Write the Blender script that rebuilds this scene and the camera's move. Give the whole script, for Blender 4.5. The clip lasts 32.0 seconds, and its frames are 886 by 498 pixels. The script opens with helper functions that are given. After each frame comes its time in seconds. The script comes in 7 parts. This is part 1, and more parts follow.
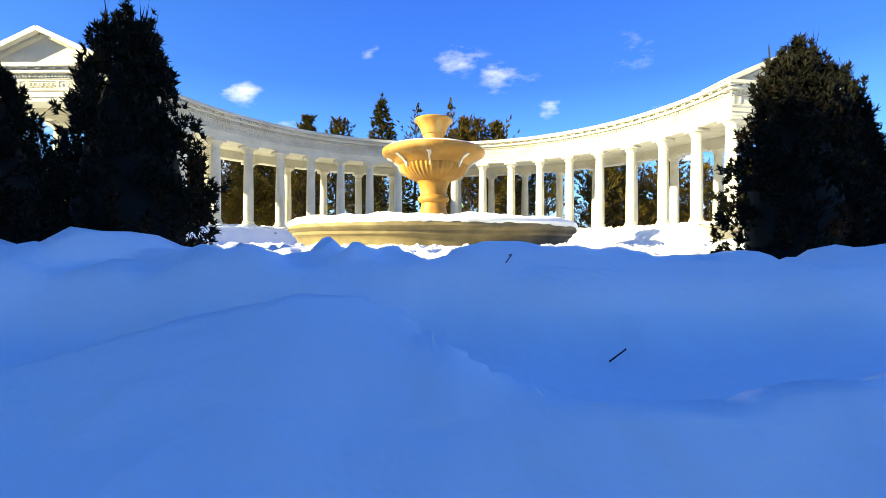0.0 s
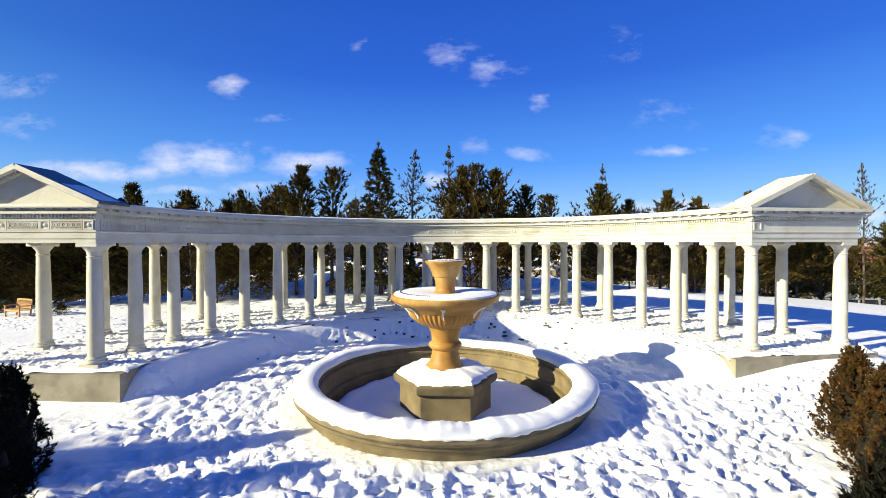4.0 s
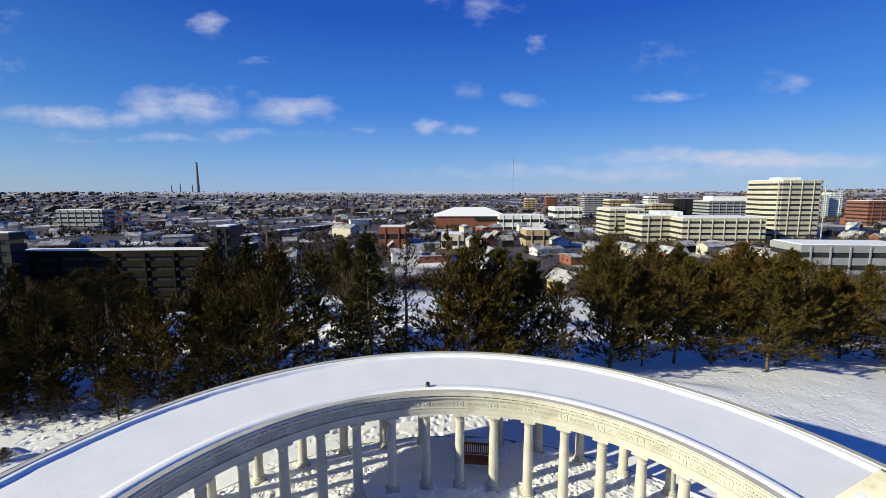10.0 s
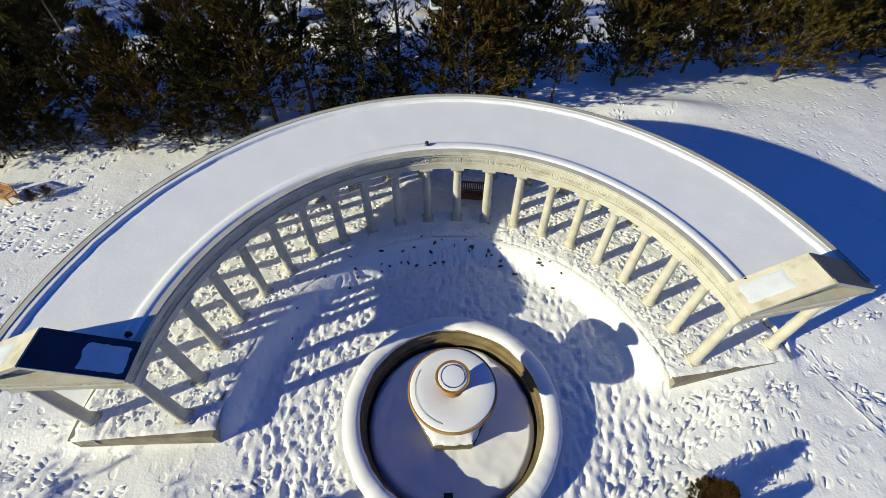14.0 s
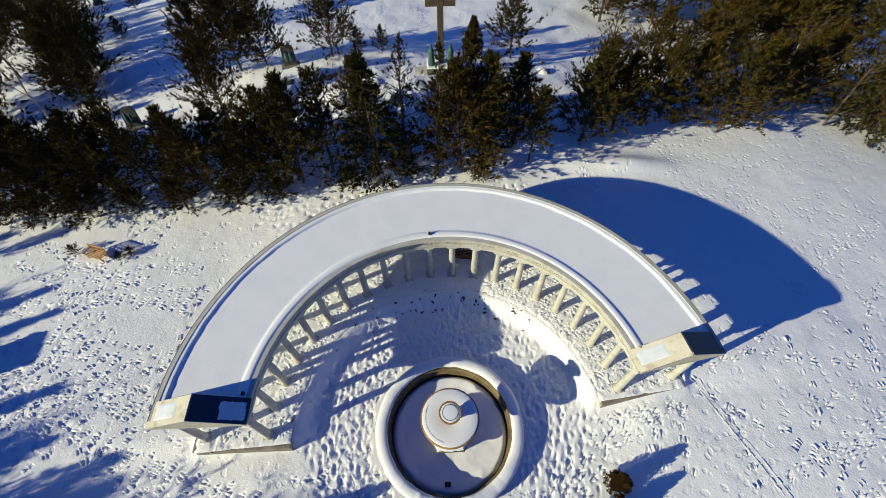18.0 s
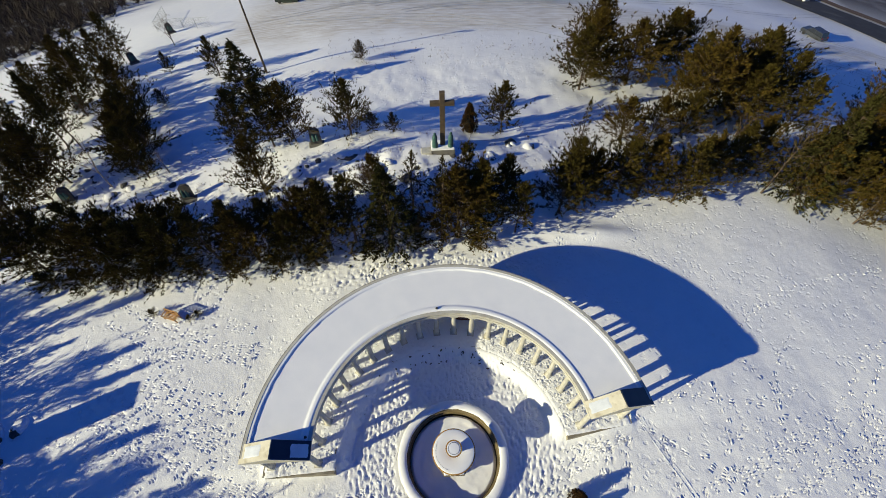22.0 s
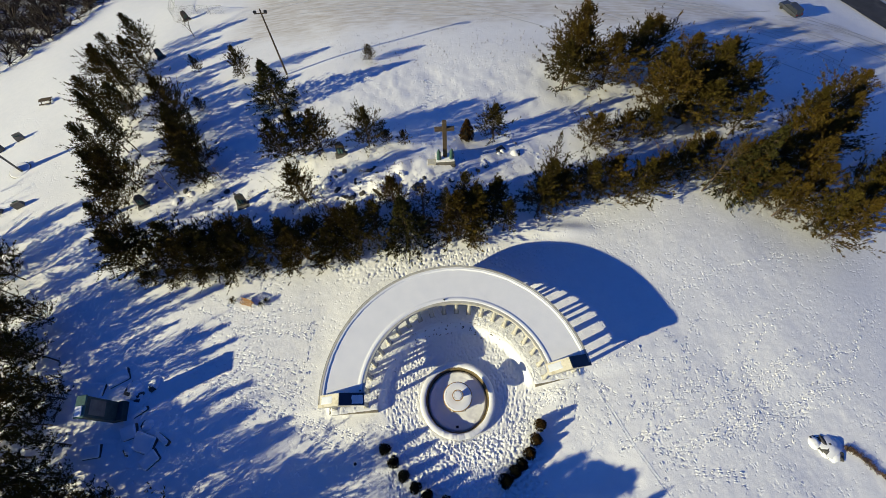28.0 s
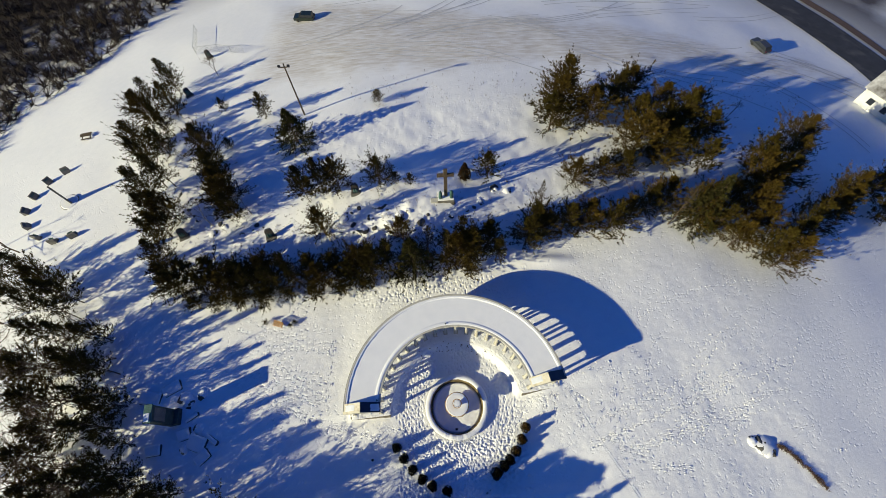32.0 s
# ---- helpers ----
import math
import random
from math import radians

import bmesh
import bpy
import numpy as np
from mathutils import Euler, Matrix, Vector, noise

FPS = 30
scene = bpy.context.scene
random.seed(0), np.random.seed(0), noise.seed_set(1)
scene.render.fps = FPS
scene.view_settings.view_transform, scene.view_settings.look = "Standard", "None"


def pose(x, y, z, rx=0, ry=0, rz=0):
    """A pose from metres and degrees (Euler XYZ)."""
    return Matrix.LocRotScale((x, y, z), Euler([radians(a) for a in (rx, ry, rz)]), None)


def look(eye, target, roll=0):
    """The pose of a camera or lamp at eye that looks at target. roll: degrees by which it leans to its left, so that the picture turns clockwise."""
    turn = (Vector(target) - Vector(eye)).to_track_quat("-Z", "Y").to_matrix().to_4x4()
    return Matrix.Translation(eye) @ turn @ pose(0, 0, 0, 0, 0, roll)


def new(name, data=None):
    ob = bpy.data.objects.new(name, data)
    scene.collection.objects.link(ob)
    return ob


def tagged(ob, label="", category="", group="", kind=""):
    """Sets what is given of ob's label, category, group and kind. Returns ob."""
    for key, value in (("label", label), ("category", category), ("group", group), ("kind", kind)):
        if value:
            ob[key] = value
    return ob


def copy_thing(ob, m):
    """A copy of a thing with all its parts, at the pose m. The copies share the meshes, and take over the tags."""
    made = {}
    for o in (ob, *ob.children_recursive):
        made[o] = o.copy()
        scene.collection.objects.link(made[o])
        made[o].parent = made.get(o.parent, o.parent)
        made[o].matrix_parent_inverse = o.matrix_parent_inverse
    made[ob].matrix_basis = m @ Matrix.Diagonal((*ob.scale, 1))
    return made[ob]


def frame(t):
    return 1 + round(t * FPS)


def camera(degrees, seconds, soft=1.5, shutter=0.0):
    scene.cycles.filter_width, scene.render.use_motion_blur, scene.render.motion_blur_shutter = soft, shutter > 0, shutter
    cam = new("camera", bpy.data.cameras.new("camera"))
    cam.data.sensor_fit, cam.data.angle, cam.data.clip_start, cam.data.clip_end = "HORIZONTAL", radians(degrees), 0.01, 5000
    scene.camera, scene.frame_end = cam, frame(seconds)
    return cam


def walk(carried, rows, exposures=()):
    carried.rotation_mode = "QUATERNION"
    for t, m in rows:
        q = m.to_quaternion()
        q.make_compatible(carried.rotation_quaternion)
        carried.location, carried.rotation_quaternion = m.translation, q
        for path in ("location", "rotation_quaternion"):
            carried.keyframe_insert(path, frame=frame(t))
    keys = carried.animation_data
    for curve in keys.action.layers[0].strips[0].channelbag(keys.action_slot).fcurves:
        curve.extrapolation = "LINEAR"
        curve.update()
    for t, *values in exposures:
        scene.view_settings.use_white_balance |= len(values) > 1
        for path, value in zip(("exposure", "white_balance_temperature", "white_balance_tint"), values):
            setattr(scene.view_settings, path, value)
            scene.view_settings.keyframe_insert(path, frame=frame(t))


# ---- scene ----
cam = camera(90.6, 32.0, soft=0.7)
PATH = [
    (0.0, 0.549, -11.457, -0.292, 89.86, -0.20, 1.49),
    (0.5, 0.397, -11.283, 0.046, 89.97, -0.04, 1.13),
    (1.0, 0.237, -11.146, 0.256, 90.03, -0.00, 0.80),
    (1.5, 0.118, -11.089, 0.325, 90.03, -0.09, 0.49),
    (2.0, 0.045, -11.035, 0.511, 90.01, -0.11, 0.27),
    (2.5, -0.014, -10.962, 0.943, 89.72, 0.03, 0.24),
    (3.0, -0.014, -10.897, 1.628, 89.51, 0.10, 0.20),
    (3.5, 0.034, -10.866, 2.531, 89.20, 0.10, 0.34),
    (5.5, -0.259, -10.655, 5.963, 88.94, -0.10, -0.41),
    (6.0, -0.214, -10.324, 6.539, 89.14, -0.10, -0.31),
    (6.5, -0.255, -9.957, 7.217, 89.50, -0.07, -0.41),
    (7.0, -0.250, -9.535, 7.862, 89.60, 0.08, -0.49),
    (7.5, -0.290, -9.021, 8.595, 89.39, 0.13, -0.48),
    (8.0, -0.241, -8.518, 9.313, 89.25, 0.16, -0.47),
    (8.5, -0.240, -7.990, 10.049, 88.92, 0.25, -0.58),
    (9.0, -0.242, -7.585, 10.793, 88.65, 0.20, -0.69),
    (9.5, -0.246, -7.284, 11.351, 86.74, 0.18, -0.70),
    (10.0, -0.253, -7.010, 11.702, 82.43, 0.13, -0.70),
    (10.5, -0.311, -6.735, 11.845, 76.17, -0.00, -0.71),
    (11.0, -0.338, -6.397, 11.989, 68.38, -0.10, -0.87),
    (11.5, -0.372, -6.100, 12.061, 60.63, -0.17, -1.06),
    (12.0, -0.394, -5.846, 12.280, 53.73, -0.08, -1.18),
    (12.5, -0.400, -5.679, 12.613, 48.73, -0.06, -1.32),
    (13.0, -0.394, -5.533, 13.168, 45.07, -0.00, -1.26),
    (13.5, -0.370, -5.346, 13.909, 42.05, 0.22, -1.41),
    (15.5, -0.210, -4.985, 17.748, 35.99, 0.70, -1.62),
    (16.0, -0.221, -5.014, 18.754, 35.59, 0.70, -1.76),
    (16.5, -0.252, -5.021, 19.757, 35.36, 0.65, -1.92),
    (17.0, -0.252, -5.015, 20.720, 35.07, 0.56, -2.00),
    (17.5, -0.304, -5.043, 21.691, 34.85, 0.56, -2.29),
    (18.0, -0.356, -5.066, 22.660, 34.71, 0.46, -2.38),
    (18.5, -0.401, -5.087, 23.671, 34.69, 0.37, -2.55),
    (19.0, -0.476, -5.111, 24.676, 34.59, 0.40, -2.59),
    (19.5, -0.532, -5.129, 25.769, 34.60, 0.36, -2.71),
    (20.0, -0.527, -5.138, 26.865, 34.70, 0.44, -2.71),
    (20.5, -0.511, -5.142, 28.004, 34.70, 0.43, -2.79),
    (21.0, -0.534, -5.193, 29.097, 34.71, 0.52, -2.76),
    (21.5, -0.558, -5.204, 30.179, 34.75, 0.63, -2.82),
    (22.0, -0.586, -5.225, 31.250, 34.83, 0.63, -2.79),
    (22.5, -0.579, -5.261, 32.304, 34.95, 0.72, -2.76),
    (23.0, -0.632, -5.274, 33.339, 34.94, 0.80, -2.85),
    (23.5, -0.705, -5.268, 34.388, 33.22, 0.81, -2.89),
    (24.0, -0.744, -5.373, 35.373, 31.36, 0.80, -3.04),
    (24.5, -0.825, -5.431, 36.360, 29.90, 0.80, -3.08),
    (25.0, -0.890, -5.552, 37.421, 28.78, 0.82, -3.21),
    (25.5, -0.975, -5.595, 38.430, 28.10, 0.77, -3.33),
    (27.5, -0.926, -5.721, 42.887, 26.57, 1.05, -3.66),
    (28.0, -0.898, -5.750, 44.078, 26.37, 1.11, -3.66),
    (28.5, -0.881, -5.777, 45.258, 26.27, 1.15, -3.65),
    (29.0, -0.914, -5.797, 46.392, 26.27, 1.09, -3.73),
    (29.5, -0.905, -5.810, 47.568, 26.14, 1.11, -3.71),
    (30.0, -0.899, -5.865, 48.700, 26.12, 1.13, -3.79),
    (30.5, -0.894, -5.869, 49.920, 26.09, 1.14, -3.76),
    (31.0, -0.890, -5.874, 51.095, 26.15, 1.16, -3.84),
    (31.5, -0.885, -5.927, 52.226, 26.12, 1.17, -3.81),
    (32.0, -0.878, -5.939, 53.312, 26.10, 1.19, -3.79),
]
walk(cam, [(t, pose(*p)) for t, *p in PATH],
     exposures=[(0.0, 1.58, 8200, 0), (1.0, 1.45, 7150, 4), (2.5, 1.05, 6550, 8), (3.5, 0.75, 6550, 10), (6.0, -0.02, 6150, 12),
                (9.0, -0.04, 6150, 12), (10.5, 0.03, 6150, 11), (13.0, -0.18, 6250, 10), (18.0, -0.34, 6250, 10), (24.0, -0.28, 6550, 9), (32.0, -0.24, 6650, 8)])

# ---- world and sun ----
SUN_AZ, SUN_EL = 22.0, 21.3      # degrees: shadows fall towards SUN_AZ, counted from +x to +y
sun_way = Vector((math.cos(radians(SUN_AZ)) * math.cos(radians(SUN_EL)),
                  math.sin(radians(SUN_AZ)) * math.cos(radians(SUN_EL)), -math.sin(radians(SUN_EL))))
sun = new("sun", bpy.data.lights.new("sun", "SUN"))
sun.data.energy, sun.data.angle, sun.data.color = 6.8, radians(0.55), (1.0, 0.93, 0.62)
sun.matrix_world = look(-sun_way * 100, (0, 0, 0))

world = bpy.data.worlds.new("winter_sky")
scene.world = world
world.use_nodes = True
W = world.node_tree
W.nodes.clear()


def wmath(op, a, b=None, clamp=False):
    n = W.nodes.new("ShaderNodeMath")
    n.operation, n.use_clamp = op, clamp
    for i, v in enumerate((a, b)):
        if v is None:
            continue
        if isinstance(v, (int, float)):
            n.inputs[i].default_value = v
        else:
            W.links.new(v, n.inputs[i])
    return n.outputs[0]


sky = W.nodes.new("ShaderNodeTexSky")
sky.sky_type, sky.sun_disc = "NISHITA", False
sky.sun_elevation, sky.sun_rotation = radians(SUN_EL), radians(270 - SUN_AZ)
sky.altitude, sky.air_density, sky.dust_density, sky.ozone_density = 200, 1.0, 0.2, 3.0
tint = W.nodes.new("ShaderNodeHueSaturation")
tint.inputs["Hue"].default_value, tint.inputs["Saturation"].default_value, tint.inputs["Value"].default_value = 0.5, 1.3, 0.8
W.links.new(sky.outputs[0], tint.inputs["Color"])
coord = W.nodes.new("ShaderNodeTexCoord")
sep = W.nodes.new("ShaderNodeSeparateXYZ")
W.links.new(coord.outputs["Generated"], sep.inputs[0])
# clear winter air: deep blue overhead, paler to the horizon
ramp = W.nodes.new("ShaderNodeValToRGB")
els = ramp.color_ramp.elements
els[0].position, els[0].color = 0.0, (0.30, 0.50, 0.80, 1)
els[1].position, els[1].color = 1.0, (0.010, 0.050, 0.36, 1)
for at, col in ((0.05, (0.22, 0.44, 0.82, 1)), (0.17, (0.060, 0.24, 0.76, 1)), (0.34, (0.018, 0.095, 0.56, 1)), (0.55, (0.011, 0.062, 0.43, 1))):
    e = els.new(at)
    e.color = col
W.links.new(sep.outputs[2], ramp.inputs[0])
gain = W.nodes.new("ShaderNodeVectorMath")
gain.operation = "SCALE"
gain.inputs["Scale"].default_value = 1 / 0.095
W.links.new(ramp.outputs[0], gain.inputs[0])
air = W.nodes.new("ShaderNodeMix")
air.data_type = "RGBA"
toward = W.nodes.new("ShaderNodeVectorMath")      # the sky brightens round the sun
toward.operation, toward.inputs[1].default_value = "DOT_PRODUCT", -sun_way
W.links.new(coord.outputs["Generated"], toward.inputs[0])
W.links.new(wmath("SUBTRACT", 0.72, wmath("MULTIPLY", wmath("MAXIMUM", toward.outputs["Value"], 0.0), 0.45)), air.inputs[0])
W.links.new(tint.outputs[0], air.inputs[6])
W.links.new(gain.outputs[0], air.inputs[7])
ahead = wmath("MAXIMUM", sep.outputs[1], 0.02)
cu, cv = wmath("DIVIDE", sep.outputs[0], ahead), wmath("DIVIDE", sep.outputs[2], ahead)
comb = W.nodes.new("ShaderNodeCombineXYZ")
W.links.new(cu, comb.inputs[0])
W.links.new(wmath("MULTIPLY", cv, 2.0), comb.inputs[1])
puff = W.nodes.new("ShaderNodeTexNoise")
puff.inputs["Scale"].default_value, puff.inputs["Detail"].default_value, puff.inputs["Roughness"].default_value = 13.0, 7.0, 0.62
W.links.new(comb.outputs[0], puff.inputs["Vector"])
shift = W.nodes.new("ShaderNodeTexNoise")
shift.inputs["Scale"].default_value, shift.inputs["Detail"].default_value = 7.0, 4.0
W.links.new(comb.outputs[0], shift.inputs["Vector"])
bend = W.nodes.new("ShaderNodeSeparateXYZ")
W.links.new(shift.outputs["Color"], bend.inputs[0])
cu = wmath("ADD", cu, wmath("MULTIPLY", wmath("SUBTRACT", bend.outputs[0], 0.5), 0.16))
cv = wmath("ADD", cv, wmath("MULTIPLY", wmath("SUBTRACT", bend.outputs[1], 0.5), 0.055))
# small fair-weather clouds: slope to the side, slope upwards, half width, half height, strength
CLOUDS_LOW = [(-0.97, 0.354, 0.07, 0.03, 0.7), (-0.96, 0.274, 0.07, 0.04, 0.6), (-0.80, 0.165, 0.19, 0.026, 0.9),
              (-0.57, 0.190, 0.14, 0.042, 0.9), (-0.49, 0.351, 0.05, 0.027, 0.8), (-0.39, 0.283, 0.06, 0.016, 0.6),
              (-0.31, 0.184, 0.12, 0.032, 0.9), (-0.43, 0.129, 0.10, 0.017, 0.8), (-0.61, 0.116, 0.10, 0.012, 0.7),
              (-0.80, 0.117, 0.10, 0.010, 0.5), (-0.24, 0.124, 0.07, 0.012, 0.4)]
CLOUDS_HIGH = [(-0.02, 0.138, 0.045, 0.016, 0.8), (0.048, 0.136, 0.035, 0.013, 0.8), (-0.17, 0.136, 0.032, 0.010, 0.6),
               (0.00, 0.425, 0.08, 0.035, 0.6), (0.11, 0.385, 0.08, 0.028, 0.65), (0.22, 0.320, 0.03, 0.020, 0.7),
               (0.07, 0.220, 0.035, 0.020, 0.45), (0.19, 0.207, 0.075, 0.018, 0.65), (0.51, 0.207, 0.08, 0.018, 0.75),
               (0.77, 0.231, 0.08, 0.025, 0.6), (0.40, 0.442, 0.07, 0.045, 0.35), (0.50, 0.290, 0.09, 0.04, 0.4),
               (-0.20, 0.445, 0.02, 0.016, 0.5)]
CLOUDS_BANK = [(0.70, 0.068, 0.40, 0.026, 0.95), (0.45, 0.042, 0.62, 0.020, 0.7)]
mask = None
for u0, v0, a, b, s in CLOUDS_LOW + CLOUDS_HIGH + CLOUDS_BANK:
    du, dv = wmath("DIVIDE", wmath("SUBTRACT", cu, u0), a * 1.25), wmath("DIVIDE", wmath("SUBTRACT", cv, v0), b * 1.35)
    d2 = wmath("ADD", wmath("MULTIPLY", du, du), wmath("MULTIPLY", dv, dv))
    m = wmath("MULTIPLY", wmath("SUBTRACT", 1.0, d2, True), s)
    mask = m if mask is None else wmath("MAXIMUM", mask, m)
density = wmath("MULTIPLY", wmath("MULTIPLY", wmath("ADD", wmath("SUBTRACT", mask, 0.28), wmath("MULTIPLY", wmath("SUBTRACT", puff.outputs[0], 0.5), 2.0)), 1.0, True), wmath("MULTIPLY", mask, 1.1, True))
mixc = W.nodes.new("ShaderNodeMix")
mixc.data_type = "RGBA"
W.links.new(density, mixc.inputs[0])
W.links.new(air.outputs[2], mixc.inputs[6])
mixc.inputs[7].default_value = (6.3, 6.5, 7.6, 1)
bg = W.nodes.new("ShaderNodeBackground")
bg.inputs["Strength"].default_value = 0.095
W.links.new(mixc.outputs[2], bg.inputs["Color"])
wout = W.nodes.new("ShaderNodeOutputWorld")
W.links.new(bg.outputs[0], wout.inputs[0])

# ---- materials ----


def material(name, col, col2=None, rough=0.6, metal=0.0, scale=3.0, fine=40.0, bump=0.15, stain=None, stain_scale=0.8,
             island=0.0, piece=0.0, spec=0.4, dist=0.01):
    """Two-scale varied surface: coarse and fine noise mix col and col2; stain adds blotches; island and piece vary parts."""
    m = bpy.data.materials.new(name)
    m.use_nodes = True
    T = m.node_tree
    N, L = T.nodes, T.links
    b = N["Principled BSDF"]
    b.inputs["Roughness"].default_value, b.inputs["Metallic"].default_value = rough, metal
    b.inputs["Specular IOR Level"].default_value = spec
    geo = N.new("ShaderNodeNewGeometry")
    pos = geo.outputs["Position"]
    n1 = N.new("ShaderNodeTexNoise")
    n1.inputs["Scale"].default_value, n1.inputs["Detail"].default_value = scale, 5
    n2 = N.new("ShaderNodeTexNoise")
    n2.inputs["Scale"].default_value, n2.inputs["Detail"].default_value = fine, 3
    L.new(pos, n1.inputs["Vector"]), L.new(pos, n2.inputs["Vector"])
    mix = N.new("ShaderNodeMix")
    mix.data_type = "RGBA"
    mix.inputs[6].default_value = (*col, 1)
    mix.inputs[7].default_value = (*(col2 or [c * 0.72 for c in col]), 1)
    add = N.new("ShaderNodeMath")
    add.operation = "ADD"
    half = N.new("ShaderNodeMath")
    half.operation, half.inputs[1].default_value = "MULTIPLY", 0.5
    L.new(n2.outputs[0], half.inputs[0])
    L.new(n1.outputs[0], add.inputs[0]), L.new(half.outputs[0], add.inputs[1])
    ramp = N.new("ShaderNodeMapRange")
    ramp.inputs[1].default_value, ramp.inputs[2].default_value = 0.5, 1.0
    L.new(add.outputs[0], ramp.inputs[0])
    L.new(ramp.outputs[0], mix.inputs[0])
    colour = mix.outputs[2]
    if stain:
        n3 = N.new("ShaderNodeTexNoise")
        n3.inputs["Scale"].default_value, n3.inputs["Detail"].default_value = stain_scale, 6
        L.new(pos, n3.inputs["Vector"])
        r3 = N.new("ShaderNodeMapRange")
        r3.inputs[1].default_value, r3.inputs[2].default_value, r3.inputs[4].default_value = 0.52, 0.68, 0.8
        L.new(n3.outputs[0], r3.inputs[0])
        mx = N.new("ShaderNodeMix")
        mx.data_type = "RGBA"
        mx.inputs[7].default_value = (*stain, 1)
        L.new(r3.outputs[0], mx.inputs[0]), L.new(colour, mx.inputs[6])
        colour = mx.outputs[2]
    if island or piece:
        hsv = N.new("ShaderNodeHueSaturation")
        src = geo.outputs["Random Per Island"] if island else N.new("ShaderNodeObjectInfo").outputs["Random"]
        amount = island or piece
        mr = N.new("ShaderNodeMapRange")
        mr.inputs[3].default_value, mr.inputs[4].default_value = 1 - amount, 1 + amount
        L.new(src, mr.inputs[0]), L.new(mr.outputs[0], hsv.inputs["Value"])
        if island:
            mh = N.new("ShaderNodeMapRange")
            mh.inputs[3].default_value, mh.inputs[4].default_value = 0.5 - 0.05 * amount, 0.5 + 0.03 * amount
            L.new(src, mh.inputs[0]), L.new(mh.outputs[0], hsv.inputs["Hue"])
        L.new(colour, hsv.inputs["Color"])
        colour = hsv.outputs[0]
    L.new(colour, b.inputs["Base Color"])
    if bump:
        bp = N.new("ShaderNodeBump")
        bp.inputs["Strength"].default_value, bp.inputs["Distance"].default_value = bump, dist
        L.new(add.outputs[0], bp.inputs["Height"])
        L.new(bp.outputs[0], b.inputs["Normal"])
    return m


def snow_material(name, town=False, trodden=0.5, relief=0.16):
    """Snow with drift and trodden relief; with town, ploughed streets and brush show through far below the hill."""
    m = bpy.data.materials.new(name)
    m.use_nodes = True
    N, L = m.node_tree.nodes, m.node_tree.links
    b = N["Principled BSDF"]
    b.inputs["Roughness"].default_value, b.inputs["Specular IOR Level"].default_value = 0.55, 0.25
    geo = N.new("ShaderNodeNewGeometry")
    pos = geo.outputs["Position"]

    def noise_at(scale, detail=4):
        n = N.new("ShaderNodeTexNoise")
        n.inputs["Scale"].default_value, n.inputs["Detail"].default_value = scale, detail
        L.new(pos, n.inputs["Vector"])
        return n.outputs[0]

    def calc(op, a, c=None, clamp=False):
        n = N.new("ShaderNodeMath")
        n.operation, n.use_clamp = op, clamp
        for i, v in enumerate((a, c)):
            if isinstance(v, (int, float)):
                n.inputs[i].default_value = v
            elif v is not None:
                L.new(v, n.inputs[i])
        return n.outputs[0]

    mix = N.new("ShaderNodeMix")
    mix.data_type = "RGBA"
    mix.inputs[6].default_value, mix.inputs[7].default_value = (0.93, 0.925, 0.93, 1), (0.83, 0.84, 0.86, 1)
    L.new(noise_at(0.9, 6), mix.inputs[0])
    colour = mix.outputs[2]
    # footprints: small pits, gathered into trails and trodden patches
    warp = N.new("ShaderNodeVectorMath")
    warp.operation = "ADD"
    wn3 = N.new("ShaderNodeTexNoise")
    wn3.inputs["Scale"].default_value = 0.7
    L.new(pos, wn3.inputs["Vector"])
    L.new(pos, warp.inputs[0]), L.new(wn3.outputs["Color"], warp.inputs[1])

    def pits(scale, lo, hi):
        vor = N.new("ShaderNodeTexVoronoi")
        vor.inputs["Scale"].default_value = scale
        L.new(warp.outputs[0], vor.inputs["Vector"])
        mr = N.new("ShaderNodeMapRange")
        mr.interpolation_type = "SMOOTHSTEP"
        mr.inputs[1].default_value, mr.inputs[2].default_value, mr.inputs[3].default_value, mr.inputs[4].default_value = lo, hi, -1.0, 0.0
        L.new(vor.outputs["Distance"], mr.inputs[0])
        return mr.outputs[0]

    def trail(scale, width):
        off = calc("ABSOLUTE", calc("SUBTRACT", noise_at(scale, 1.5), 0.5))
        return calc("SUBTRACT", 1.0, calc("DIVIDE", off, width), True)

    lines = calc("MAXIMUM", calc("MAXIMUM", trail(0.05, 0.012), trail(0.09, 0.018)), calc("MAXIMUM", trail(0.16, 0.022), trail(0.24, 0.022)))
    patch = calc("MULTIPLY", calc("SUBTRACT", noise_at(0.11, 3), 0.62 - 0.08 * trodden, True), 7.0, True)

    def beyond(x, y, r0, r1):
        n = N.new("ShaderNodeVectorMath")
        n.operation, n.inputs[1].default_value = "DISTANCE", (x, y, 0)
        L.new(pos, n.inputs[0])
        mr = N.new("ShaderNodeMapRange")
        mr.inputs[1].default_value, mr.inputs[2].default_value = r0, r1
        L.new(n.outputs["Value"], mr.inputs[0])
        return mr.outputs[0]

    court = calc("MULTIPLY", calc("SUBTRACT", 1.0, beyond(0, 1, 9, 12)), 0.7)
    where = calc("MULTIPLY", calc("MAXIMUM", calc("MAXIMUM", calc("MULTIPLY", lines, 2.5, True), patch), court), trodden)
    where = calc("MULTIPLY", where, beyond(0.5, -11, 4, 8))
    prints = calc("MULTIPLY", calc("MULTIPLY", pits(2.3, 0.20, 0.40), where), 0.28)
    height = calc("ADD", calc("ADD", calc("MULTIPLY", noise_at(2.2, 5), 0.30), calc("MULTIPLY", noise_at(11, 4), 0.20)), prints)
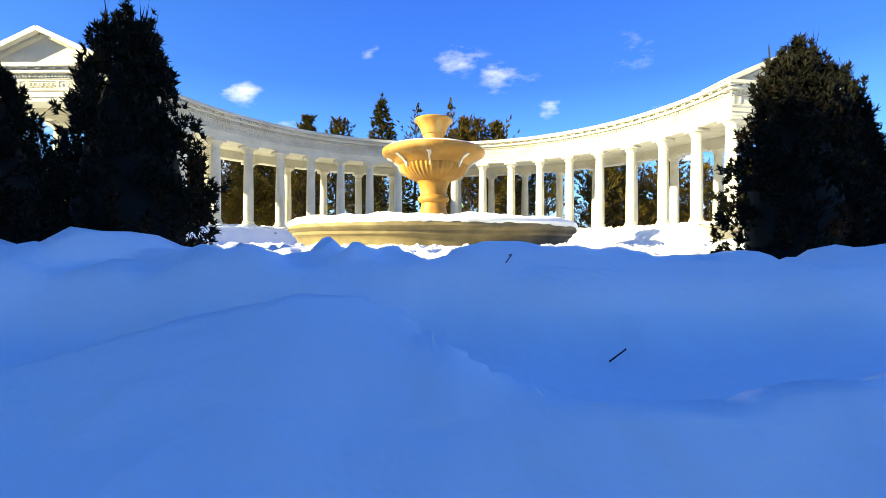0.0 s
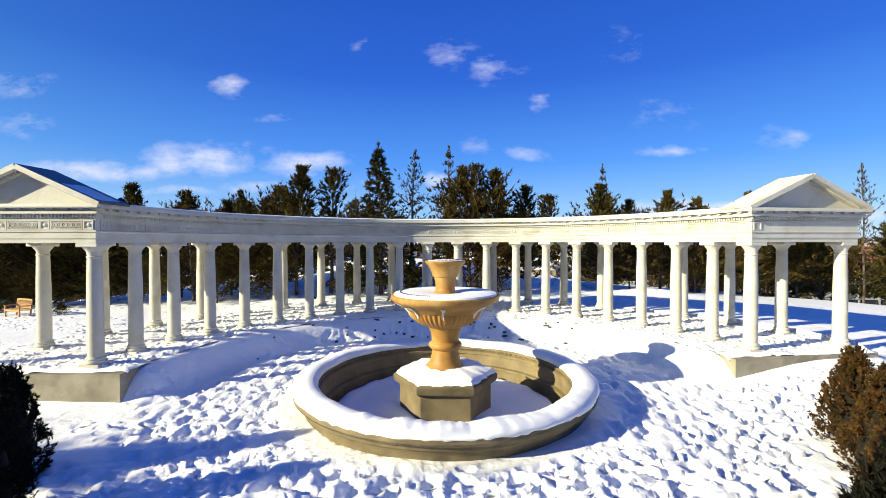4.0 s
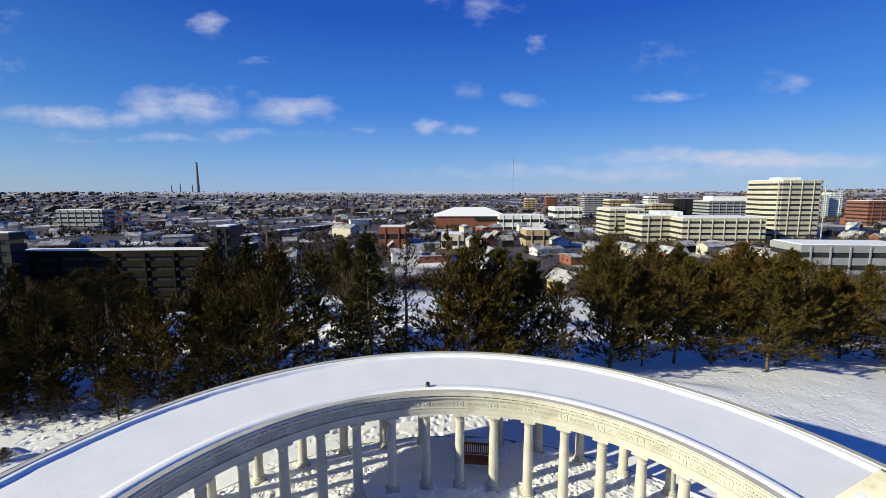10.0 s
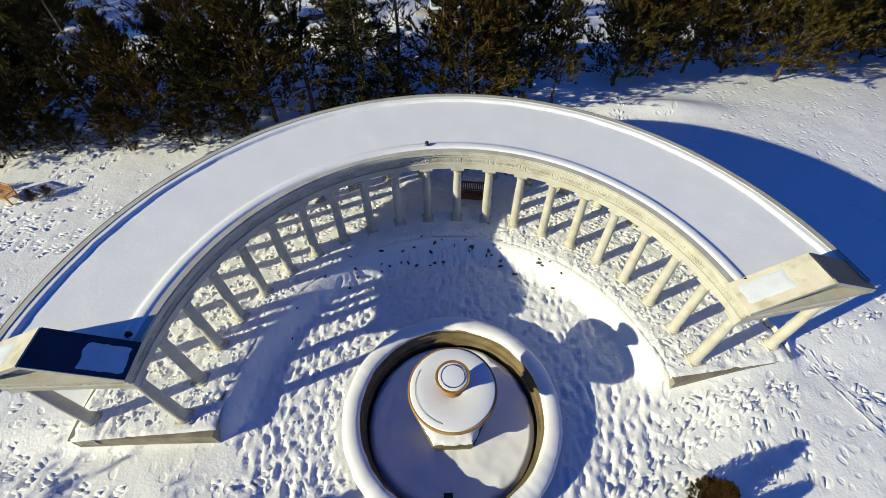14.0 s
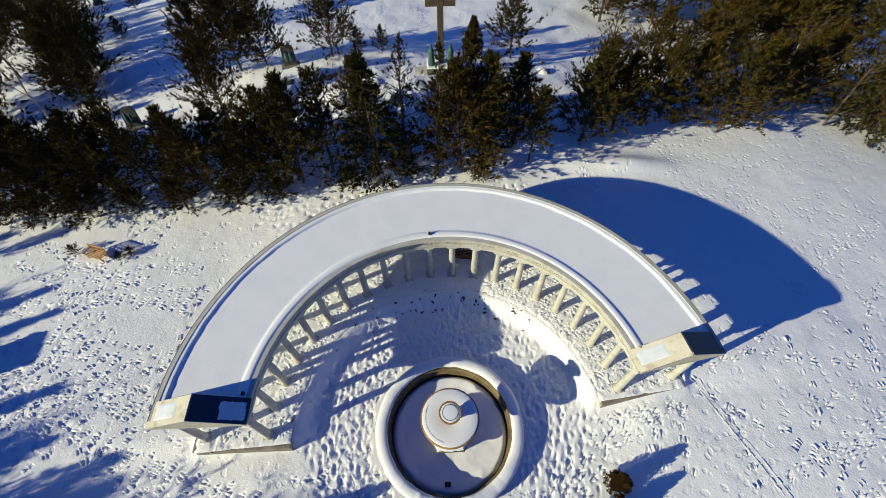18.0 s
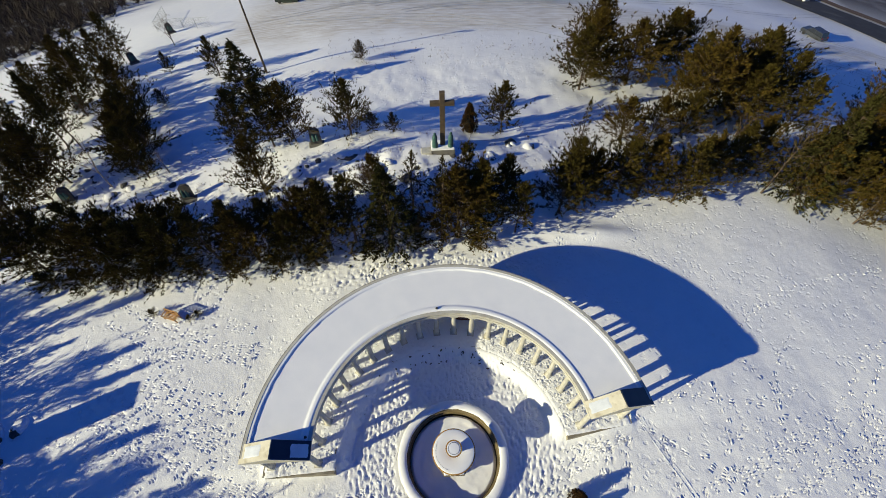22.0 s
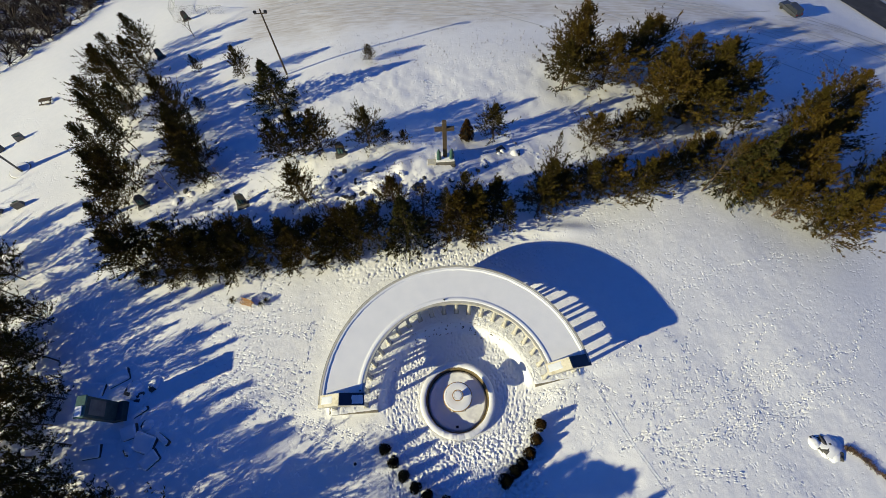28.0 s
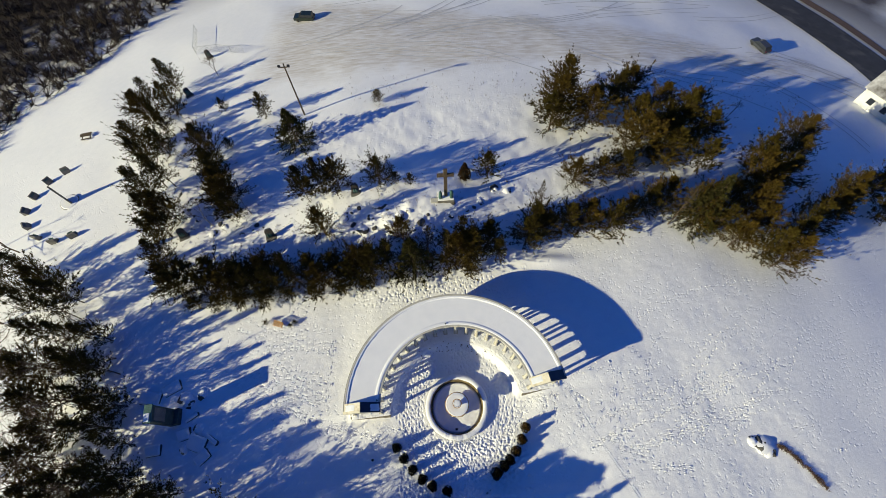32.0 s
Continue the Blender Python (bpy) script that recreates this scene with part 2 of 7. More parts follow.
    bp = N.new("ShaderNodeBump")
    bp.inputs["Strength"].default_value, bp.inputs["Distance"].default_value = 0.6, relief
    L.new(height, bp.inputs["Height"])
    L.new(bp.outputs[0], b.inputs["Normal"])
    if town:
        ln = N.new("ShaderNodeVectorMath")
        ln.operation = "LENGTH"
        L.new(pos, ln.inputs[0])
        far = N.new("ShaderNodeMapRange")
        far.inputs[1].default_value, far.inputs[2].default_value = 112, 150
        L.new(ln.outputs["Value"], far.inputs[0])
        brush = N.new("ShaderNodeMapRange")
        brush.inputs[1].default_value, brush.inputs[2].default_value = 0.30, 0.47
        L.new(noise_at(0.02, 8), brush.inputs[0])
        m2 = N.new("ShaderNodeMix")
        m2.data_type = "RGBA"
        m2.inputs[7].default_value = (0.085, 0.07, 0.06, 1)
        hills = N.new("ShaderNodeMapRange")
        hills.inputs[1].default_value, hills.inputs[2].default_value, hills.inputs[3].default_value, hills.inputs[4].default_value = 2000, 2700, 1.0, 0.35
        L.new(ln.outputs["Value"], hills.inputs[0])
        L.new(calc("MULTIPLY", calc("MULTIPLY", far.outputs[0], brush.outputs[0]), hills.outputs[0]), m2.inputs[0])
        L.new(colour, m2.inputs[6])
        colour = m2.outputs[2]
        # packed, gritty snow on the car park
        sx = N.new("ShaderNodeSeparateXYZ")
        L.new(pos, sx.inputs[0])
        x, y = sx.outputs[0], sx.outputs[1]
        rag = calc("MULTIPLY", calc("SUBTRACT", noise_at(0.12, 5), 0.5), 14.0)
        south = calc("MULTIPLY", calc("ADD", calc("SUBTRACT", y, 58.0), rag), 0.2, True)
        north = calc("MULTIPLY", calc("ADD", calc("SUBTRACT", calc("SUBTRACT", 92.0, calc("MULTIPLY", calc("ADD", x, 20.0), 0.27)), y), rag), 0.2, True)
        west = calc("MULTIPLY", calc("ADD", x, 36.0), 0.15, True)
        lot = calc("MULTIPLY", calc("MULTIPLY", south, north), west)
        streak = N.new("ShaderNodeTexNoise")
        streak.inputs["Scale"].default_value, streak.inputs["Detail"].default_value = 1.1, 6
        squash = N.new("ShaderNodeVectorMath")
        squash.operation, squash.inputs[1].default_value = "MULTIPLY", (0.35, 1.6, 1.0)
        L.new(pos, squash.inputs[0]), L.new(squash.outputs[0], streak.inputs["Vector"])
        grit = calc("MULTIPLY", lot, calc("MULTIPLY", calc("SUBTRACT", streak.outputs[0], 0.2), 1.7, True))
        m3 = N.new("ShaderNodeMix")
        m3.data_type = "RGBA"
        m3.inputs[7].default_value = (0.52, 0.46, 0.38, 1)
        L.new(grit, m3.inputs[0]), L.new(colour, m3.inputs[6])
        colour = m3.outputs[2]
    L.new(colour, b.inputs["Base Color"])
    return m


M_GROUND = snow_material("ground_snow", town=True, trodden=0.9, relief=0.12)
M_SNOW = snow_material("settled_snow", trodden=0.0, relief=0.028)
M_TROD = snow_material("trodden_snow", trodden=1.0)
M_WHITE = material("painted_concrete", (0.58, 0.56, 0.495), (0.46, 0.44, 0.375), 0.6, scale=1.2, fine=30, bump=0.25,
                   stain=(0.44, 0.40, 0.32), stain_scale=1.9)
M_CONCRETE = material("old_concrete", (0.33, 0.30, 0.23), (0.19, 0.165, 0.125), 0.85, scale=2, fine=45, bump=0.4, stain=(0.15, 0.13, 0.10), stain_scale=1.3)
M_OCHRE = material("ochre_stone", (0.41, 0.215, 0.046), (0.26, 0.125, 0.024), 0.55, scale=3, fine=50, bump=0.2, stain=(0.47, 0.31, 0.11), stain_scale=1.8)
M_POOL = material("pool_concrete", (0.20, 0.155, 0.082), (0.105, 0.08, 0.042), 0.7, scale=2.2, fine=60, bump=0.35, stain=(0.07, 0.056, 0.034), stain_scale=1.5)
M_POOL_IN = material("damp_pool_lining", (0.25, 0.19, 0.095), (0.12, 0.09, 0.045), 0.6, scale=2.2, fine=50, bump=0.3, stain=(0.20, 0.16, 0.09), stain_scale=1.5)
M_LIME = material("lime_deposit", (0.80, 0.78, 0.72), (0.66, 0.62, 0.52), 0.6, scale=8, fine=60, bump=0.3)
M_BLACK = material("black_metal", (0.02, 0.02, 0.022), rough=0.4, bump=0.02)
M_LENS = material("lamp_lens", (0.55, 0.56, 0.58), rough=0.15, bump=0)
M_WOOD_RED = material("red_brown_wood", (0.22, 0.075, 0.03), (0.13, 0.04, 0.018), 0.5, scale=4, fine=70, bump=0.2, piece=0.15)
M_WOOD = material("light_wood", (0.48, 0.27, 0.10), (0.36, 0.19, 0.07), 0.6, scale=4, fine=70, bump=0.2, piece=0.15)
M_WOOD_GREY = material("weathered_wood", (0.11, 0.078, 0.045), (0.07, 0.05, 0.032), 0.75, scale=3, fine=60, bump=0.3)
M_STONE = material("grey_stone", (0.20, 0.19, 0.17), (0.11, 0.105, 0.10), 0.85, scale=1.5, fine=25, bump=0.5, dist=0.03)
M_PEDESTAL = material("brown_stone", (0.20, 0.145, 0.095), (0.12, 0.085, 0.06), 0.8, scale=3, fine=40, bump=0.3)
M_ROCK = material("dark_rock", (0.10, 0.095, 0.09), (0.05, 0.047, 0.045), 0.85, scale=1.2, fine=12, bump=0.6, dist=0.05)
M_DULLGREEN = material("dull_green_stone", (0.055, 0.085, 0.078), (0.03, 0.045, 0.042), 0.7, scale=2, fine=20, bump=0.2)
M_VERDIGRIS = material("verdigris_bronze", (0.06, 0.15, 0.13), (0.03, 0.075, 0.068), 0.6, scale=5, fine=40, bump=0.2)
M_BARK = material("pine_bark", (0.14, 0.095, 0.065), (0.07, 0.05, 0.035), 0.9, scale=6, fine=40, bump=0.6, dist=0.03)
M_TWIG = material("bare_twig", (0.16, 0.10, 0.07), (0.085, 0.055, 0.042), 0.9, scale=4, fine=30, bump=0.2)
M_BRUSH = material("dark_brush", (0.062, 0.045, 0.033), (0.034, 0.026, 0.021), 0.9, scale=0.05, fine=2, bump=0, island=0.4)
M_BIRCH = material("pale_bark", (0.42, 0.38, 0.33), (0.20, 0.17, 0.15), 0.85, scale=6, fine=30, bump=0.2)
M_PINE = material("pine_needles", (0.076, 0.056, 0.011), (0.034, 0.028, 0.007), 0.65, scale=0.8, fine=6, bump=0, island=0.55, spec=0.05)
M_PINE_OLIVE = material("olive_pine_needles", (0.098, 0.064, 0.011), (0.044, 0.032, 0.008), 0.65, scale=0.8, fine=6, bump=0, island=0.5, spec=0.05)
M_SPRUCE = material("spruce_needles", (0.052, 0.048, 0.013), (0.028, 0.026, 0.008), 0.65, scale=0.8, fine=6, bump=0, island=0.5, spec=0.05)
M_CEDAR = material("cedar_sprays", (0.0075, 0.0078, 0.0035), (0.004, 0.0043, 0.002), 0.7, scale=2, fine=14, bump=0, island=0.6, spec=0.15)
M_CEDAR_GOLD = material("winter_browned_cedar", (0.10, 0.048, 0.010), (0.012, 0.012, 0.005), 0.7, scale=4, fine=10, bump=0, island=0.5, spec=0.15)
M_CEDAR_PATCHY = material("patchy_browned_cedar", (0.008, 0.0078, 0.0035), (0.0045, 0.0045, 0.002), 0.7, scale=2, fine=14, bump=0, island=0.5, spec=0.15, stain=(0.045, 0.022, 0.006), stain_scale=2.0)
# near black: the shade deep inside the cedars, put into the colour
M_CEDAR_CORE = material("cedar_inner_shade", (0.004, 0.004, 0.0025), rough=0.9, bump=0)
M_ASPHALT = material("wet_asphalt", (0.045, 0.045, 0.05), (0.07, 0.07, 0.075), 0.8, scale=0.4, fine=20, bump=0.2, stain=(0.12, 0.115, 0.11), stain_scale=0.25, spec=0.2)
M_GLASS = material("dark_glass", (0.03, 0.035, 0.045), rough=0.08, bump=0, spec=0.6)
M_RUBBER = material("black_rubber", (0.02, 0.02, 0.02), rough=0.8, bump=0)
M_PAINT_GREEN = material("dark_green_car_paint", (0.018, 0.03, 0.025), rough=0.25, bump=0, spec=0.6)
M_PAINT_GREY = material("dark_grey_car_paint", (0.05, 0.055, 0.065), rough=0.25, bump=0, spec=0.6)
M_RIM = material("alloy", (0.5, 0.5, 0.52), rough=0.35, metal=0.9, bump=0)
M_LAMPGLASS = material("lamp_glass", (0.7, 0.7, 0.68), rough=0.15, bump=0)
M_REDLENS = material("red_lens", (0.4, 0.02, 0.02), rough=0.2, bump=0)
M_INK = material("faded_ink", (0.22, 0.22, 0.22), rough=0.8, bump=0)
M_PLAQUE = material("pale_plaque", (0.55, 0.53, 0.47), rough=0.6, bump=0.05)
M_TIN = material("galvanised_wire", (0.45, 0.46, 0.47), rough=0.5, metal=0.6, bump=0)

# ---- mesh helpers ----


class Shape:
    """Collects vertices and faces for one mesh."""

    def __init__(self):
        self.v, self.f = [], []

    def add(self, verts, faces, m=None):
        k = len(self.v)
        self.v += [tuple(m @ Vector(p)) for p in verts] if m else [tuple(p) for p in verts]
        self.f += [tuple(i + k for i in f) for f in faces]
        return self

    def box(self, sx, sy, sz, m=None, c=0.0):
        """A box centred on m; c chamfers all its edges."""
        x, y, z = sx / 2, sy / 2, sz / 2
        if not c:
            vs = [(a * x, b * y, d * z) for d in (-1, 1) for b in (-1, 1) for a in (-1, 1)]
            return self.add(vs, [(0, 2, 3, 1), (4, 5, 7, 6), (0, 1, 5, 4), (2, 6, 7, 3), (0, 4, 6, 2), (1, 3, 7, 5)], m)
        vs, idx = [], {}
        for sxn in (-1, 1):
            for syn in (-1, 1):
                for szn in (-1, 1):
                    for ax in range(3):
                        p = [sxn * (x - c), syn * (y - c), szn * (z - c)]
                        p[ax] = (sxn * x, syn * y, szn * z)[ax]
                        idx[sxn, syn, szn, ax] = len(vs)
                        vs.append(p)
        fs = []
        for ax in range(3):
            o = [a for a in range(3) if a != ax]
            for s in (-1, 1):
                quad = []
                for p, q in ((-1, -1), (1, -1), (1, 1), (-1, 1)):
                    k = [0, 0, 0]
                    k[ax], k[o[0]], k[o[1]] = s, p, q
                    quad.append(idx[k[0], k[1], k[2], ax])
                fs.append(tuple(quad if (s > 0) == (ax != 1) else quad[::-1]))
            for p in (-1, 1):
                for q in (-1, 1):
                    k0, k1 = [0, 0, 0], [0, 0, 0]
                    k0[ax], k1[ax] = -1, 1
                    k0[o[0]] = k1[o[0]] = p
                    k0[o[1]] = k1[o[1]] = q
                    fs.append((idx[(*k0, o[0])], idx[(*k1, o[0])], idx[(*k1, o[1])], idx[(*k0, o[1])]))
        for sxn in (-1, 1):
            for syn in (-1, 1):
                for szn in (-1, 1):
                    fs.append(tuple(idx[sxn, syn, szn, a] for a in range(3)))
        return self.add(vs, fs, m)

    def lathe(self, prof, n=24, m=None, cap=True, flute=0.0, nf=0):
        """Turns a profile of (radius, height) round z."""
        vs, fs = [], []
        for r, z in prof:
            for i in range(n):
                a = 2 * math.pi * i / n
                k = 1 + (flute * math.cos(nf * a) if nf else 0)
                vs.append((r * k * math.cos(a), r * k * math.sin(a), z))
        for j in range(len(prof) - 1):
            for i in range(n):
                i2 = (i + 1) % n
                fs.append((j * n + i, j * n + i2, (j + 1) * n + i2, (j + 1) * n + i))
        if cap:
            fs.append(tuple(range(n))[::-1])
            fs.append(tuple((len(prof) - 1) * n + i for i in range(n)))
        return self.add(vs, fs, m)

    def tube(self, p, q, r0, r1, n=6):
        p, q = Vector(p), Vector(q)
        rot = (q - p).to_track_quat("Z", "Y").to_matrix().to_4x4()
        return self.lathe([(r0, 0), (r1, (q - p).length)], n, Matrix.Translation(p) @ rot)

    def prism(self, outline, y0, y1, m=None):
        """Pushes an outline of (x, z) from y0 to y1."""
        n = len(outline)
        vs = [(x, y0, z) for x, z in outline] + [(x, y1, z) for x, z in outline]
        fs = [tuple(range(n)), tuple(range(n, 2 * n))[::-1]] + [(i, i + n, (i + 1) % n + n, (i + 1) % n) for i in range(n)]
        return self.add(vs, fs, m)

    def mesh(self, name, smooth=False):
        me = bpy.data.meshes.new(name)
        me.from_pydata(self.v, [], self.f)
        bm = bmesh.new()
        bm.from_mesh(me)
        bmesh.ops.recalc_face_normals(bm, faces=bm.faces)
        bm.to_mesh(me)
        bm.free()
        if smooth:
            me.shade_smooth()
            me.set_sharp_from_angle(angle=radians(38))
        return me


def part(name, shape, mat, parent=None, label="", smooth=False, at=None):
    me = shape if isinstance(shape, bpy.types.Mesh) else shape.mesh(name, smooth)
    if not me.materials:
        me.materials.append(mat)
    ob = new(name, me)
    ob.parent = parent
    if at is not None:
        ob.matrix_basis = at
    return tagged(ob, label)


def thing(name, at, label, category, group="", kind=""):
    ob = new(name)
    ob.empty_display_size = 0.2
    ob.matrix_basis = at
    return tagged(ob, label, category, group, kind)


def blank(vs, fs, name, mat, smooth=True):
    """A mesh object from arrays of vertices and equal-sided faces."""
    me = bpy.data.meshes.new(name)
    vs, fs = np.asarray(vs, dtype=np.float32), np.asarray(fs, dtype=np.int32)
    k = fs.shape[1]
    me.vertices.add(len(vs))
    me.vertices.foreach_set("co", vs.ravel())
    me.loops.add(fs.size)
    me.loops.foreach_set("vertex_index", fs.ravel())
    me.polygons.add(len(fs))
    me.polygons.foreach_set("loop_start", np.arange(0, fs.size, k, dtype=np.int32))
    me.update(calc_edges=True)
    me.validate()
    if smooth:
        me.shade_smooth()
    me.materials.append(mat)
    return me


# ---- the lie of the land ----
RNG = np.random.default_rng(7)
LATTICE = RNG.random((256, 256))


def vnoise(x, y, s, octaves=3):
    """Smooth value noise, about -1 to 1, with features s metres wide."""
    x, y = np.asarray(x, float) / s, np.asarray(y, float) / s
    out, amp, tot = 0, 1.0, 0
    for o in range(octaves):
        i, j = np.floor(x).astype(int), np.floor(y).astype(int)
        u, v = x - i, y - j
        u, v = u * u * (3 - 2 * u), v * v * (3 - 2 * v)
        g = lambda a, b: LATTICE[(i + a + 37 * o) % 256, (j + b + 11 * o) % 256]
        out = out + amp * ((g(0, 0) * (1 - u) + g(1, 0) * u) * (1 - v) + (g(0, 1) * (1 - u) + g(1, 1) * u) * v)
        tot += amp
        amp *= 0.5
        x, y = x * 2.03 + 5.1, y * 2.03 + 1.7
    return 2 * out / tot - 1


def step(a, b, x):
    t = np.clip((x - a) / (b - a), 0, 1)
    return t * t * (3 - 2 * t)


CX, CY = 0.0, -0.09          # centre of the fountain and of the colonnade
A0, A1 = 9.75, 180.0         # the colonnade's end columns
R_IN, R_OUT = 8.64, 11.62    # its two rows of columns
DECK = 0.42                  # top of the platform


def land(x, y):
    """Height of the snow, without footprints."""
    x, y = np.asarray(x, float), np.asarray(y, float)
    r = np.hypot(x, y)
    hill = -33 * (1 - np.exp(-0.0024 * np.maximum(r - 14, 0) ** 2 / 33))
    hill = hill + 2.4 * np.exp(-((x + 6) / 15) ** 2 - ((y - 27.5) / 6.5) ** 2)
    hill = hill + 0.8 * np.exp(-((x - 13.5) / 3) ** 2 - ((y - 17.4) / 0.8) ** 2) * 0.6
    hill = hill + (0.10 * vnoise(x + 4, y, 1.9, 3) + 0.16 * vnoise(x, y + 8, 5.0, 2)) * step(21, 25, y) * step(52, 46, y) * step(-40, -34, x) * step(32, 24, x)
    hill = hill + 0.15 * np.exp(-((x - 9.6) / 2.4) ** 2 - ((y - 0.5) / 0.9) ** 2)
    ridge = step(900, 2900, r) * (34 + 15 * vnoise(x, y, 700, 3)) + step(250, 700, r) * 3 * vnoise(x, y, 160, 2)
    ang = np.degrees(np.arctan2(y - CY, x - CX))
    ang = np.where(ang < -90, ang + 360, ang)
    rc = np.hypot(x - CX, y - CY)
    inside = step(A0 - 6, A0 + 1, ang) * step(A1 + 5, A1 - 1, ang)
    near = 1 - step(14, 26, r)
    # plaza bowl, bank up to the platform, fall towards the forecourt
    plaza = -0.26 * (1 - 0.9 * step(7.0, 10.5, x) * step(-7, -1, y)) - 0.25 * step(-9, -14, x)
    bank = inside * step(6.5, 7.56, rc) * 0.655
    behind = step(11.6, 14, rc) * 0.30 * step(-2, 6, y)
    front = -0.34 * step(-4.2, -8.0, y) + 0.355 * np.exp(-((y + 9.7) / 0.85) ** 2) * (1 + 0.05 * vnoise(x, y, 0.55, 2))
    local = plaza + bank * (1 - step(12.1, 12.6, rc) * 0.45) - behind * 0.2 + front * (1 - step(12, 18, np.abs(x)))
    z = hill + near * local + ridge
    z = z + (0.05 * vnoise(x, y, 2.6, 2) + 0.02 * vnoise(x, y, 0.7, 2)) * (1 - 0.3 * inside) * (1 - step(36, 50, r))
    z = z + 0.35 * vnoise(x, y, 14, 2) * step(14, 30, r) + 0.5 * np.maximum(0, vnoise(x, y, 2.2, 2)) * np.exp(-((x + 3) / 12) ** 2 - ((y - 25.5) / 3.0) ** 2)
    under = (rc > 7.7) & (rc < 12.1) & (ang > A0 - 2) & (ang < A1 + 2)
    z = np.where(under, np.minimum(z, 0.1), z)
    return np.where(rc < 3.2, np.minimum(z, -1.15), z)


def ground_at(x, y):
    return float(land(x, y))


def axis(breaks, lo, hi):
    """Grid lines: breaks are (from, to, step) in the middle; beyond, the step grows."""
    out = []
    for a, b, s in breaks:
        out += list(np.arange(a, b - 1e-6, s))
    out.append(breaks[-1][1])
    s, v, up = breaks[-1][2], out[-1], []
    while v < hi:
        s *= 1.12
        v += s
        up.append(v)
    s, v, down = breaks[0][2], out[0], []
    while v > lo:
        s *= 1.12
        v -= s
        down.append(v)
    return np.array(down[::-1] + out + up)


GX = axis([(-120, -60, 2.0), (-60, -36, 0.7), (-36, -16, 0.17), (-16, -7, 0.12), (-7, -0.3, 0.07), (-0.3, 1.5, 0.03), (1.5, 7, 0.07), (7, 16, 0.12), (16, 42, 0.18),
           (42, 60, 0.7), (60, 120, 2.0)], -4700, 4700)
GY = axis([(-120, -40, 2.5), (-40, -15, 0.8), (-15, -11.8, 0.13), (-11.8, -10.1, 0.03), (-10.1, -3.3, 0.07), (-3.3, 16, 0.115), (16, 36, 0.30), (36, 60, 0.5),
           (60, 120, 2.0)], -4700, 4700)
PX, PY = np.meshgrid(GX, GY)
PZ = land(PX, PY)


def press(z, xs, ys, x, y, turn, depth=0.05, size=0.85):
    """One footprint: an oval dent with a raised rim."""
    i0, i1 = np.searchsorted(xs, (x - 0.6 * size, x + 0.6 * size))
    j0, j1 = np.searchsorted(ys, (y - 0.6 * size, y + 0.6 * size))
    if i1 - i0 < 6 * size or j1 - j0 < 6 * size:
        return
    gx, gy = np.meshgrid(xs[i0:i1] - x, ys[j0:j1] - y)
    c, s = math.cos(turn), math.sin(turn)
    u, v = (gx * c + gy * s) / (0.17 * size), (-gx * s + gy * c) / (0.095 * size)
    d = u * u + v * v
    z[j0:j1, i0:i1] += depth * (-1.25 * np.exp(-d ** 3) + 0.22 * np.exp(-((d - 2.0) / 0.7) ** 2))


rnd = random.Random(11)


def tread(z, xs, ys, pts, n=1, wander=0.25, depth=0.065):
    """Trails of footprints along a bent line."""
    for _ in range(n):
        off = rnd.uniform(-wander, wander) * 2
        for (xa, ya), (xb, yb) in zip(pts, pts[1:]):
            length = math.hypot(xb - xa, yb - ya)
            t = math.atan2(yb - ya, xb - xa)
            for k in range(int(length / 0.62)):
                f = k * 0.62 / length
                side = 0.13 if k % 2 else -0.13
                wob = off + wander * math.sin(k * 0.35 + off * 9)
                press(z, xs, ys, xa + (xb - xa) * f - (side + wob) * math.sin(t) + rnd.uniform(-0.06, 0.06),
                      ya + (yb - ya) * f + (side + wob) * math.cos(t), t + rnd.uniform(-0.3, 0.3), depth * rnd.uniform(0.7, 1.2), 0.85)


TRAILS = [([(7, 0.2), (6.0, -4), (2, -9.5)], 4), ([(-5.5, -2.2), (-5.5, 3), (-2, 6.2), (3, 6)], 3), ([(-6.3, -1), (-4, -4.6), (0, -5.2), (5, -4)], 3), ([(1, 6.5), (0.5, 4.4)], 4),
          ([(-9, 13), (-4, 14), (3, 14.5), (10, 16)], 2)]
for line, n in TRAILS:
    tread(PZ, GX, GY, line, n, 0.45)


def roam(n, x0, x1, y0, y1, steps=40, size=1.0, depth=0.08):
    """Aimless walks inside a rectangle."""
    for _ in range(n):
        x, y, t = rnd.uniform(x0, x1), rnd.uniform(y0, y1), rnd.uniform(0, 6.3)
        for k in range(rnd.randrange(steps // 3, steps)):
            t += rnd.gauss(0, 0.28)
            x, y = x + 0.55 * math.cos(t), y + 0.55 * math.sin(t)
            if not (x0 < x < x1 and y0 < y < y1):
                t += 2.2
                continue
            s = 0.14 if k % 2 else -0.14
            press(PZ, GX, GY, x - s * math.sin(t), y + s * math.cos(t), t + rnd.uniform(-0.25, 0.25), depth * rnd.uniform(0.6, 1.2), size * rnd.uniform(0.9, 1.25))


for _ in range(1500):        # trampled plaza round the pool
    a, q = rnd.uniform(0, 2 * math.pi), rnd.uniform(3.9, 7.0)
    press(PZ, GX, GY, q * math.cos(a), q * math.sin(a), rnd.gauss(a + 1.57, 0.7), rnd.uniform(0.025, 0.06), rnd.uniform(0.7, 1.05))
roam(56, -7, 7.5, -9.2, -3.7, 44, 1.0, 0.042)
roam(24, -5, 6, -10.2, -8.4, 30, 1.0, 0.036)
roam(18, -12, 11, 12.6, 15.5, 30, 0.85, 0.055)
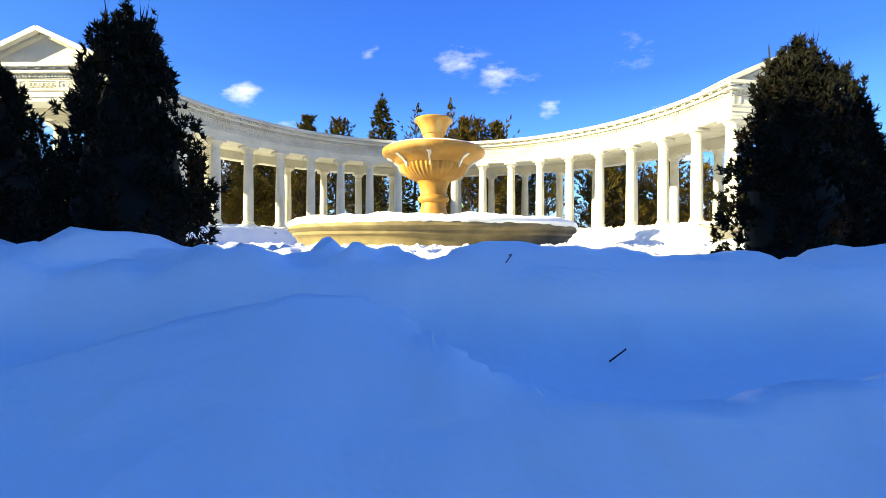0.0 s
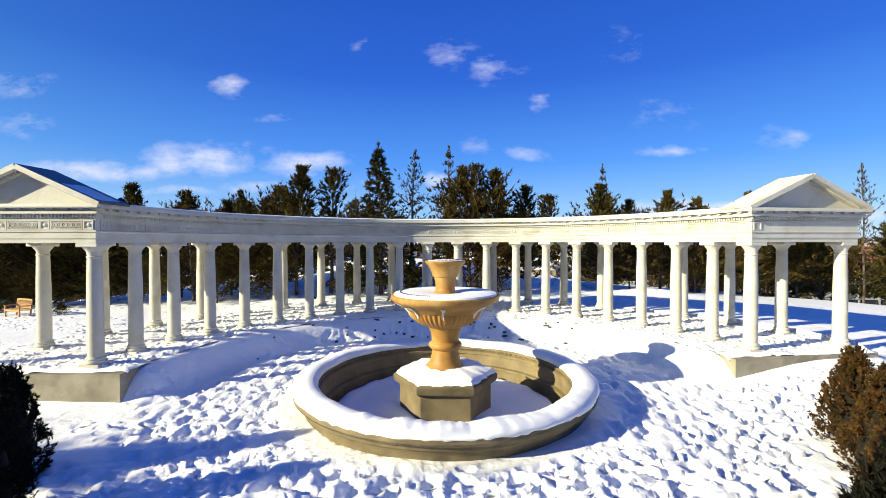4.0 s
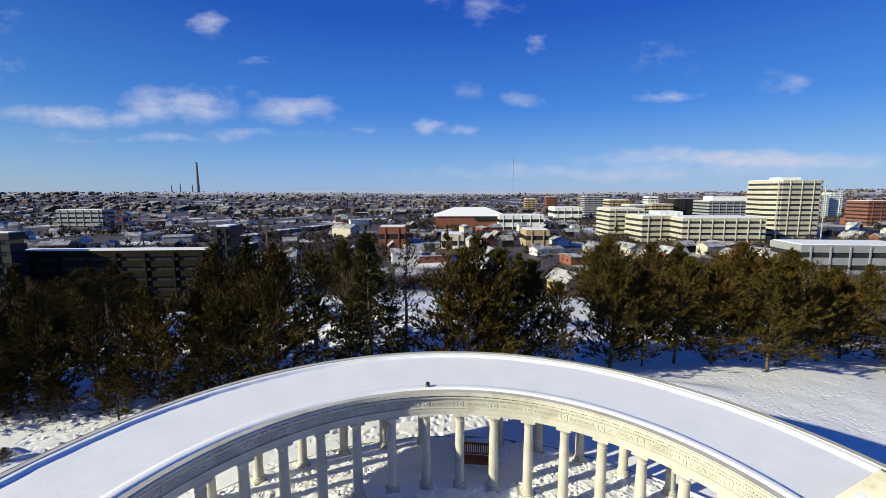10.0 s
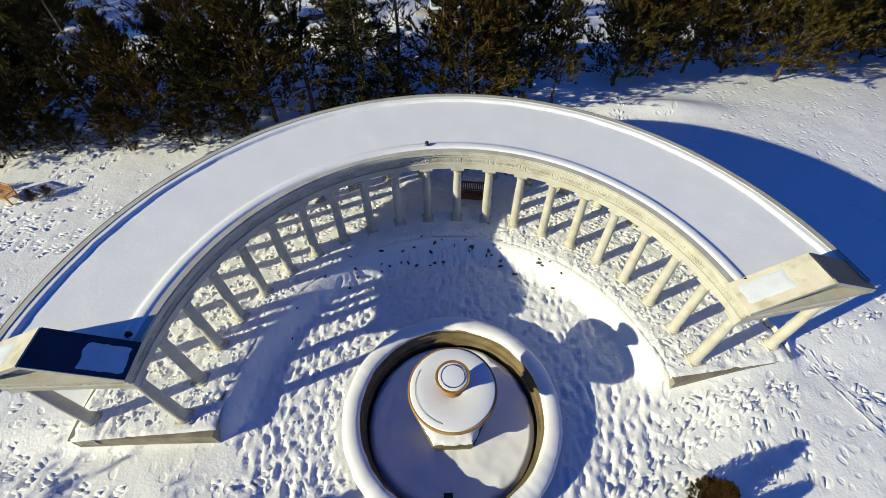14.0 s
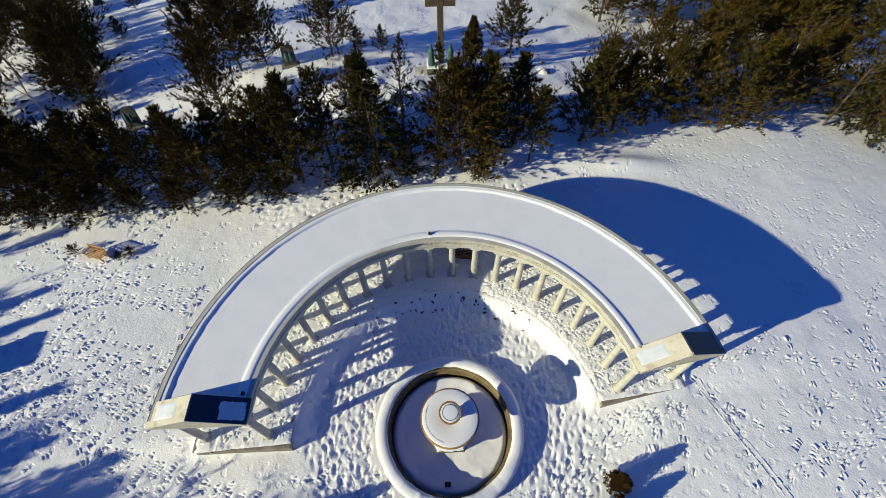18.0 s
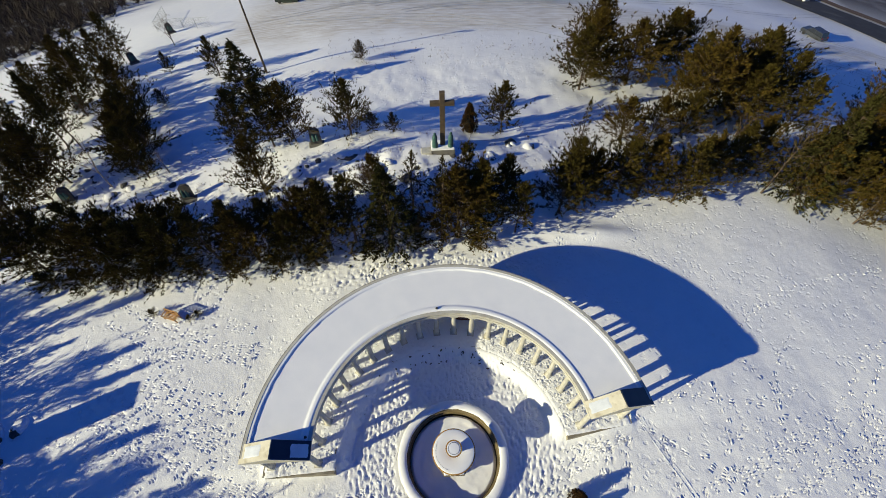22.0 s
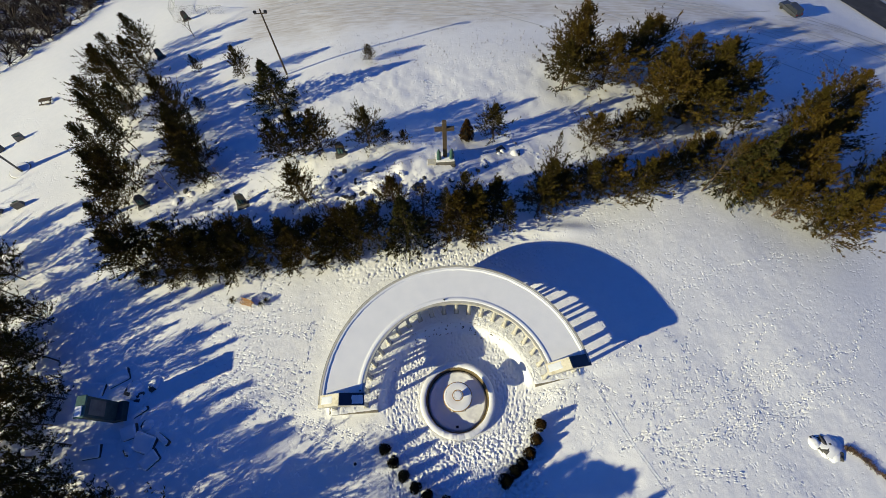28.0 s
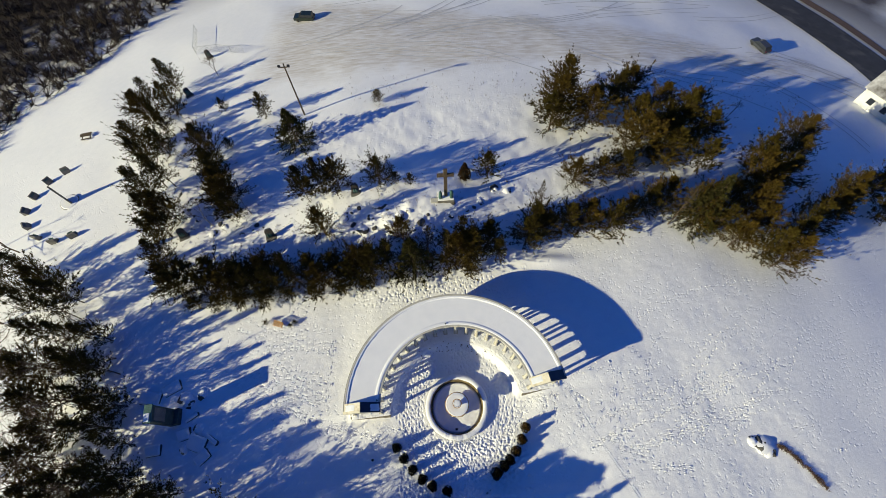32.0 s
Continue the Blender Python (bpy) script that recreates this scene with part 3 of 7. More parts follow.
# lumpy shelf in front of the start, a mound with a crisp edge and a hollow behind it
SOFT = np.exp(-((PY + 9.4) / 1.3) ** 2) * np.exp(-(PX / 6.0) ** 2)
PZ += SOFT * (0.016 * vnoise(PX + 3.1, PY, 0.5, 2) + 0.032 * step(-0.06, 0.16, vnoise(PX + 7.7, PY * 1.3, 0.34, 2)) - 0.034 + 0.015 * vnoise(PX + 1, PY, 0.2, 2) + 0.008 * vnoise(PX, PY, 0.12, 2))
YARD = step(-10.7, -9.9, PY) * step(-3.4, -4.2, PY) * step(9, 7, np.abs(PX))
PZ += YARD * (0.022 * vnoise(PX + 11, PY + 3, 0.62, 2) + 0.012 * vnoise(PX + 5, PY, 0.28, 2))
AHEAD = np.maximum(PY + 11.457, 0.05) + 0.025 * vnoise(PX, PY, 0.16, 3)
ASIDE = np.clip((PX - 0.549) / AHEAD, -1.4, 1.3)
SLOPES = [-1.4, -1.04, -0.78, -0.65, -0.37, -0.20, -0.10, -0.02, 0.10, 0.26, 0.52, 0.90, 1.3]
CREST_AT = [0.80, 0.80, 0.86, 0.90, 0.95, 0.95, 0.88, 0.74, 0.66, 0.58, 0.55, 0.60, 0.62]
CREST_Z = [-0.54, -0.52, -0.47, -0.443, -0.391, -0.397, -0.42, -0.443, -0.475, -0.487, -0.480, -0.455, -0.45]
FLOOR_Z = [-0.60, -0.60, -0.59, -0.58, -0.57, -0.58, -0.60, -0.61, -0.60, -0.60, -0.59, -0.57, -0.55]
d0, zc, zf = (np.interp(ASIDE, SLOPES, v) for v in (CREST_AT, CREST_Z, FLOOR_Z))
fore = zc + (-0.565 - zc) * np.clip((d0 - AHEAD) / np.maximum(d0 - 0.40, 0.05), 0, 1) + 0.006 * vnoise(PX, PY, 0.3, 3)
rear = zf + (-0.375 - zf) * step(1.15, 1.55, AHEAD + 0.10 * vnoise(PX + 2, PY, 0.5, 2)) + 0.012 * vnoise(PX, PY, 0.2, 3)
mound = np.where(AHEAD < d0, fore, rear + (zc - rear) * step(0.07, 0.0, AHEAD - d0))
here = step(1.75, 1.3, AHEAD) * step(2.6, 1.8, np.abs(PX - 0.5)) * step(-12.2, -11.7, PY)
PZ = PZ + (mound - PZ) * here
# footprints across the open snow
PATHS_WEST = [([(-22.2, 5.2), (-19.9, 4.5), (-14.6, 3.1)], 5), ([(-27.9, 8.0), (-23.1, 7.4), (-19.1, 7.8), (-14.2, 6.6)], 2), ([(-26.4, 11.7), (-22.1, 9.3), (-19.3, 6.5), (-21.0, 4.8), (-24.4, 3.6)], 2),
              ([(-21.3, 4.6), (-18.6, 1.8), (-16.1, -0.9), (-10, -3.5)], 3), ([(-26.6, 5.4), (-23.7, 3.6), (-20.7, 2.5), (-18.1, 3.0), (-14.5, 1.6)], 3), ([(-23.6, 3.2), (-21.2, 0.7), (-19.3, -1.5)], 3),
              ([(-24.5, 1.5), (-21.7, 1.9), (-18.3, 1.2), (-14.7, -0.7), (-8, -2.4)], 4), ([(-18.1, 14.1), (-19.5, 11.3), (-21.2, 9.7), (-24.5, 9.0)], 2), ([(-20.8, 8.0), (-19.3, 9.6), (-17.0, 10.3), (-14.3, 9.8)], 1),
              ([(-25.5, 3.3), (-22.5, 5.2)], 3), ([(-23.5, 10.9), (-17.6, 8.5), (-13.2, 7.7)], 1), ([(-27.3, 1.8), (-23.3, 3.2), (-21.4, 4.4)], 2), ([(-8.1, -2.0), (-5.4, -2.6), (-4.3, -4.3)], 3)]
PATHS_EAST = [([(12.4, 1.5), (13.9, 0.1), (16.2, -1.0), (18.6, -3.5), (21, -8)], 2), ([(15.8, 3.0), (18.7, 5.0), (22.4, 7.6), (26.6, 10.4), (33, 12.6), (41, 13.9)], 1),
              ([(13.2, 2.5), (16.9, 3.3), (20.7, 2.8), (26.1, 3.9)], 1), ([(10.8, 1.9), (10.4, -0.2), (9.7, -3.3)], 5), ([(8.0, 1.1), (9.4, 0.5), (12.5, 1.2)], 4), ([(11.4, 1.0), (7.6, -0.8), (4.2, -4.0)], 3),
              ([(9.4, 0.6), (6.3, -1.8), (4.0, -4.4)], 3), ([(18.8, 3.9), (18.9, 1.2), (17.8, -1.6), (17.9, -3.7)], 1), ([(23.8, -0.2), (20.0, -1.5), (16.8, -2.4), (14.8, -3.6)], 2),
              ([(26.0, 7.4), (23.6, 4.4), (22.4, 1.1), (22.7, -1.9)], 1), ([(18.6, 0.0), (22.4, 1.1), (24.7, 1.3)], 1), ([(18.4, -2.3), (23.2, -1.0), (28.0, 1.6), (32.4, 5.6), (37.2, 7.3)], 2),
              ([(14.7, -4.7), (21.7, -2.5), (27.9, -0.5), (35.4, 3.5)], 3), ([(23.3, -5.5), (27.0, -1.2), (30.0, 2.9)], 3), ([(26.4, -5.7), (29.6, -1.4), (33.5, 0.9)], 3), ([(20, -6), (25, -4.4), (31, -3.5), (40, -1)], 3), ([(30, -6), (34, -1), (40, 4)], 2), ([(17, -4), (21, -7), (26, -8)], 3), ([(14.1, 0.3), (14.4, -4.3)], 2)]
PATHS_HILL = [([(-1.9, 38.4), (-0.4, 42.5), (-1.0, 46.0)], 2), ([(8.9, 31.8), (12.1, 28.1), (15.1, 30.5)], 2), ([(6, 36), (10, 44), (8, 53)], 1), ([(9.5, 14.4), (11, 19), (9, 26)], 2)]
PATHS = PATHS_WEST + PATHS_EAST + PATHS_HILL
spots = []


def walkers(line, n, gap=0.66, wander=0.28):
    for w in range(n):
        off, ph = rnd.uniform(-0.35, 0.35) * n ** 0.7, rnd.uniform(0, 6)
        k = 0
        for (xa, ya), (xb, yb) in zip(line, line[1:]):
            length, t = math.hypot(xb - xa, yb - ya), math.atan2(yb - ya, xb - xa)
            for i in range(int(length / gap)):
                k += 1
                f = i * gap / length
                s = off + wander * math.sin(k * 0.13 + ph) + (0.11 if k % 2 else -0.11)
                spots.append((xa + (xb - xa) * f - s * math.sin(t) + rnd.gauss(0, 0.07), ya + (yb - ya) * f + s * math.cos(t) + rnd.gauss(0, 0.07),
                              t + rnd.uniform(-0.3, 0.3), rnd.uniform(0.75, 1.2)))


for line, n in PATHS:
    walkers(line, n + (line[0][0] < -12))
for _ in range(16):          # short strolls that criss-cross the lawns
    side = rnd.random() < 0.45
    x, y, t = (rnd.uniform(-33, -13), rnd.uniform(-8, 13), rnd.uniform(0, 6.3)) if side else (rnd.uniform(14, 46), rnd.uniform(-13, 12), rnd.uniform(0, 6.3))
    ln = rnd.uniform(3, 9)
    walkers([(x, y), (x + ln * math.cos(t), y + ln * math.sin(t))], 1)


def off_deck(x, y):
    """True on open snow, clear of the colonnade's floor and the pool."""
    return math.hypot(x, y - 1) > 12.6 or y < -1.5 or (x > 5 and y < 0.05 * x)


for x, y, t, k in spots:
    if off_deck(x, y):
        press(PZ, GX, GY, x, y, t, 0.05 * k, 1.0 * k)
nx, ny = len(GX), len(GY)
q = (np.arange(ny - 1)[:, None] * nx + np.arange(nx - 1)[None, :]).ravel()
ground = new("ground", blank(np.c_[PX.ravel(), PY.ravel(), PZ.ravel()], np.c_[q, q + 1, q + nx + 1, q + nx], "ground", M_GROUND))
tagged(ground, "snow-covered hilltop ground with trampled footprints", "ground", kind="structure")


def sheet_at(x, y):
    """Height of the ground sheet itself, between its grid lines."""
    i, j = np.clip(np.searchsorted(GX, x) - 1, 0, len(GX) - 2), np.clip(np.searchsorted(GY, y) - 1, 0, len(GY) - 2)
    u, v = (x - GX[i]) / (GX[i + 1] - GX[i]), (y - GY[j]) / (GY[j + 1] - GY[j])
    return (PZ[j, i] * (1 - u) + PZ[j, i + 1] * u) * (1 - v) + (PZ[j + 1, i] * (1 - u) + PZ[j + 1, i + 1] * u) * v


# snow kicked up beside each footprint, and the rims of two runner grooves
FP = np.array([p for p in spots if off_deck(p[0], p[1])])
ridges = [(FP[:, 0], FP[:, 1], FP[:, 2] + RNG.normal(0, 0.2, len(FP)), side * (0.10 + RNG.normal(0, 0.02, len(FP))), RNG.uniform(0.10, 0.21, len(FP)), RNG.uniform(0.035, 0.085, len(FP))) for side in (-1, 1)]
for xa, ya, xb, yb in ((12.7, 1.6, 15.6, -5.0), (13.0, 1.6, 15.9, -5.0), (15.6, -5.0, 20.0, -13.5), (15.9, -5.0, 20.3, -13.5)):
    n = int(math.hypot(xb - xa, yb - ya) / 0.3)
    f = np.linspace(0, 1, n)
    ridges.append((xa + (xb - xa) * f, ya + (yb - ya) * f, np.full(n, math.atan2(yb - ya, xb - xa)) + RNG.normal(0, 0.05, n), np.zeros(n), np.full(n, 0.20), RNG.uniform(0.025, 0.05, n)))
for n, r0, r1, a0, a1, h0, h1 in ((1100, 3.9, 6.3, 0.9, 5.6, 0.015, 0.038), (2600, 7.75, 11.95, radians(A0 - 1), radians(A1 + 1), 0.025, 0.06)):       # trampled plaza and platform
    a, q = RNG.uniform(a0, a1, n), RNG.uniform(r0, r1, n)
    ridges.append((CX + q * np.cos(a), CY + q * np.sin(a), a + 1.57 + RNG.normal(0, 0.8, n), np.zeros(n), RNG.uniform(0.06, 0.14, n), RNG.uniform(h0, h1, n)))
RX, RY, RT, RO, RL, RH = (np.concatenate([r[k] for r in ridges]) for k in range(6))
vs = []
for u, v, h in ((-1, -0.055, 0), (1, -0.055, 0), (1, 0.055, 0), (-1, 0.055, 0), (-0.55, 0, 1), (0.5, 0, 1)):
    ux, vy = u * RL + RNG.normal(0, 0.02, len(RX)), v + RO + RNG.normal(0, 0.012, len(RX))
    x, y = RX + ux * np.cos(RT) - vy * np.sin(RT), RY + ux * np.sin(RT) + vy * np.cos(RT)
    rc, ang = np.hypot(x - CX, y - CY), np.degrees(np.arctan2(y - CY, x - CX)) % 360
    base = np.where((rc > 7.65) & (rc < 12.05) & (ang > A0 - 2.5) & (ang < A1 + 2.5), DECK + 0.04, sheet_at(x, y))
    vs.append(np.stack([x, y, base + (RH * RNG.uniform(0.7, 1.2, len(RX)) if h else -0.015)], 1))
vs = np.stack(vs, 1).reshape(-1, 3)
fs = (np.arange(len(RX))[:, None, None] * 6 + np.array([(0, 1, 5), (0, 5, 4), (2, 3, 4), (2, 4, 5), (1, 2, 5), (3, 0, 4)])[None]).reshape(-1, 3)
tagged(new("kicked_snow", blank(vs, fs, "kicked_snow", M_SNOW)), "ridges of snow kicked up along the footprint trails", "footprints", kind="stuff")

# ---- colonnade ----
N_COL = 21
STEP = (A1 - A0) / (N_COL - 1)


def polar(r, deg, z=0.0):
    return Vector((CX + r * math.cos(radians(deg)), CY + r * math.sin(radians(deg)), z))


def sweep(shape, prof, off, n=120, a0=A0, a1=A1, closed=True, wobble=None):
    """Sweeps a profile of (radius, height) round the colonnade; its ends stand off metres beyond the end columns."""
    k, vs, fs = len(prof), [], []
    for i in range(n + 1):
        u = i / n
        for r, z in prof:
            e = math.degrees(math.asin(off / r))
            deg = (a0 - e) * (1 - u) + (a1 + e) * u
            zz = z + (wobble(r, deg) if wobble else 0)
            vs.append(polar(r, deg, zz))
    for i in range(n):
        for j in range(k if closed else k - 1):
            j2 = (j + 1) % k
            fs.append((i * k + j, i * k + j2, (i + 1) * k + j2, (i + 1) * k + j))
    if closed:
        fs += [tuple(range(k)), tuple(n * k + j for j in range(k))[::-1]]
    return shape.add(vs, fs)


platform = thing("platform", Matrix(), "curved concrete platform under the colonnade, snow on top", "platform", kind="structure")
part("deck", sweep(Shape(), [(7.62, -0.8), (12.15, -0.8), (12.15, DECK - 0.02), (7.62, DECK - 0.02)], 0.62), M_CONCRETE, platform)
# trodden snow on the deck
DR, DA = np.linspace(7.56, 12.08, 58), np.radians(np.linspace(A0 - 3.2, A1 + 3.2, 420))
SX, SY = CX + DR[None, :] * np.cos(DA[:, None]), CY + DR[None, :] * np.sin(DA[:, None])
SZ = DECK + 0.02 + 0.035 * vnoise(SX, SY, 0.5, 2) - 0.042 * step(0.05, 0.4, vnoise(SX, SY, 0.26, 2)) + 0.03
edge = np.minimum(DR - DR[0], DR[-1] - DR)[None, :]
SZ = SZ - 0.06 * np.exp(-edge / 0.08)
SZ[0, :] -= 0.05
SZ[-1, :] -= 0.05
q = (np.arange(419)[:, None] * 58 + np.arange(57)[None, :]).ravel()
deck_snow = new("deck_snow", blank(np.c_[SX.ravel(), SY.ravel(), SZ.ravel()], np.c_[q, q + 1, q + 59, q + 58], "deck_snow", M_TROD))
tagged(deck_snow, "trampled snow lying on the concrete platform", "snow", kind="stuff")


def column():
    c = thing("column", Matrix(), "round white painted column on the platform", "column", "columns of the colonnade")
    part("plinth", Shape().box(0.50, 0.50, 0.07, pose(0, 0, 0.035), 0.012), M_WHITE, c)
    part("base", Shape().lathe([(0.23, 0.07), (0.245, 0.10), (0.235, 0.14), (0.205, 0.155), (0.205, 0.17), (0.215, 0.20), (0.195, 0.225), (0.18, 0.24)], 24),
         M_WHITE, c, smooth=True)
    part("shaft", Shape().lathe([(0.178, 0.24), (0.180, 0.6), (0.178, 1.2), (0.170, 1.9), (0.155, 2.55), (0.15, 2.72)], 24, cap=False), M_WHITE, c, smooth=True)
    part("neck_ring", Shape().lathe([(0.15, 2.66), (0.168, 2.675), (0.168, 2.695), (0.15, 2.71)], 24), M_WHITE, c, smooth=True)
    part("capital", Shape().lathe([(0.15, 2.72), (0.155, 2.80), (0.185, 2.85), (0.225, 2.90), (0.235, 2.93)], 24), M_WHITE, c, smooth=True)
    part("abacus", Shape().box(0.52, 0.52, 0.10, pose(0, 0, 2.98), 0.015), M_WHITE, c)
    return c


first = column()
first.matrix_basis = Matrix.Translation(polar(R_IN, A0, DECK + 0.02)) @ pose(0, 0, 0, 0, 0, A0)
for row, rad in (("inner", R_IN), ("outer", R_OUT)):
    for i in range(N_COL):
        if row == "inner" and i == 0:
            continue
        copy_thing(first, Matrix.Translation(polar(rad, A0 + STEP * i, DECK + 0.02)) @ pose(0, 0, 0, 0, 0, A0 + STEP * i))

Z0 = DECK + 0.02 + 3.03      # underside of the beams
ent = thing("entablature", Matrix(), "white curved entablature with dentils and scroll panels", "entablature", kind="structure")
for nm, ra, sg in (("inner_beam", R_IN, -1), ("outer_beam", R_OUT, 1)):
    a, b = ra + sg * 0.24, ra - sg * 0.24
    part(nm, sweep(Shape(), [(b, Z0), (a, Z0), (a, Z0 + 0.11), (a + sg * 0.02, Z0 + 0.11), (a + sg * 0.02, Z0 + 0.24), (a + sg * 0.05, Z0 + 0.27),
                             (a + sg * 0.05, Z0 + 0.30), (a, Z0 + 0.31), (a, Z0 + 0.56), (b, Z0 + 0.56)], 0.0), M_WHITE, ent)
    part("cornice", sweep(Shape(), [(b, Z0 + 0.562), (a + sg * 0.03, Z0 + 0.562), (a + sg * 0.03, Z0 + 0.585), (a + sg * 0.01, Z0 + 0.59), (a + sg * 0.01, Z0 + 0.695),
                                    (a + sg * 0.14, Z0 + 0.70), (a + sg * 0.14, Z0 + 0.765), (a + sg * 0.09, Z0 + 0.768), (a + sg * 0.09, Z0 + 0.838), (a + sg * 0.22, Z0 + 0.84), (a + sg * 0.22, Z0 + 0.88),
                                    (a + sg * 0.21, Z0 + 0.93), (b, Z0 + 0.93)], 0.0), M_WHITE, ent)
BEAM = [(0.0, 0.0), (0.0, 0.11), (0.02, 0.11), (0.02, 0.24), (0.05, 0.27), (0.05, 0.30), (0.0, 0.31), (0.0, 0.56)]
CORNICE = [(0.03, 0.562), (0.03, 0.585), (0.01, 0.59), (0.01, 0.695), (0.14, 0.70), (0.14, 0.765), (0.09, 0.768), (0.09, 0.838), (0.22, 0.84), (0.22, 0.88), (0.21, 0.93)]


def end_piece(name, prof, t, sg):
    """The entablature's profile turned round an end of the colonnade, with mitred corners."""
    vs, fs, k = [], [], len(prof)
    for d, z in prof:
        lo, hi, y = R_IN - 0.24 - d, R_OUT + 0.24 + d, sg * (0.26 + d)
        vs += [t @ Vector((lo, sg * 0.003, Z0 + z)), t @ Vector((lo, y, Z0 + z)), t @ Vector((hi, y, Z0 + z)), t @ Vector((hi, sg * 0.003, Z0 + z))]
    for i in range(k - 1):
        fs += [(4 * i + j, 4 * i + (j + 1) % 4, 4 * i + 4 + (j + 1) % 4, 4 * i + 4 + j) for j in range(4)]
    fs += [(0, 1, 2, 3), tuple(4 * k - 4 + j for j in range(4))]
    part(name, Shape().add(vs, fs), M_WHITE, ent)


for ang, sg in ((A0, -1), (A1, 1)):   # ends under the pediments
    t = Matrix.Translation(polar(0, 0)) @ pose(0, 0, 0, 0, 0, ang)
    end_piece("end_beam", BEAM, t, sg)
    end_piece("end_cornice", CORNICE, t, sg)
    part("tie_beam", Shape().box(R_OUT - R_IN - 0.49, 0.238, 0.56, t @ pose((R_IN + R_OUT) / 2, sg * -0.12, Z0 + 0.28)), M_WHITE, ent)
part("ceiling_slab", sweep(Shape(), [(R_IN + 0.243, Z0 + 0.34), (R_OUT - 0.243, Z0 + 0.34), (R_OUT - 0.243, Z0 + 0.80), (R_IN + 0.243, Z0 + 0.80)], -0.2), M_WHITE, ent)
# dentil courses: too many to pick apart
teeth = Shape()
for ra, sg in ((R_IN, -1), (R_OUT, 1)):
    for rr, gap, w, dep, h, z in ((ra + sg * 0.275, 0.085, 0.048, 0.07, 0.075, 0.655), (ra + sg * 0.355, 0.34, 0.12, 0.11, 0.045, 0.812)):
        count = int(math.pi * rr * (A1 - A0) / 180 / gap)
        for i in range(count + 1):
            d = A0 + (A1 - A0) * i / count
            teeth.box(dep, w, h, Matrix.Translation(polar(rr, d, Z0 + z)) @ pose(0, 0, 0, 0, 0, d))
for ang, sg in ((A0, -1), (A1, 1)):
    t = Matrix.Translation(polar(0, 0)) @ pose(0, 0, 0, 0, 0, ang)
    for gap, w, dep, h, z, off in ((0.085, 0.048, 0.07, 0.075, 0.655, 0.295), (0.34, 0.12, 0.11, 0.045, 0.812, 0.375)):
        lo, hi = R_IN - 0.24 - (off - 0.26), R_OUT + 0.24 + (off - 0.26)
        count = int((hi - lo) / gap)
        for i in range(count + 1):
            teeth.box(w, dep, h, t @ pose(lo + (hi - lo) * i / count, sg * off, Z0 + z))
part("dentil_course", teeth, M_WHITE, ent)["kind"] = "stuff"
# frieze panels with rosettes and running scrolls
scroll_mesh = None
for i in range(N_COL):
    d = A0 + STEP * i
    rr = R_IN - 0.243
    s = Shape()
    s.box(0.04, 0.24, 0.03, pose(0, 0, 0.1)).box(0.04, 0.24, 0.03, pose(0, 0, -0.1)).box(0.04, 0.03, 0.17, pose(0, 0.105, 0)).box(0.04, 0.03, 0.17, pose(0, -0.105, 0))
    s.lathe([(0.05, 0), (0.035, 0.024), (0.004, 0.03)], 10, pose(0, 0, 0, 0, -90, 0))
    me = s.mesh("rosette_panel") if i == 0 else me_rosette
    me_rosette = me
    part("rosette_panel", me, M_WHITE, ent, at=Matrix.Translation(polar(rr, d, Z0 + 0.435)) @ pose(0, 0, 0, 0, 0, d))
    if i < N_COL - 1:
        if scroll_mesh is None:
            s = Shape()
            for zz in (0.1, -0.1):
                s.box(0.035, 0.84, 0.025, pose(0.0, 0, zz))
            for yy in (0.41, -0.41):
                s.box(0.035, 0.025, 0.175, pose(0.0, yy, 0))
            for k in range(6):
                m = pose(-0.004, -0.32 + 0.128 * k, 0, 0, -90, 0)
                s.lathe([(0.066, -0.012), (0.066, 0.02), (0.046, 0.02), (0.046, -0.012)], 12, m, cap=False)
                s.lathe([(0.022, -0.012), (0.018, 0.018), (0.003, 0.022)], 8, m)
            scroll_mesh = s.mesh("scroll_panel")
        part("scroll_panel", scroll_mesh, M_WHITE, ent, at=Matrix.Translation(polar(rr, d + STEP / 2, Z0 + 0.435)) @ pose(0, 0, 0, 0, 0, d + STEP / 2))
for ang, sg in ((A0, -1), (A1, 1)):
    t = Matrix.Translation(polar(0, 0)) @ pose(0, 0, 0, 0, 0, ang)
    for k, rr in enumerate((8.56, 9.61, 10.65, 11.7) if sg > 0 else (8.56,)):
        part("rosette_panel", me_rosette, M_WHITE, ent, at=t @ pose(rr, sg * 0.263, Z0 + 0.435, 0, 0, 90 * sg + (0 if sg < 0 else 180)))
    for rr in (9.085, 10.13, 11.175) if sg > 0 else ():
        part("scroll_panel", scroll_mesh, M_WHITE, ent, at=t @ pose(rr, sg * 0.263, Z0 + 0.435, 0, 0, 90 * sg + (0 if sg < 0 else 180)) @ Matrix.Diagonal((1, 0.92, 1, 1)))

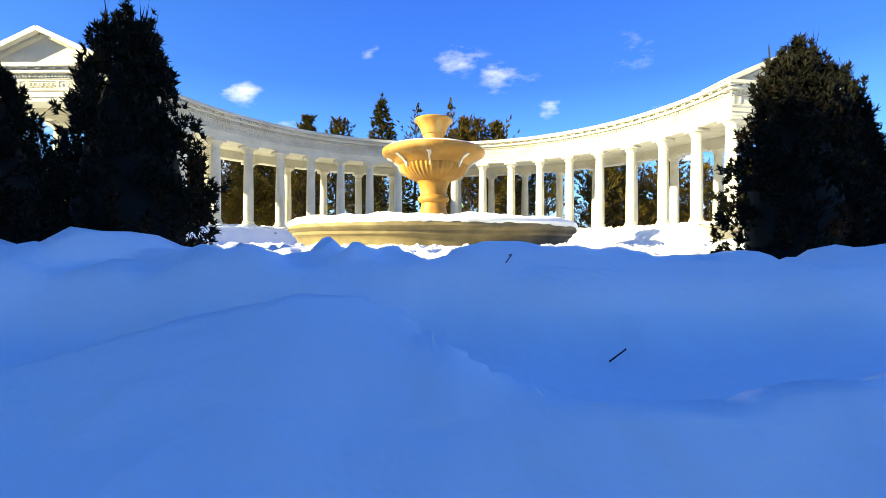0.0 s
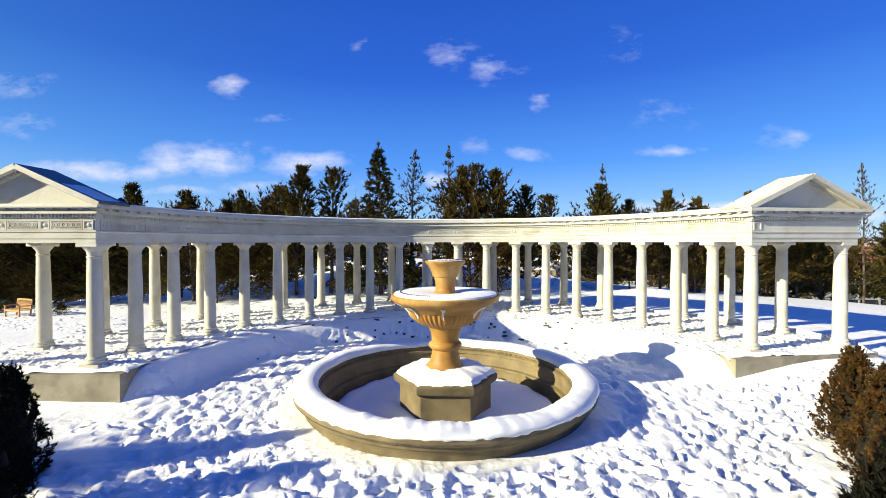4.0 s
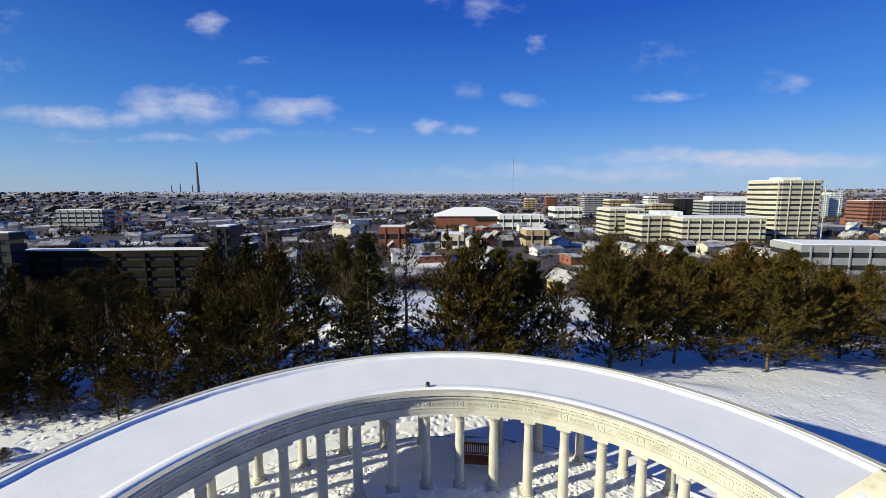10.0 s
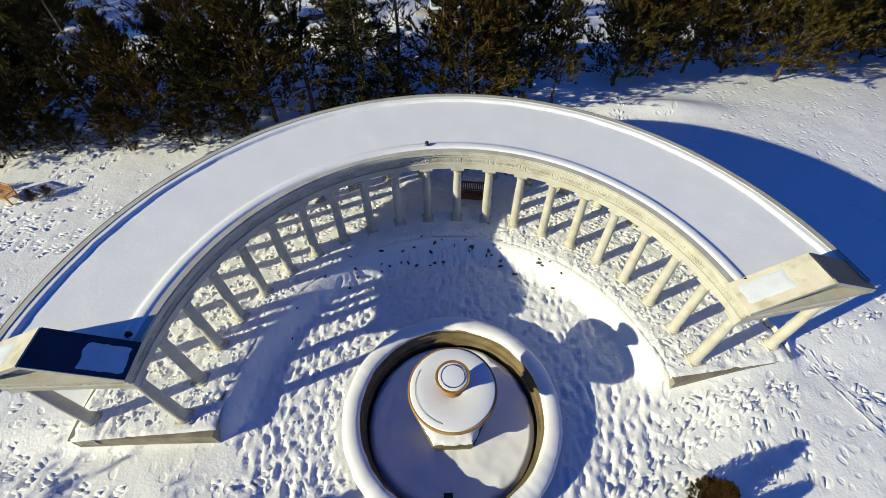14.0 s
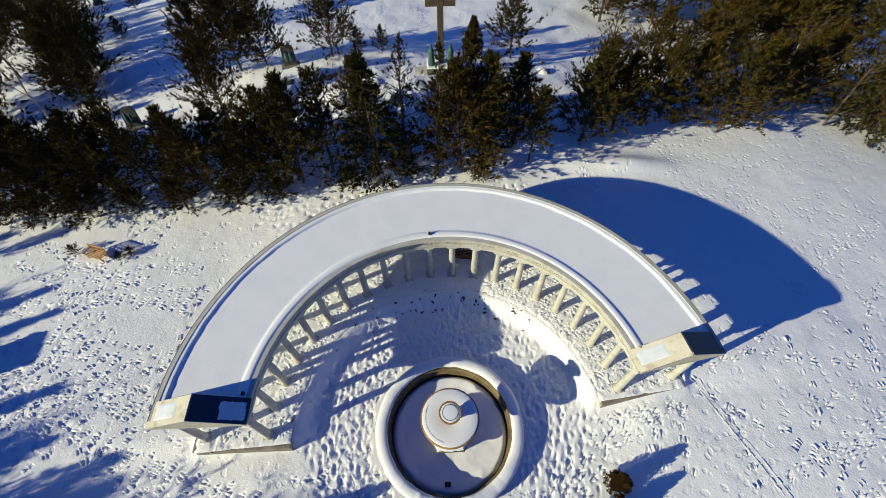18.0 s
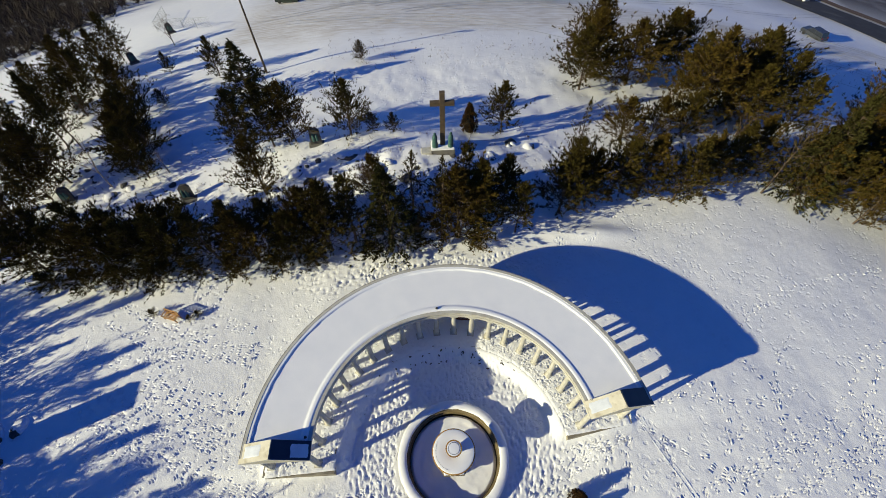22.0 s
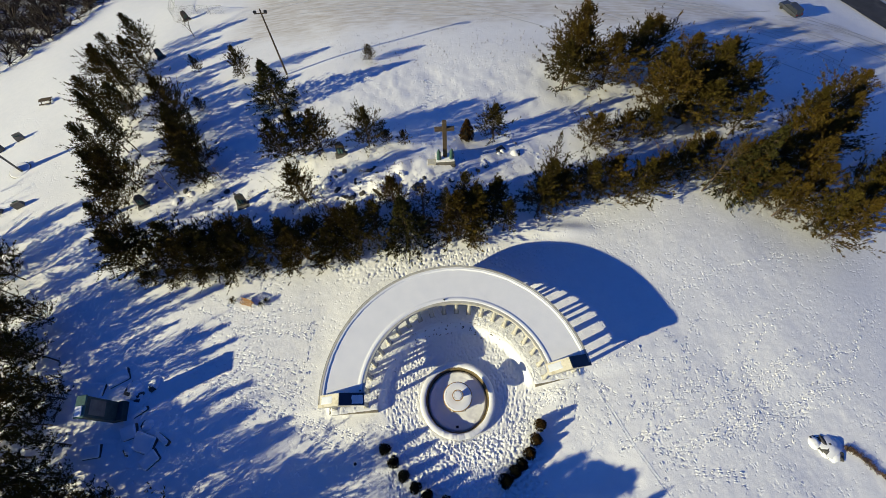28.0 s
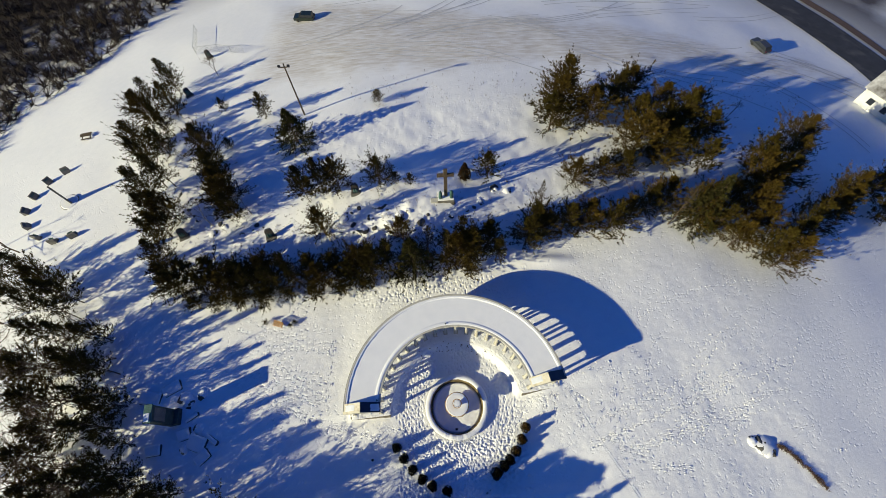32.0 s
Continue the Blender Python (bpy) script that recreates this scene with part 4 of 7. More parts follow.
ZR = Z0 + 0.93
roof = thing("roof", Matrix(), "flat curved roof of the colonnade with a raised outer edge", "roof", kind="structure")
part("roof_slab", sweep(Shape(), [(R_IN + 0.244, ZR - 0.128), (R_OUT - 0.244, ZR - 0.128), (R_OUT - 0.244, ZR - 0.02), (R_IN + 0.244, ZR - 0.02)], -0.2), M_CONCRETE, roof)
part("outer_kerb", sweep(Shape(), [(R_OUT + 0.25, ZR + 0.003), (R_OUT + 0.44, ZR + 0.003), (R_OUT + 0.44, ZR + 0.12), (R_OUT + 0.25, ZR + 0.13)], 0.2), M_WHITE, roof)
part("inner_kerb", sweep(Shape(), [(R_IN - 0.43, ZR + 0.003), (R_IN - 0.24, ZR + 0.003), (R_IN - 0.24, ZR + 0.05), (R_IN - 0.43, ZR + 0.04)], 0.2), M_WHITE, roof)
part("outer_flashing", sweep(Shape(), [(R_OUT + 0.442, ZR - 0.03), (R_OUT + 0.47, ZR - 0.03), (R_OUT + 0.47, ZR + 0.125), (R_OUT + 0.442, ZR + 0.125)], 0.2), M_CONCRETE, roof)
RR = np.concatenate([np.linspace(R_IN - 0.24, R_IN + 0.3, 10), np.linspace(R_IN + 0.5, R_OUT - 0.25, 9), np.linspace(R_OUT - 0.12, R_OUT + 0.30, 11)])
RA = np.radians(np.linspace(A0 + 0.6, A1 - 0.6, 260))
SX, SY = CX + RR[None, :] * np.cos(RA[:, None]), CY + RR[None, :] * np.sin(RA[:, None])
SZ = ZR + 0.02 + 0.010 * vnoise(SX, SY, 0.9, 2)
SZ = SZ + (0.07 * step(R_IN + 0.22, R_IN + 0.02, RR) * step(R_IN - 0.26, R_IN - 0.14, RR))[None, :] + 0.085 * step(R_OUT - 0.01, R_OUT + 0.07, RR + 0.03 * vnoise(SX, SY, 0.5, 2))
SZ[:, 0] = ZR + 0.02
q = (np.arange(259)[:, None] * 30 + np.arange(29)[None, :]).ravel()
roof_snow = new("roof_snow", blank(np.c_[SX.ravel(), SY.ravel(), SZ.ravel()], np.c_[q, q + 1, q + 31, q + 30], "roof_snow", M_SNOW))
tagged(roof_snow, "smooth unbroken snow lying on the curved roof", "snow", kind="stuff")

HALF, RISE = 1.97, 0.90
# gable slope colours carry the sun's light and shade: one dark, one pale
M_ROOF_SHADED = material("shaded_roofing", (0.040, 0.046, 0.062), (0.026, 0.030, 0.042), 0.35, scale=1.5, fine=30, bump=0.03, spec=0.5)
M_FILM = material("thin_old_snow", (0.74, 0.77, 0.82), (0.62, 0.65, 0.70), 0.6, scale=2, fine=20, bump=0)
M_ROOF_SUNLIT = material("sunlit_weathered_paint", (0.74, 0.69, 0.56), (0.60, 0.55, 0.42), 0.7, scale=1.6, fine=30, bump=0.15, stain=(0.46, 0.40, 0.28), stain_scale=2.2)


def snow_sheet(m, x0, x1, y0, y1, thick, seed, mat):
    """A thin ragged sheet of snow lying on a slope."""
    nx_, ny_ = 26, 12
    us, vs_ = np.linspace(-1, 1, nx_), np.linspace(-1, 1, ny_)
    pts, fs = [], []
    for v in vs_:
        for u in us:
            w = float(vnoise(u * 2.1 + seed, v * 1.3 + seed, 0.5, 2))
            e = max(abs(u), abs(v))
            x = (x0 + x1) / 2 + (x1 - x0) / 2 * u * (1 + 0.10 * w * e)
            y = (y0 + y1) / 2 + (y1 - y0) / 2 * v * (1 + 0.10 * float(vnoise(u * 3 + seed + 7, v, 0.4, 2)) * e)
            pts.append(m @ Vector((x, y, thick * (1 - e ** 6) + 0.008 * w * (1 - e) - 0.004)))
    for j in range(ny_ - 1):
        fs += [(j * nx_ + i, j * nx_ + i + 1, j * nx_ + nx_ + i + 1, j * nx_ + nx_ + i) for i in range(nx_ - 1)]
    return blank(np.array([tuple(p) for p in pts]), fs, "slope_snow", mat)


def pediment(ang, sg):
    """Gabled end of the colonnade. Local x runs outwards, y to the front."""
    base = Matrix.Translation(polar((R_IN + R_OUT) / 2, ang, ZR + 0.003)) @ pose(0, 0, 0, 0, 0, ang)
    p = thing("pediment", base, "white gabled pediment over the end of the colonnade", "pediment", "pediments")
    f = sg
    part("tympanum", Shape().prism([(-HALF + 0.25, 0), (HALF - 0.25, 0), (0, RISE - 0.13)], f * 0.12, f * 0.20), M_WHITE, p)
    part("gable_block", Shape().prism([(-HALF + 0.22, 0.0), (HALF - 0.22, 0.0), (0, RISE - 0.11)], f * -0.52, f * 0.118), M_WHITE, p)
    ln, th = math.hypot(HALF, RISE), math.atan2(RISE, HALF)
    for s in (-1, 1):
        up = Matrix.Translation((s * HALF / 2, 0, RISE / 2)) @ pose(0, 0, 0, 0, math.degrees(th) * s, 0)
        # the slope towards the sun takes the lit colour, the other the shaded
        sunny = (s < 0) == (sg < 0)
        part("roof_slope", Shape().prism([(-ln / 2, 0.0), (ln / 2, 0.0), (ln / 2 + 0.008 * s, 0.05), (-ln / 2 + 0.008 * s, 0.05)], f * -0.56, f * 0.46, up), M_ROOF_SUNLIT if sunny else M_ROOF_SHADED, p,
             "painted slope coloured pale as the sunlit side" if sunny else "roofing slope coloured dark as the shaded side")
        part("raking_cornice", Shape().prism([(-ln / 2, -0.075), (ln / 2 - 0.02, -0.075), (ln / 2 - 0.02, 0.046), (-ln / 2, 0.046)], f * 0.335, f * 0.478, up)
             .prism([(-ln / 2 + 0.04, -0.13), (ln / 2 - 0.16, -0.13), (ln / 2 - 0.1, -0.076), (-ln / 2, -0.076)], f * 0.2, f * 0.30, up), M_WHITE, p)
        d = Shape()
        for k in range(24):
            d.box(0.042, 0.05, 0.05, up @ pose(-0.90 + k * 0.074 - (0.03 if s > 0 else -0.03), f * 0.325, -0.10))
        part("dentil_course", d, M_WHITE, p)["kind"] = "stuff"
        lift = Matrix.Translation((0, 0, 0.052))
        if sunny:
            part("slope_snow", snow_sheet(up @ lift, *((-0.4, 0.75) if sg > 0 else (-0.95, 0.3)), *sorted((f * -0.40, f * 0.22)), 0.02, 3.0 + sg, M_FILM), None, p, "thin snow on the gable slope")
        elif sg > 0:
            part("slope_snow", snow_sheet(up @ lift, -0.98, 0.05, *sorted((f * -0.40, f * 0.36)), 0.008, 9.0, M_FILM), None, p, "thin snow on the gable slope")
    return p


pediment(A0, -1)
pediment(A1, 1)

# inscription plaque on the end wall of the platform
tq = Matrix.Translation(polar(0, 0)) @ pose(0, 0, 0, 0, 0, A1)
plaque = thing("plaque", tq @ pose(11.6, 0.645, 0.22), "pale inscribed plaque fixed to the platform wall", "plaque")
part("plate", Shape().box(0.62, 0.03, 0.30, None, 0.006), M_PLAQUE, plaque)
for k in range(5):
    part("text_bar", Shape().box(0.46 - 0.05 * (k % 2), 0.004, 0.022, pose(0, 0.018, 0.1 - 0.048 * k)), M_INK, plaque)


def spotlight(r, deg):
    s = thing("spotlight", Matrix.Translation(polar(r, deg, ZR + 0.042)) @ pose(0, 0, 0, 0, 0, deg + 90), "small black floodlight on the roof edge", "spotlight", "roof floodlights")
    part("foot", Shape().box(0.12, 0.10, 0.03, pose(0, 0, 0.015), 0.005), M_BLACK, s)
    part("bracket", Shape().box(0.015, 0.05, 0.12, pose(0.075, 0, 0.085)).box(0.015, 0.05, 0.12, pose(-0.075, 0, 0.085)).box(0.16, 0.05, 0.012, pose(0, 0, 0.034)), M_BLACK, s)
    h = part("housing", Shape().lathe([(0.03, -0.10), (0.055, -0.06), (0.068, 0.03), (0.072, 0.06)], 16, pose(0, 0.0, 0.13, 70, 0, 0)), M_BLACK, s, smooth=True)
    part("lens", Shape().lathe([(0.062, 0.0605), (0.055, 0.066), (0.01, 0.069)], 16, pose(0, 0.0, 0.13, 70, 0, 0)), M_LENS, h)
    part("cable", Shape().tube((0.05, 0.05, 0.02), (0.35, 0.12, -0.0), 0.008, 0.008, 5), M_BLACK, s)


for r, d in ((8.57, 13.2), (8.6, 94.3), (8.53, 175.0)):
    spotlight(r, d)

# ---- fountain ----
FX = Matrix.Translation((CX, CY, 0))
pool = thing("fountain_pool", FX, "round concrete fountain pool with a snow-covered rim", "fountain")
part("lining", Shape().lathe([(2.95, -1.05), (2.95, -0.42), (2.88, -0.40), (2.88, -0.33), (2.98, -0.31), (2.99, -0.02), (2.95, 0.0), (2.95, 0.06), (3.0, 0.08), (3.0, 0.16)], 96, cap=False),
     M_POOL_IN, pool, "dark damp inner wall", smooth=True)
part("wall", Shape().lathe([(3.0, 0.16), (3.02, 0.20), (3.46, 0.22), (3.55, 0.19),
                            (3.57, 0.12), (3.53, 0.06), (3.47, 0.035), (3.46, -0.03), (3.40, -0.06), (3.36, -0.12), (3.33, -0.26), (3.33, -1.05)], 96, cap=False),
     M_POOL, pool, smooth=True)
part("floor", Shape().lathe([(2.97, -1.0), (0.01, -0.98)], 48, cap=False), M_POOL_IN, pool)
teethp = Shape()
for i in range(420):
    a = 360 * i / 420
    teethp.box(0.016, 0.022, 0.05, pose(0, 0, 0, 0, 0, a) @ pose(2.995, 0, 0.115))
    teethp.box(0.016, 0.022, 0.055, pose(0, 0, 0, 0, 0, a) @ pose(3.555, 0, 0.115))
part("reeded_course", teethp, M_POOL, pool)["kind"] = "stuff"
na = 320
vs, fs = [], []
prof = [(3.03, 0.19), (3.01, 0.25), (3.05, 0.32), (3.12, 0.365), (3.3, 0.375), (3.46, 0.35), (3.56, 0.29), (3.59, 0.22), (3.55, 0.18)]
for i in range(na):
    a = 2 * math.pi * i / na
    for k, (r, z) in enumerate(prof):
        x, y = math.cos(a), math.sin(a)
        w = float(vnoise(x * 3.3 + 20, y * 3.3, 0.5, 2))
        front = max(0, -y - 0.55) / 0.45
        lump = float(vnoise(x * 3.3 + 40, y * 3.3 + 9, 0.22, 2)) * front + 0.5 * float(vnoise(x * r * 3, y * r * 3, 0.16, 2)) * front
        ragged = float(vnoise(x * 3.5 + 60, y * 3.5 + 2, 0.13, 2))
        rr = r + (0.03 * w if k in (0, 1, 7, 8) else 0)
        vs.append((rr * x, rr * y, z + ((0.03 * w + 0.05 * lump) if 1 < k < 7 else 0.012 * w + (0.035 * ragged if k in (7, 8) else 0))))
kp = len(prof)
for i in range(na):
    for k in range(kp - 1):
        i2 = (i + 1) % na
        fs.append((i * kp + k, i2 * kp + k, i2 * kp + k + 1, i * kp + k + 1))
rim_snow = new("rim_snow", blank(np.array(vs) + (CX, CY, 0), fs, "rim_snow", M_SNOW))
tagged(rim_snow, "rounded snow on the pool's rim", "snow", kind="stuff")
GR, GA = np.linspace(0.05, 2.84, 36), np.linspace(0, 2 * np.pi, 121)[:-1]
SX, SY = CX + GR[None, :] * np.cos(GA[:, None]), CY + GR[None, :] * np.sin(GA[:, None])
SZ = -0.56 + 0.06 * vnoise(SX, SY, 0.8, 3) + 0.05 * step(2.2, 2.6, GR)[None, :] * (SX < 1.5) - 0.25 * step(2.68, 2.84, GR[None, :] + 0.08 * vnoise(SX, SY, 0.6, 2))
q = (np.arange(120)[:, None] * 36 + np.arange(35)[None, :])
q2 = (((np.arange(120) + 1) % 120)[:, None] * 36 + np.arange(35)[None, :])
pool_snow = new("pool_snow", blank(np.c_[SX.ravel(), SY.ravel(), SZ.ravel()], np.c_[q.ravel(), q.ravel() + 1, q2.ravel() + 1, q2.ravel()], "pool_snow", M_SNOW))
tagged(pool_snow, "snow lying in the empty pool", "snow", kind="stuff")

fount = thing("fountain", FX, "two-tiered ochre stone fountain, snow in its bowls", "fountain")
hexm = pose(0, 0, 0, 0, 0, 0)
part("plinth", Shape().lathe([(1.12, -1.0), (1.12, 0.0), (1.18, 0.03), (1.26, 0.08), (1.28, 0.18), (1.28, 0.24), (1.22, 0.28)], 6, hexm), M_POOL, fount, "hexagonal concrete plinth")
heap = Shape().lathe([(1.235, 0.27), (1.20, 0.33), (1.14, 0.375), (1.02, 0.40), (0.85, 0.41), (0.65, 0.43), (0.5, 0.46), (0.3, 0.48)], 72)
for i, (x, y, z) in enumerate(heap.v):       # a lumpy hexagonal cap of snow
    a = math.atan2(y, x)
    k = math.cos(math.pi / 6) / math.cos((a + 2 * math.pi) % (math.pi / 3) - math.pi / 6)
    w = float(vnoise(x * 2 + 30, y * 2, 0.35, 2))
    heap.v[i] = (x * (k + 0.03 * w), y * (k + 0.03 * w), z + 0.035 * w + (0.06 * max(0, x) if z > 0.4 else 0))
part("plinth_snow", heap, M_SNOW, fount, "lumpy snow on the plinth", smooth=True)
part("pedestal", Shape().lathe([(0.50, 0.36), (0.50, 0.42), (0.47, 0.46), (0.41, 0.52), (0.36, 0.62), (0.325, 0.78), (0.315, 0.86), (0.36, 0.885), (0.40, 0.93),
                                (0.41, 0.97), (0.39, 1.02), (0.355, 1.045), (0.335, 1.07), (0.335, 1.12), (0.35, 1.22), (0.385, 1.34), (0.43, 1.42)], 32), M_OCHRE, fount, smooth=True)
part("lower_bowl", Shape().lathe([(0.43, 1.42), (0.50, 1.45), (0.66, 1.52), (0.78, 1.62), (0.85, 1.73), (0.88, 1.82)], 352, cap=False, flute=0.018, nf=44), M_OCHRE, fount,
     "gadrooned underside of the lower bowl", smooth=True)
part("bowl_lip", Shape().lathe([(0.88, 1.815), (0.93, 1.84), (0.98, 1.90), (1.12, 1.98), (1.25, 2.04), (1.30, 2.08), (1.325, 2.13), (1.325, 2.19), (1.30, 2.215),
                                (1.26, 2.215), (1.10, 2.17), (0.3, 2.14)], 64, cap=False), M_OCHRE, fount, smooth=True)
lrnd = random.Random(4)
for k in range(8):           # pale lime drips from the lip down over the flutes
    s, m = Shape(), pose(0, 0, 0, 0, 0, 45 * k - 90 + lrnd.uniform(-5, 5))
    line = [(1.19, 2.012), (1.08, 1.952), (0.99, 1.897), (0.90, 1.80), (0.87, 1.72), (0.80, 1.62), (0.70, 1.53)][:lrnd.choice((5, 6, 7))]
    wide = [0.05 * lrnd.uniform(0.5, 1.3) * (1 - 0.11 * i) for i in range(len(line))]
    wide[-1] = 0.008
    sway = [lrnd.uniform(-0.015, 0.015) for _ in line]
    for i in range(len(line) - 1):
        (r0, z0), (r1, z1) = line[i], line[i + 1]
        s.add([(r + o, y, z - o) for r, z, w, c in ((r0, z0, wide[i], sway[i]), (r1, z1, wide[i + 1], sway[i + 1])) for o in (0.020, -0.03) for y in (c - w, c + w)],
              [(0, 1, 5, 4), (2, 6, 7, 3), (0, 4, 6, 2), (1, 3, 7, 5)], m)
    part("lime_streak", s, M_LIME, fount, "white lime streak")
bowl_snow = Shape().lathe([(1.27, 2.20), (1.24, 2.25), (1.15, 2.275), (0.9, 2.28), (0.5, 2.27), (0.30, 2.22)], 48, cap=False)
part("bowl_snow", bowl_snow, M_SNOW, fount, "snow filling the lower bowl", smooth=True)
part("stem", Shape().lathe([(0.30, 2.14), (0.30, 2.24), (0.25, 2.29), (0.235, 2.36), (0.245, 2.5), (0.27, 2.60), (0.275, 2.64)], 32), M_OCHRE, fount, smooth=True)
part("upper_bowl", Shape().lathe([(0.255, 2.62), (0.30, 2.635), (0.315, 2.66), (0.34, 2.76), (0.40, 2.88), (0.46, 2.95), (0.49, 2.975), (0.50, 3.01), (0.485, 3.03),
                                  (0.44, 3.03), (0.40, 2.98)], 40), M_OCHRE, fount, smooth=True)
part("top_snow", Shape().lathe([(0.43, 3.0), (0.41, 3.035), (0.3, 3.05), (0.02, 3.055)], 32), M_SNOW, fount, "snow in the top bowl", smooth=True)
beads = Shape()
for i in range(64):
    a = 2 * math.pi * i / 64
    beads.box(0.02, 0.02, 0.02, pose(0.335 * math.cos(a), 0.335 * math.sin(a), 3.05, 0, 0, math.degrees(a)))
for i in range(40):
    a = radians(150 + i * 2.6)
    beads.box(0.018, 0.018, 0.02, pose(1.10 * math.cos(a), 1.10 * math.sin(a), 2.283, 0, 0, math.degrees(a)))
part("jet_ring", beads, M_BLACK, fount, "dotted ring of water jets")["kind"] = "stuff"
box = thing("pump_box", Matrix.Translation((-0.2, -2.46, -0.6)), "small dark red metal box in the pool's snow", "box")
part("body", Shape().box(0.26, 0.2, 0.2, pose(0, 0, 0.1), 0.015), material("dark_red_metal", (0.10, 0.025, 0.02), rough=0.5), box)
part("lid", Shape().box(0.28, 0.22, 0.03, pose(0, 0, 0.215), 0.008), M_BLACK, box)

# dark earth kicked up at the foot of the columns
srnd = random.Random(8)
scuff = Shape()
for k in range(46):
    a, q = radians(srnd.gauss(92, 24)), srnd.uniform(6.5, 7.45)
    x, y = CX + q * math.cos(a), CY + q * math.sin(a)
    i, j = int(np.searchsorted(GX, x)), int(np.searchsorted(GY, y))
    r = srnd.uniform(0.03, 0.085)
    scuff.lathe([(r, -0.05), (r * 0.8, 0.012), (r * 0.2, 0.02)], 7, Matrix.Translation((x, y, float(PZ[j, i]))) @ pose(0, 0, 0, 0, 0, srnd.uniform(0, 360)) @ Matrix.Diagonal((1.6, 0.7, 1, 1)))
tagged(part("scuffed_earth", scuff, M_ROCK), "small dark clods of earth kicked up in the snow", "earth", kind="stuff")

# ---- trees ----


def blades(centres, ways, n, length, width, spread, rng):
    """Tufts of thin pointed blades: n per centre, fanning round its way."""
    C, D = np.repeat(centres, n, 0), np.repeat(ways, n, 0)
    k = len(C)
    D = D + rng.normal(0, spread, (k, 3))
    D /= np.linalg.norm(D, axis=1)[:, None] + 1e-9
    side = np.cross(D, rng.normal(0, 1, (k, 3)))
    side /= np.linalg.norm(side, axis=1)[:, None] + 1e-9
    ln = length * rng.uniform(0.6, 1.25, k)[:, None]
    w = width * rng.uniform(0.7, 1.2, k)[:, None]
    foot = C - D * ln * 0.08
    vs = np.stack([foot - side * w, foot + side * w, C + D * ln], 1).reshape(-1, 3)
    return vs, np.arange(len(vs)).reshape(-1, 3)


def limb_mesh(name, segs, mat, n=5):
    s = Shape()
    for p, q, a, b in segs:
        s.tube(p, q, a, b, n)
    me = bpy.data.meshes.new(name)
    me.from_pydata(s.v, [], s.f)
    me.shade_smooth()
    me.materials.append(mat)
    return me


def pine_meshes(seed, h, r, low=0.12, mat=M_PINE, shape="round", tufts=1.0, lean=0.0, blade=0.31, least=4, wide=0.038):
    """Trunk with limbs and a crown of needle plumes, h metres high and r wide from the trunk."""
    rng = np.random.default_rng(seed)
    segs, cen, way = [], [], []
    top = np.array((lean * h, rng.normal(0, 0.02) * h, h))
    n = 7
    pts = [top * (i / n) ** np.array((1.3, 1.3, 1)) + np.append(rng.normal(0, 0.03, 2), 0) * (0 < i < n) for i in range(n + 1)]
    for i in range(n):
        segs.append((pts[i], pts[i + 1], 0.014 * h * (1 - i / n) + 0.012, 0.014 * h * (1 - (i + 1) / n) + 0.012))
    z = low * h
    gap = (0.34 if shape != "spruce" else 0.26) * (1.0 if least > 2 else 1.5)

    def plume(p, q, cnt, girth):
        """Needle tufts along the outer part of a limb."""
        fr = rng.uniform(0.0, 1.0, cnt) ** 0.8
        d = (q - p) / (np.linalg.norm(q - p) + 1e-9)
        cc = p + (q - p) * fr[:, None] + rng.normal(0, 1, (cnt, 3)) * girth * (1.1 - 0.7 * fr[:, None]) * (1, 1, 0.7)
        ww = d + rng.normal(0, 0.35, (cnt, 3)) + (0, 0, 0.5 if shape != "spruce" else 0.05)
        cen.append(cc), way.append(ww / np.linalg.norm(ww, axis=1)[:, None])

    while z < h * 0.97:
        f = (z / h - low) / (1 - low)
        if shape == "round":
            prof = (1 - f) ** 0.85 * (0.78 + 0.28 * min(1, f / 0.2)) * (1.05 - 0.14 * math.sin(11 * f + seed))
        elif shape == "spruce":
            prof = (1 - f) * 1.05
        else:
            prof = (1 - f) ** 0.6 * (0.75 + 0.25 * math.sin(7 * f + seed))
        base = np.array([np.interp(z, [p[2] for p in pts], [p[k] for p in pts]) for k in range(3)])
        m = int(rng.integers(5, 8))
        a0 = rng.uniform(0, 6.3)
        for k in range(m):
            a = a0 + 2 * math.pi * k / m + rng.normal(0, 0.3)
            ln = max(0.3 if shape != "spruce" else 0.12, r * prof * (rng.uniform(0.5, 1.25) if shape != "spruce" else rng.uniform(0.8, 1.12)) * (1.0 - 0.15 * f))
            rise = (rng.uniform(0.1, 0.55) + 0.9 * f) if shape != "spruce" else rng.uniform(-0.35, 0.05) + 0.5 * f
            d = np.array((math.cos(a), math.sin(a), rise))
            d /= np.linalg.norm(d)
            tip = base + d * ln
            tip[2] += 0.10 * ln * ln * (0.6 if shape != "spruce" else 0.2)
            if ln > 0.5:
                segs.append((base, tip, 0.012 + 0.007 * ln, 0.006))
            plume(base + (tip - base) * 0.25, tip, max(least, int((4.5 + 3.6 * ln) * tufts)), 0.06 + 0.05 * ln)
            for side in range(int(1.1 * ln + 0.8)):
                p = base + (tip - base) * rng.uniform(0.4, 0.9)
                q = p + (d + rng.normal(0, 0.55, 3) + (0, 0, 0.25)) * ln * rng.uniform(0.22, 0.42)
                plume(p, q, max(least - 1, int((2.0 + 1.5 * ln) * tufts)), 0.06)
        z += gap * rng.uniform(0.8, 1.25) * (0.75 + 0.5 * (1 - f))
    plume(top - (0, 0, 0.09 * h), top, 14, 0.05 if shape != "spruce" else 0.02)
    cen, way = np.concatenate(cen), np.concatenate(way)
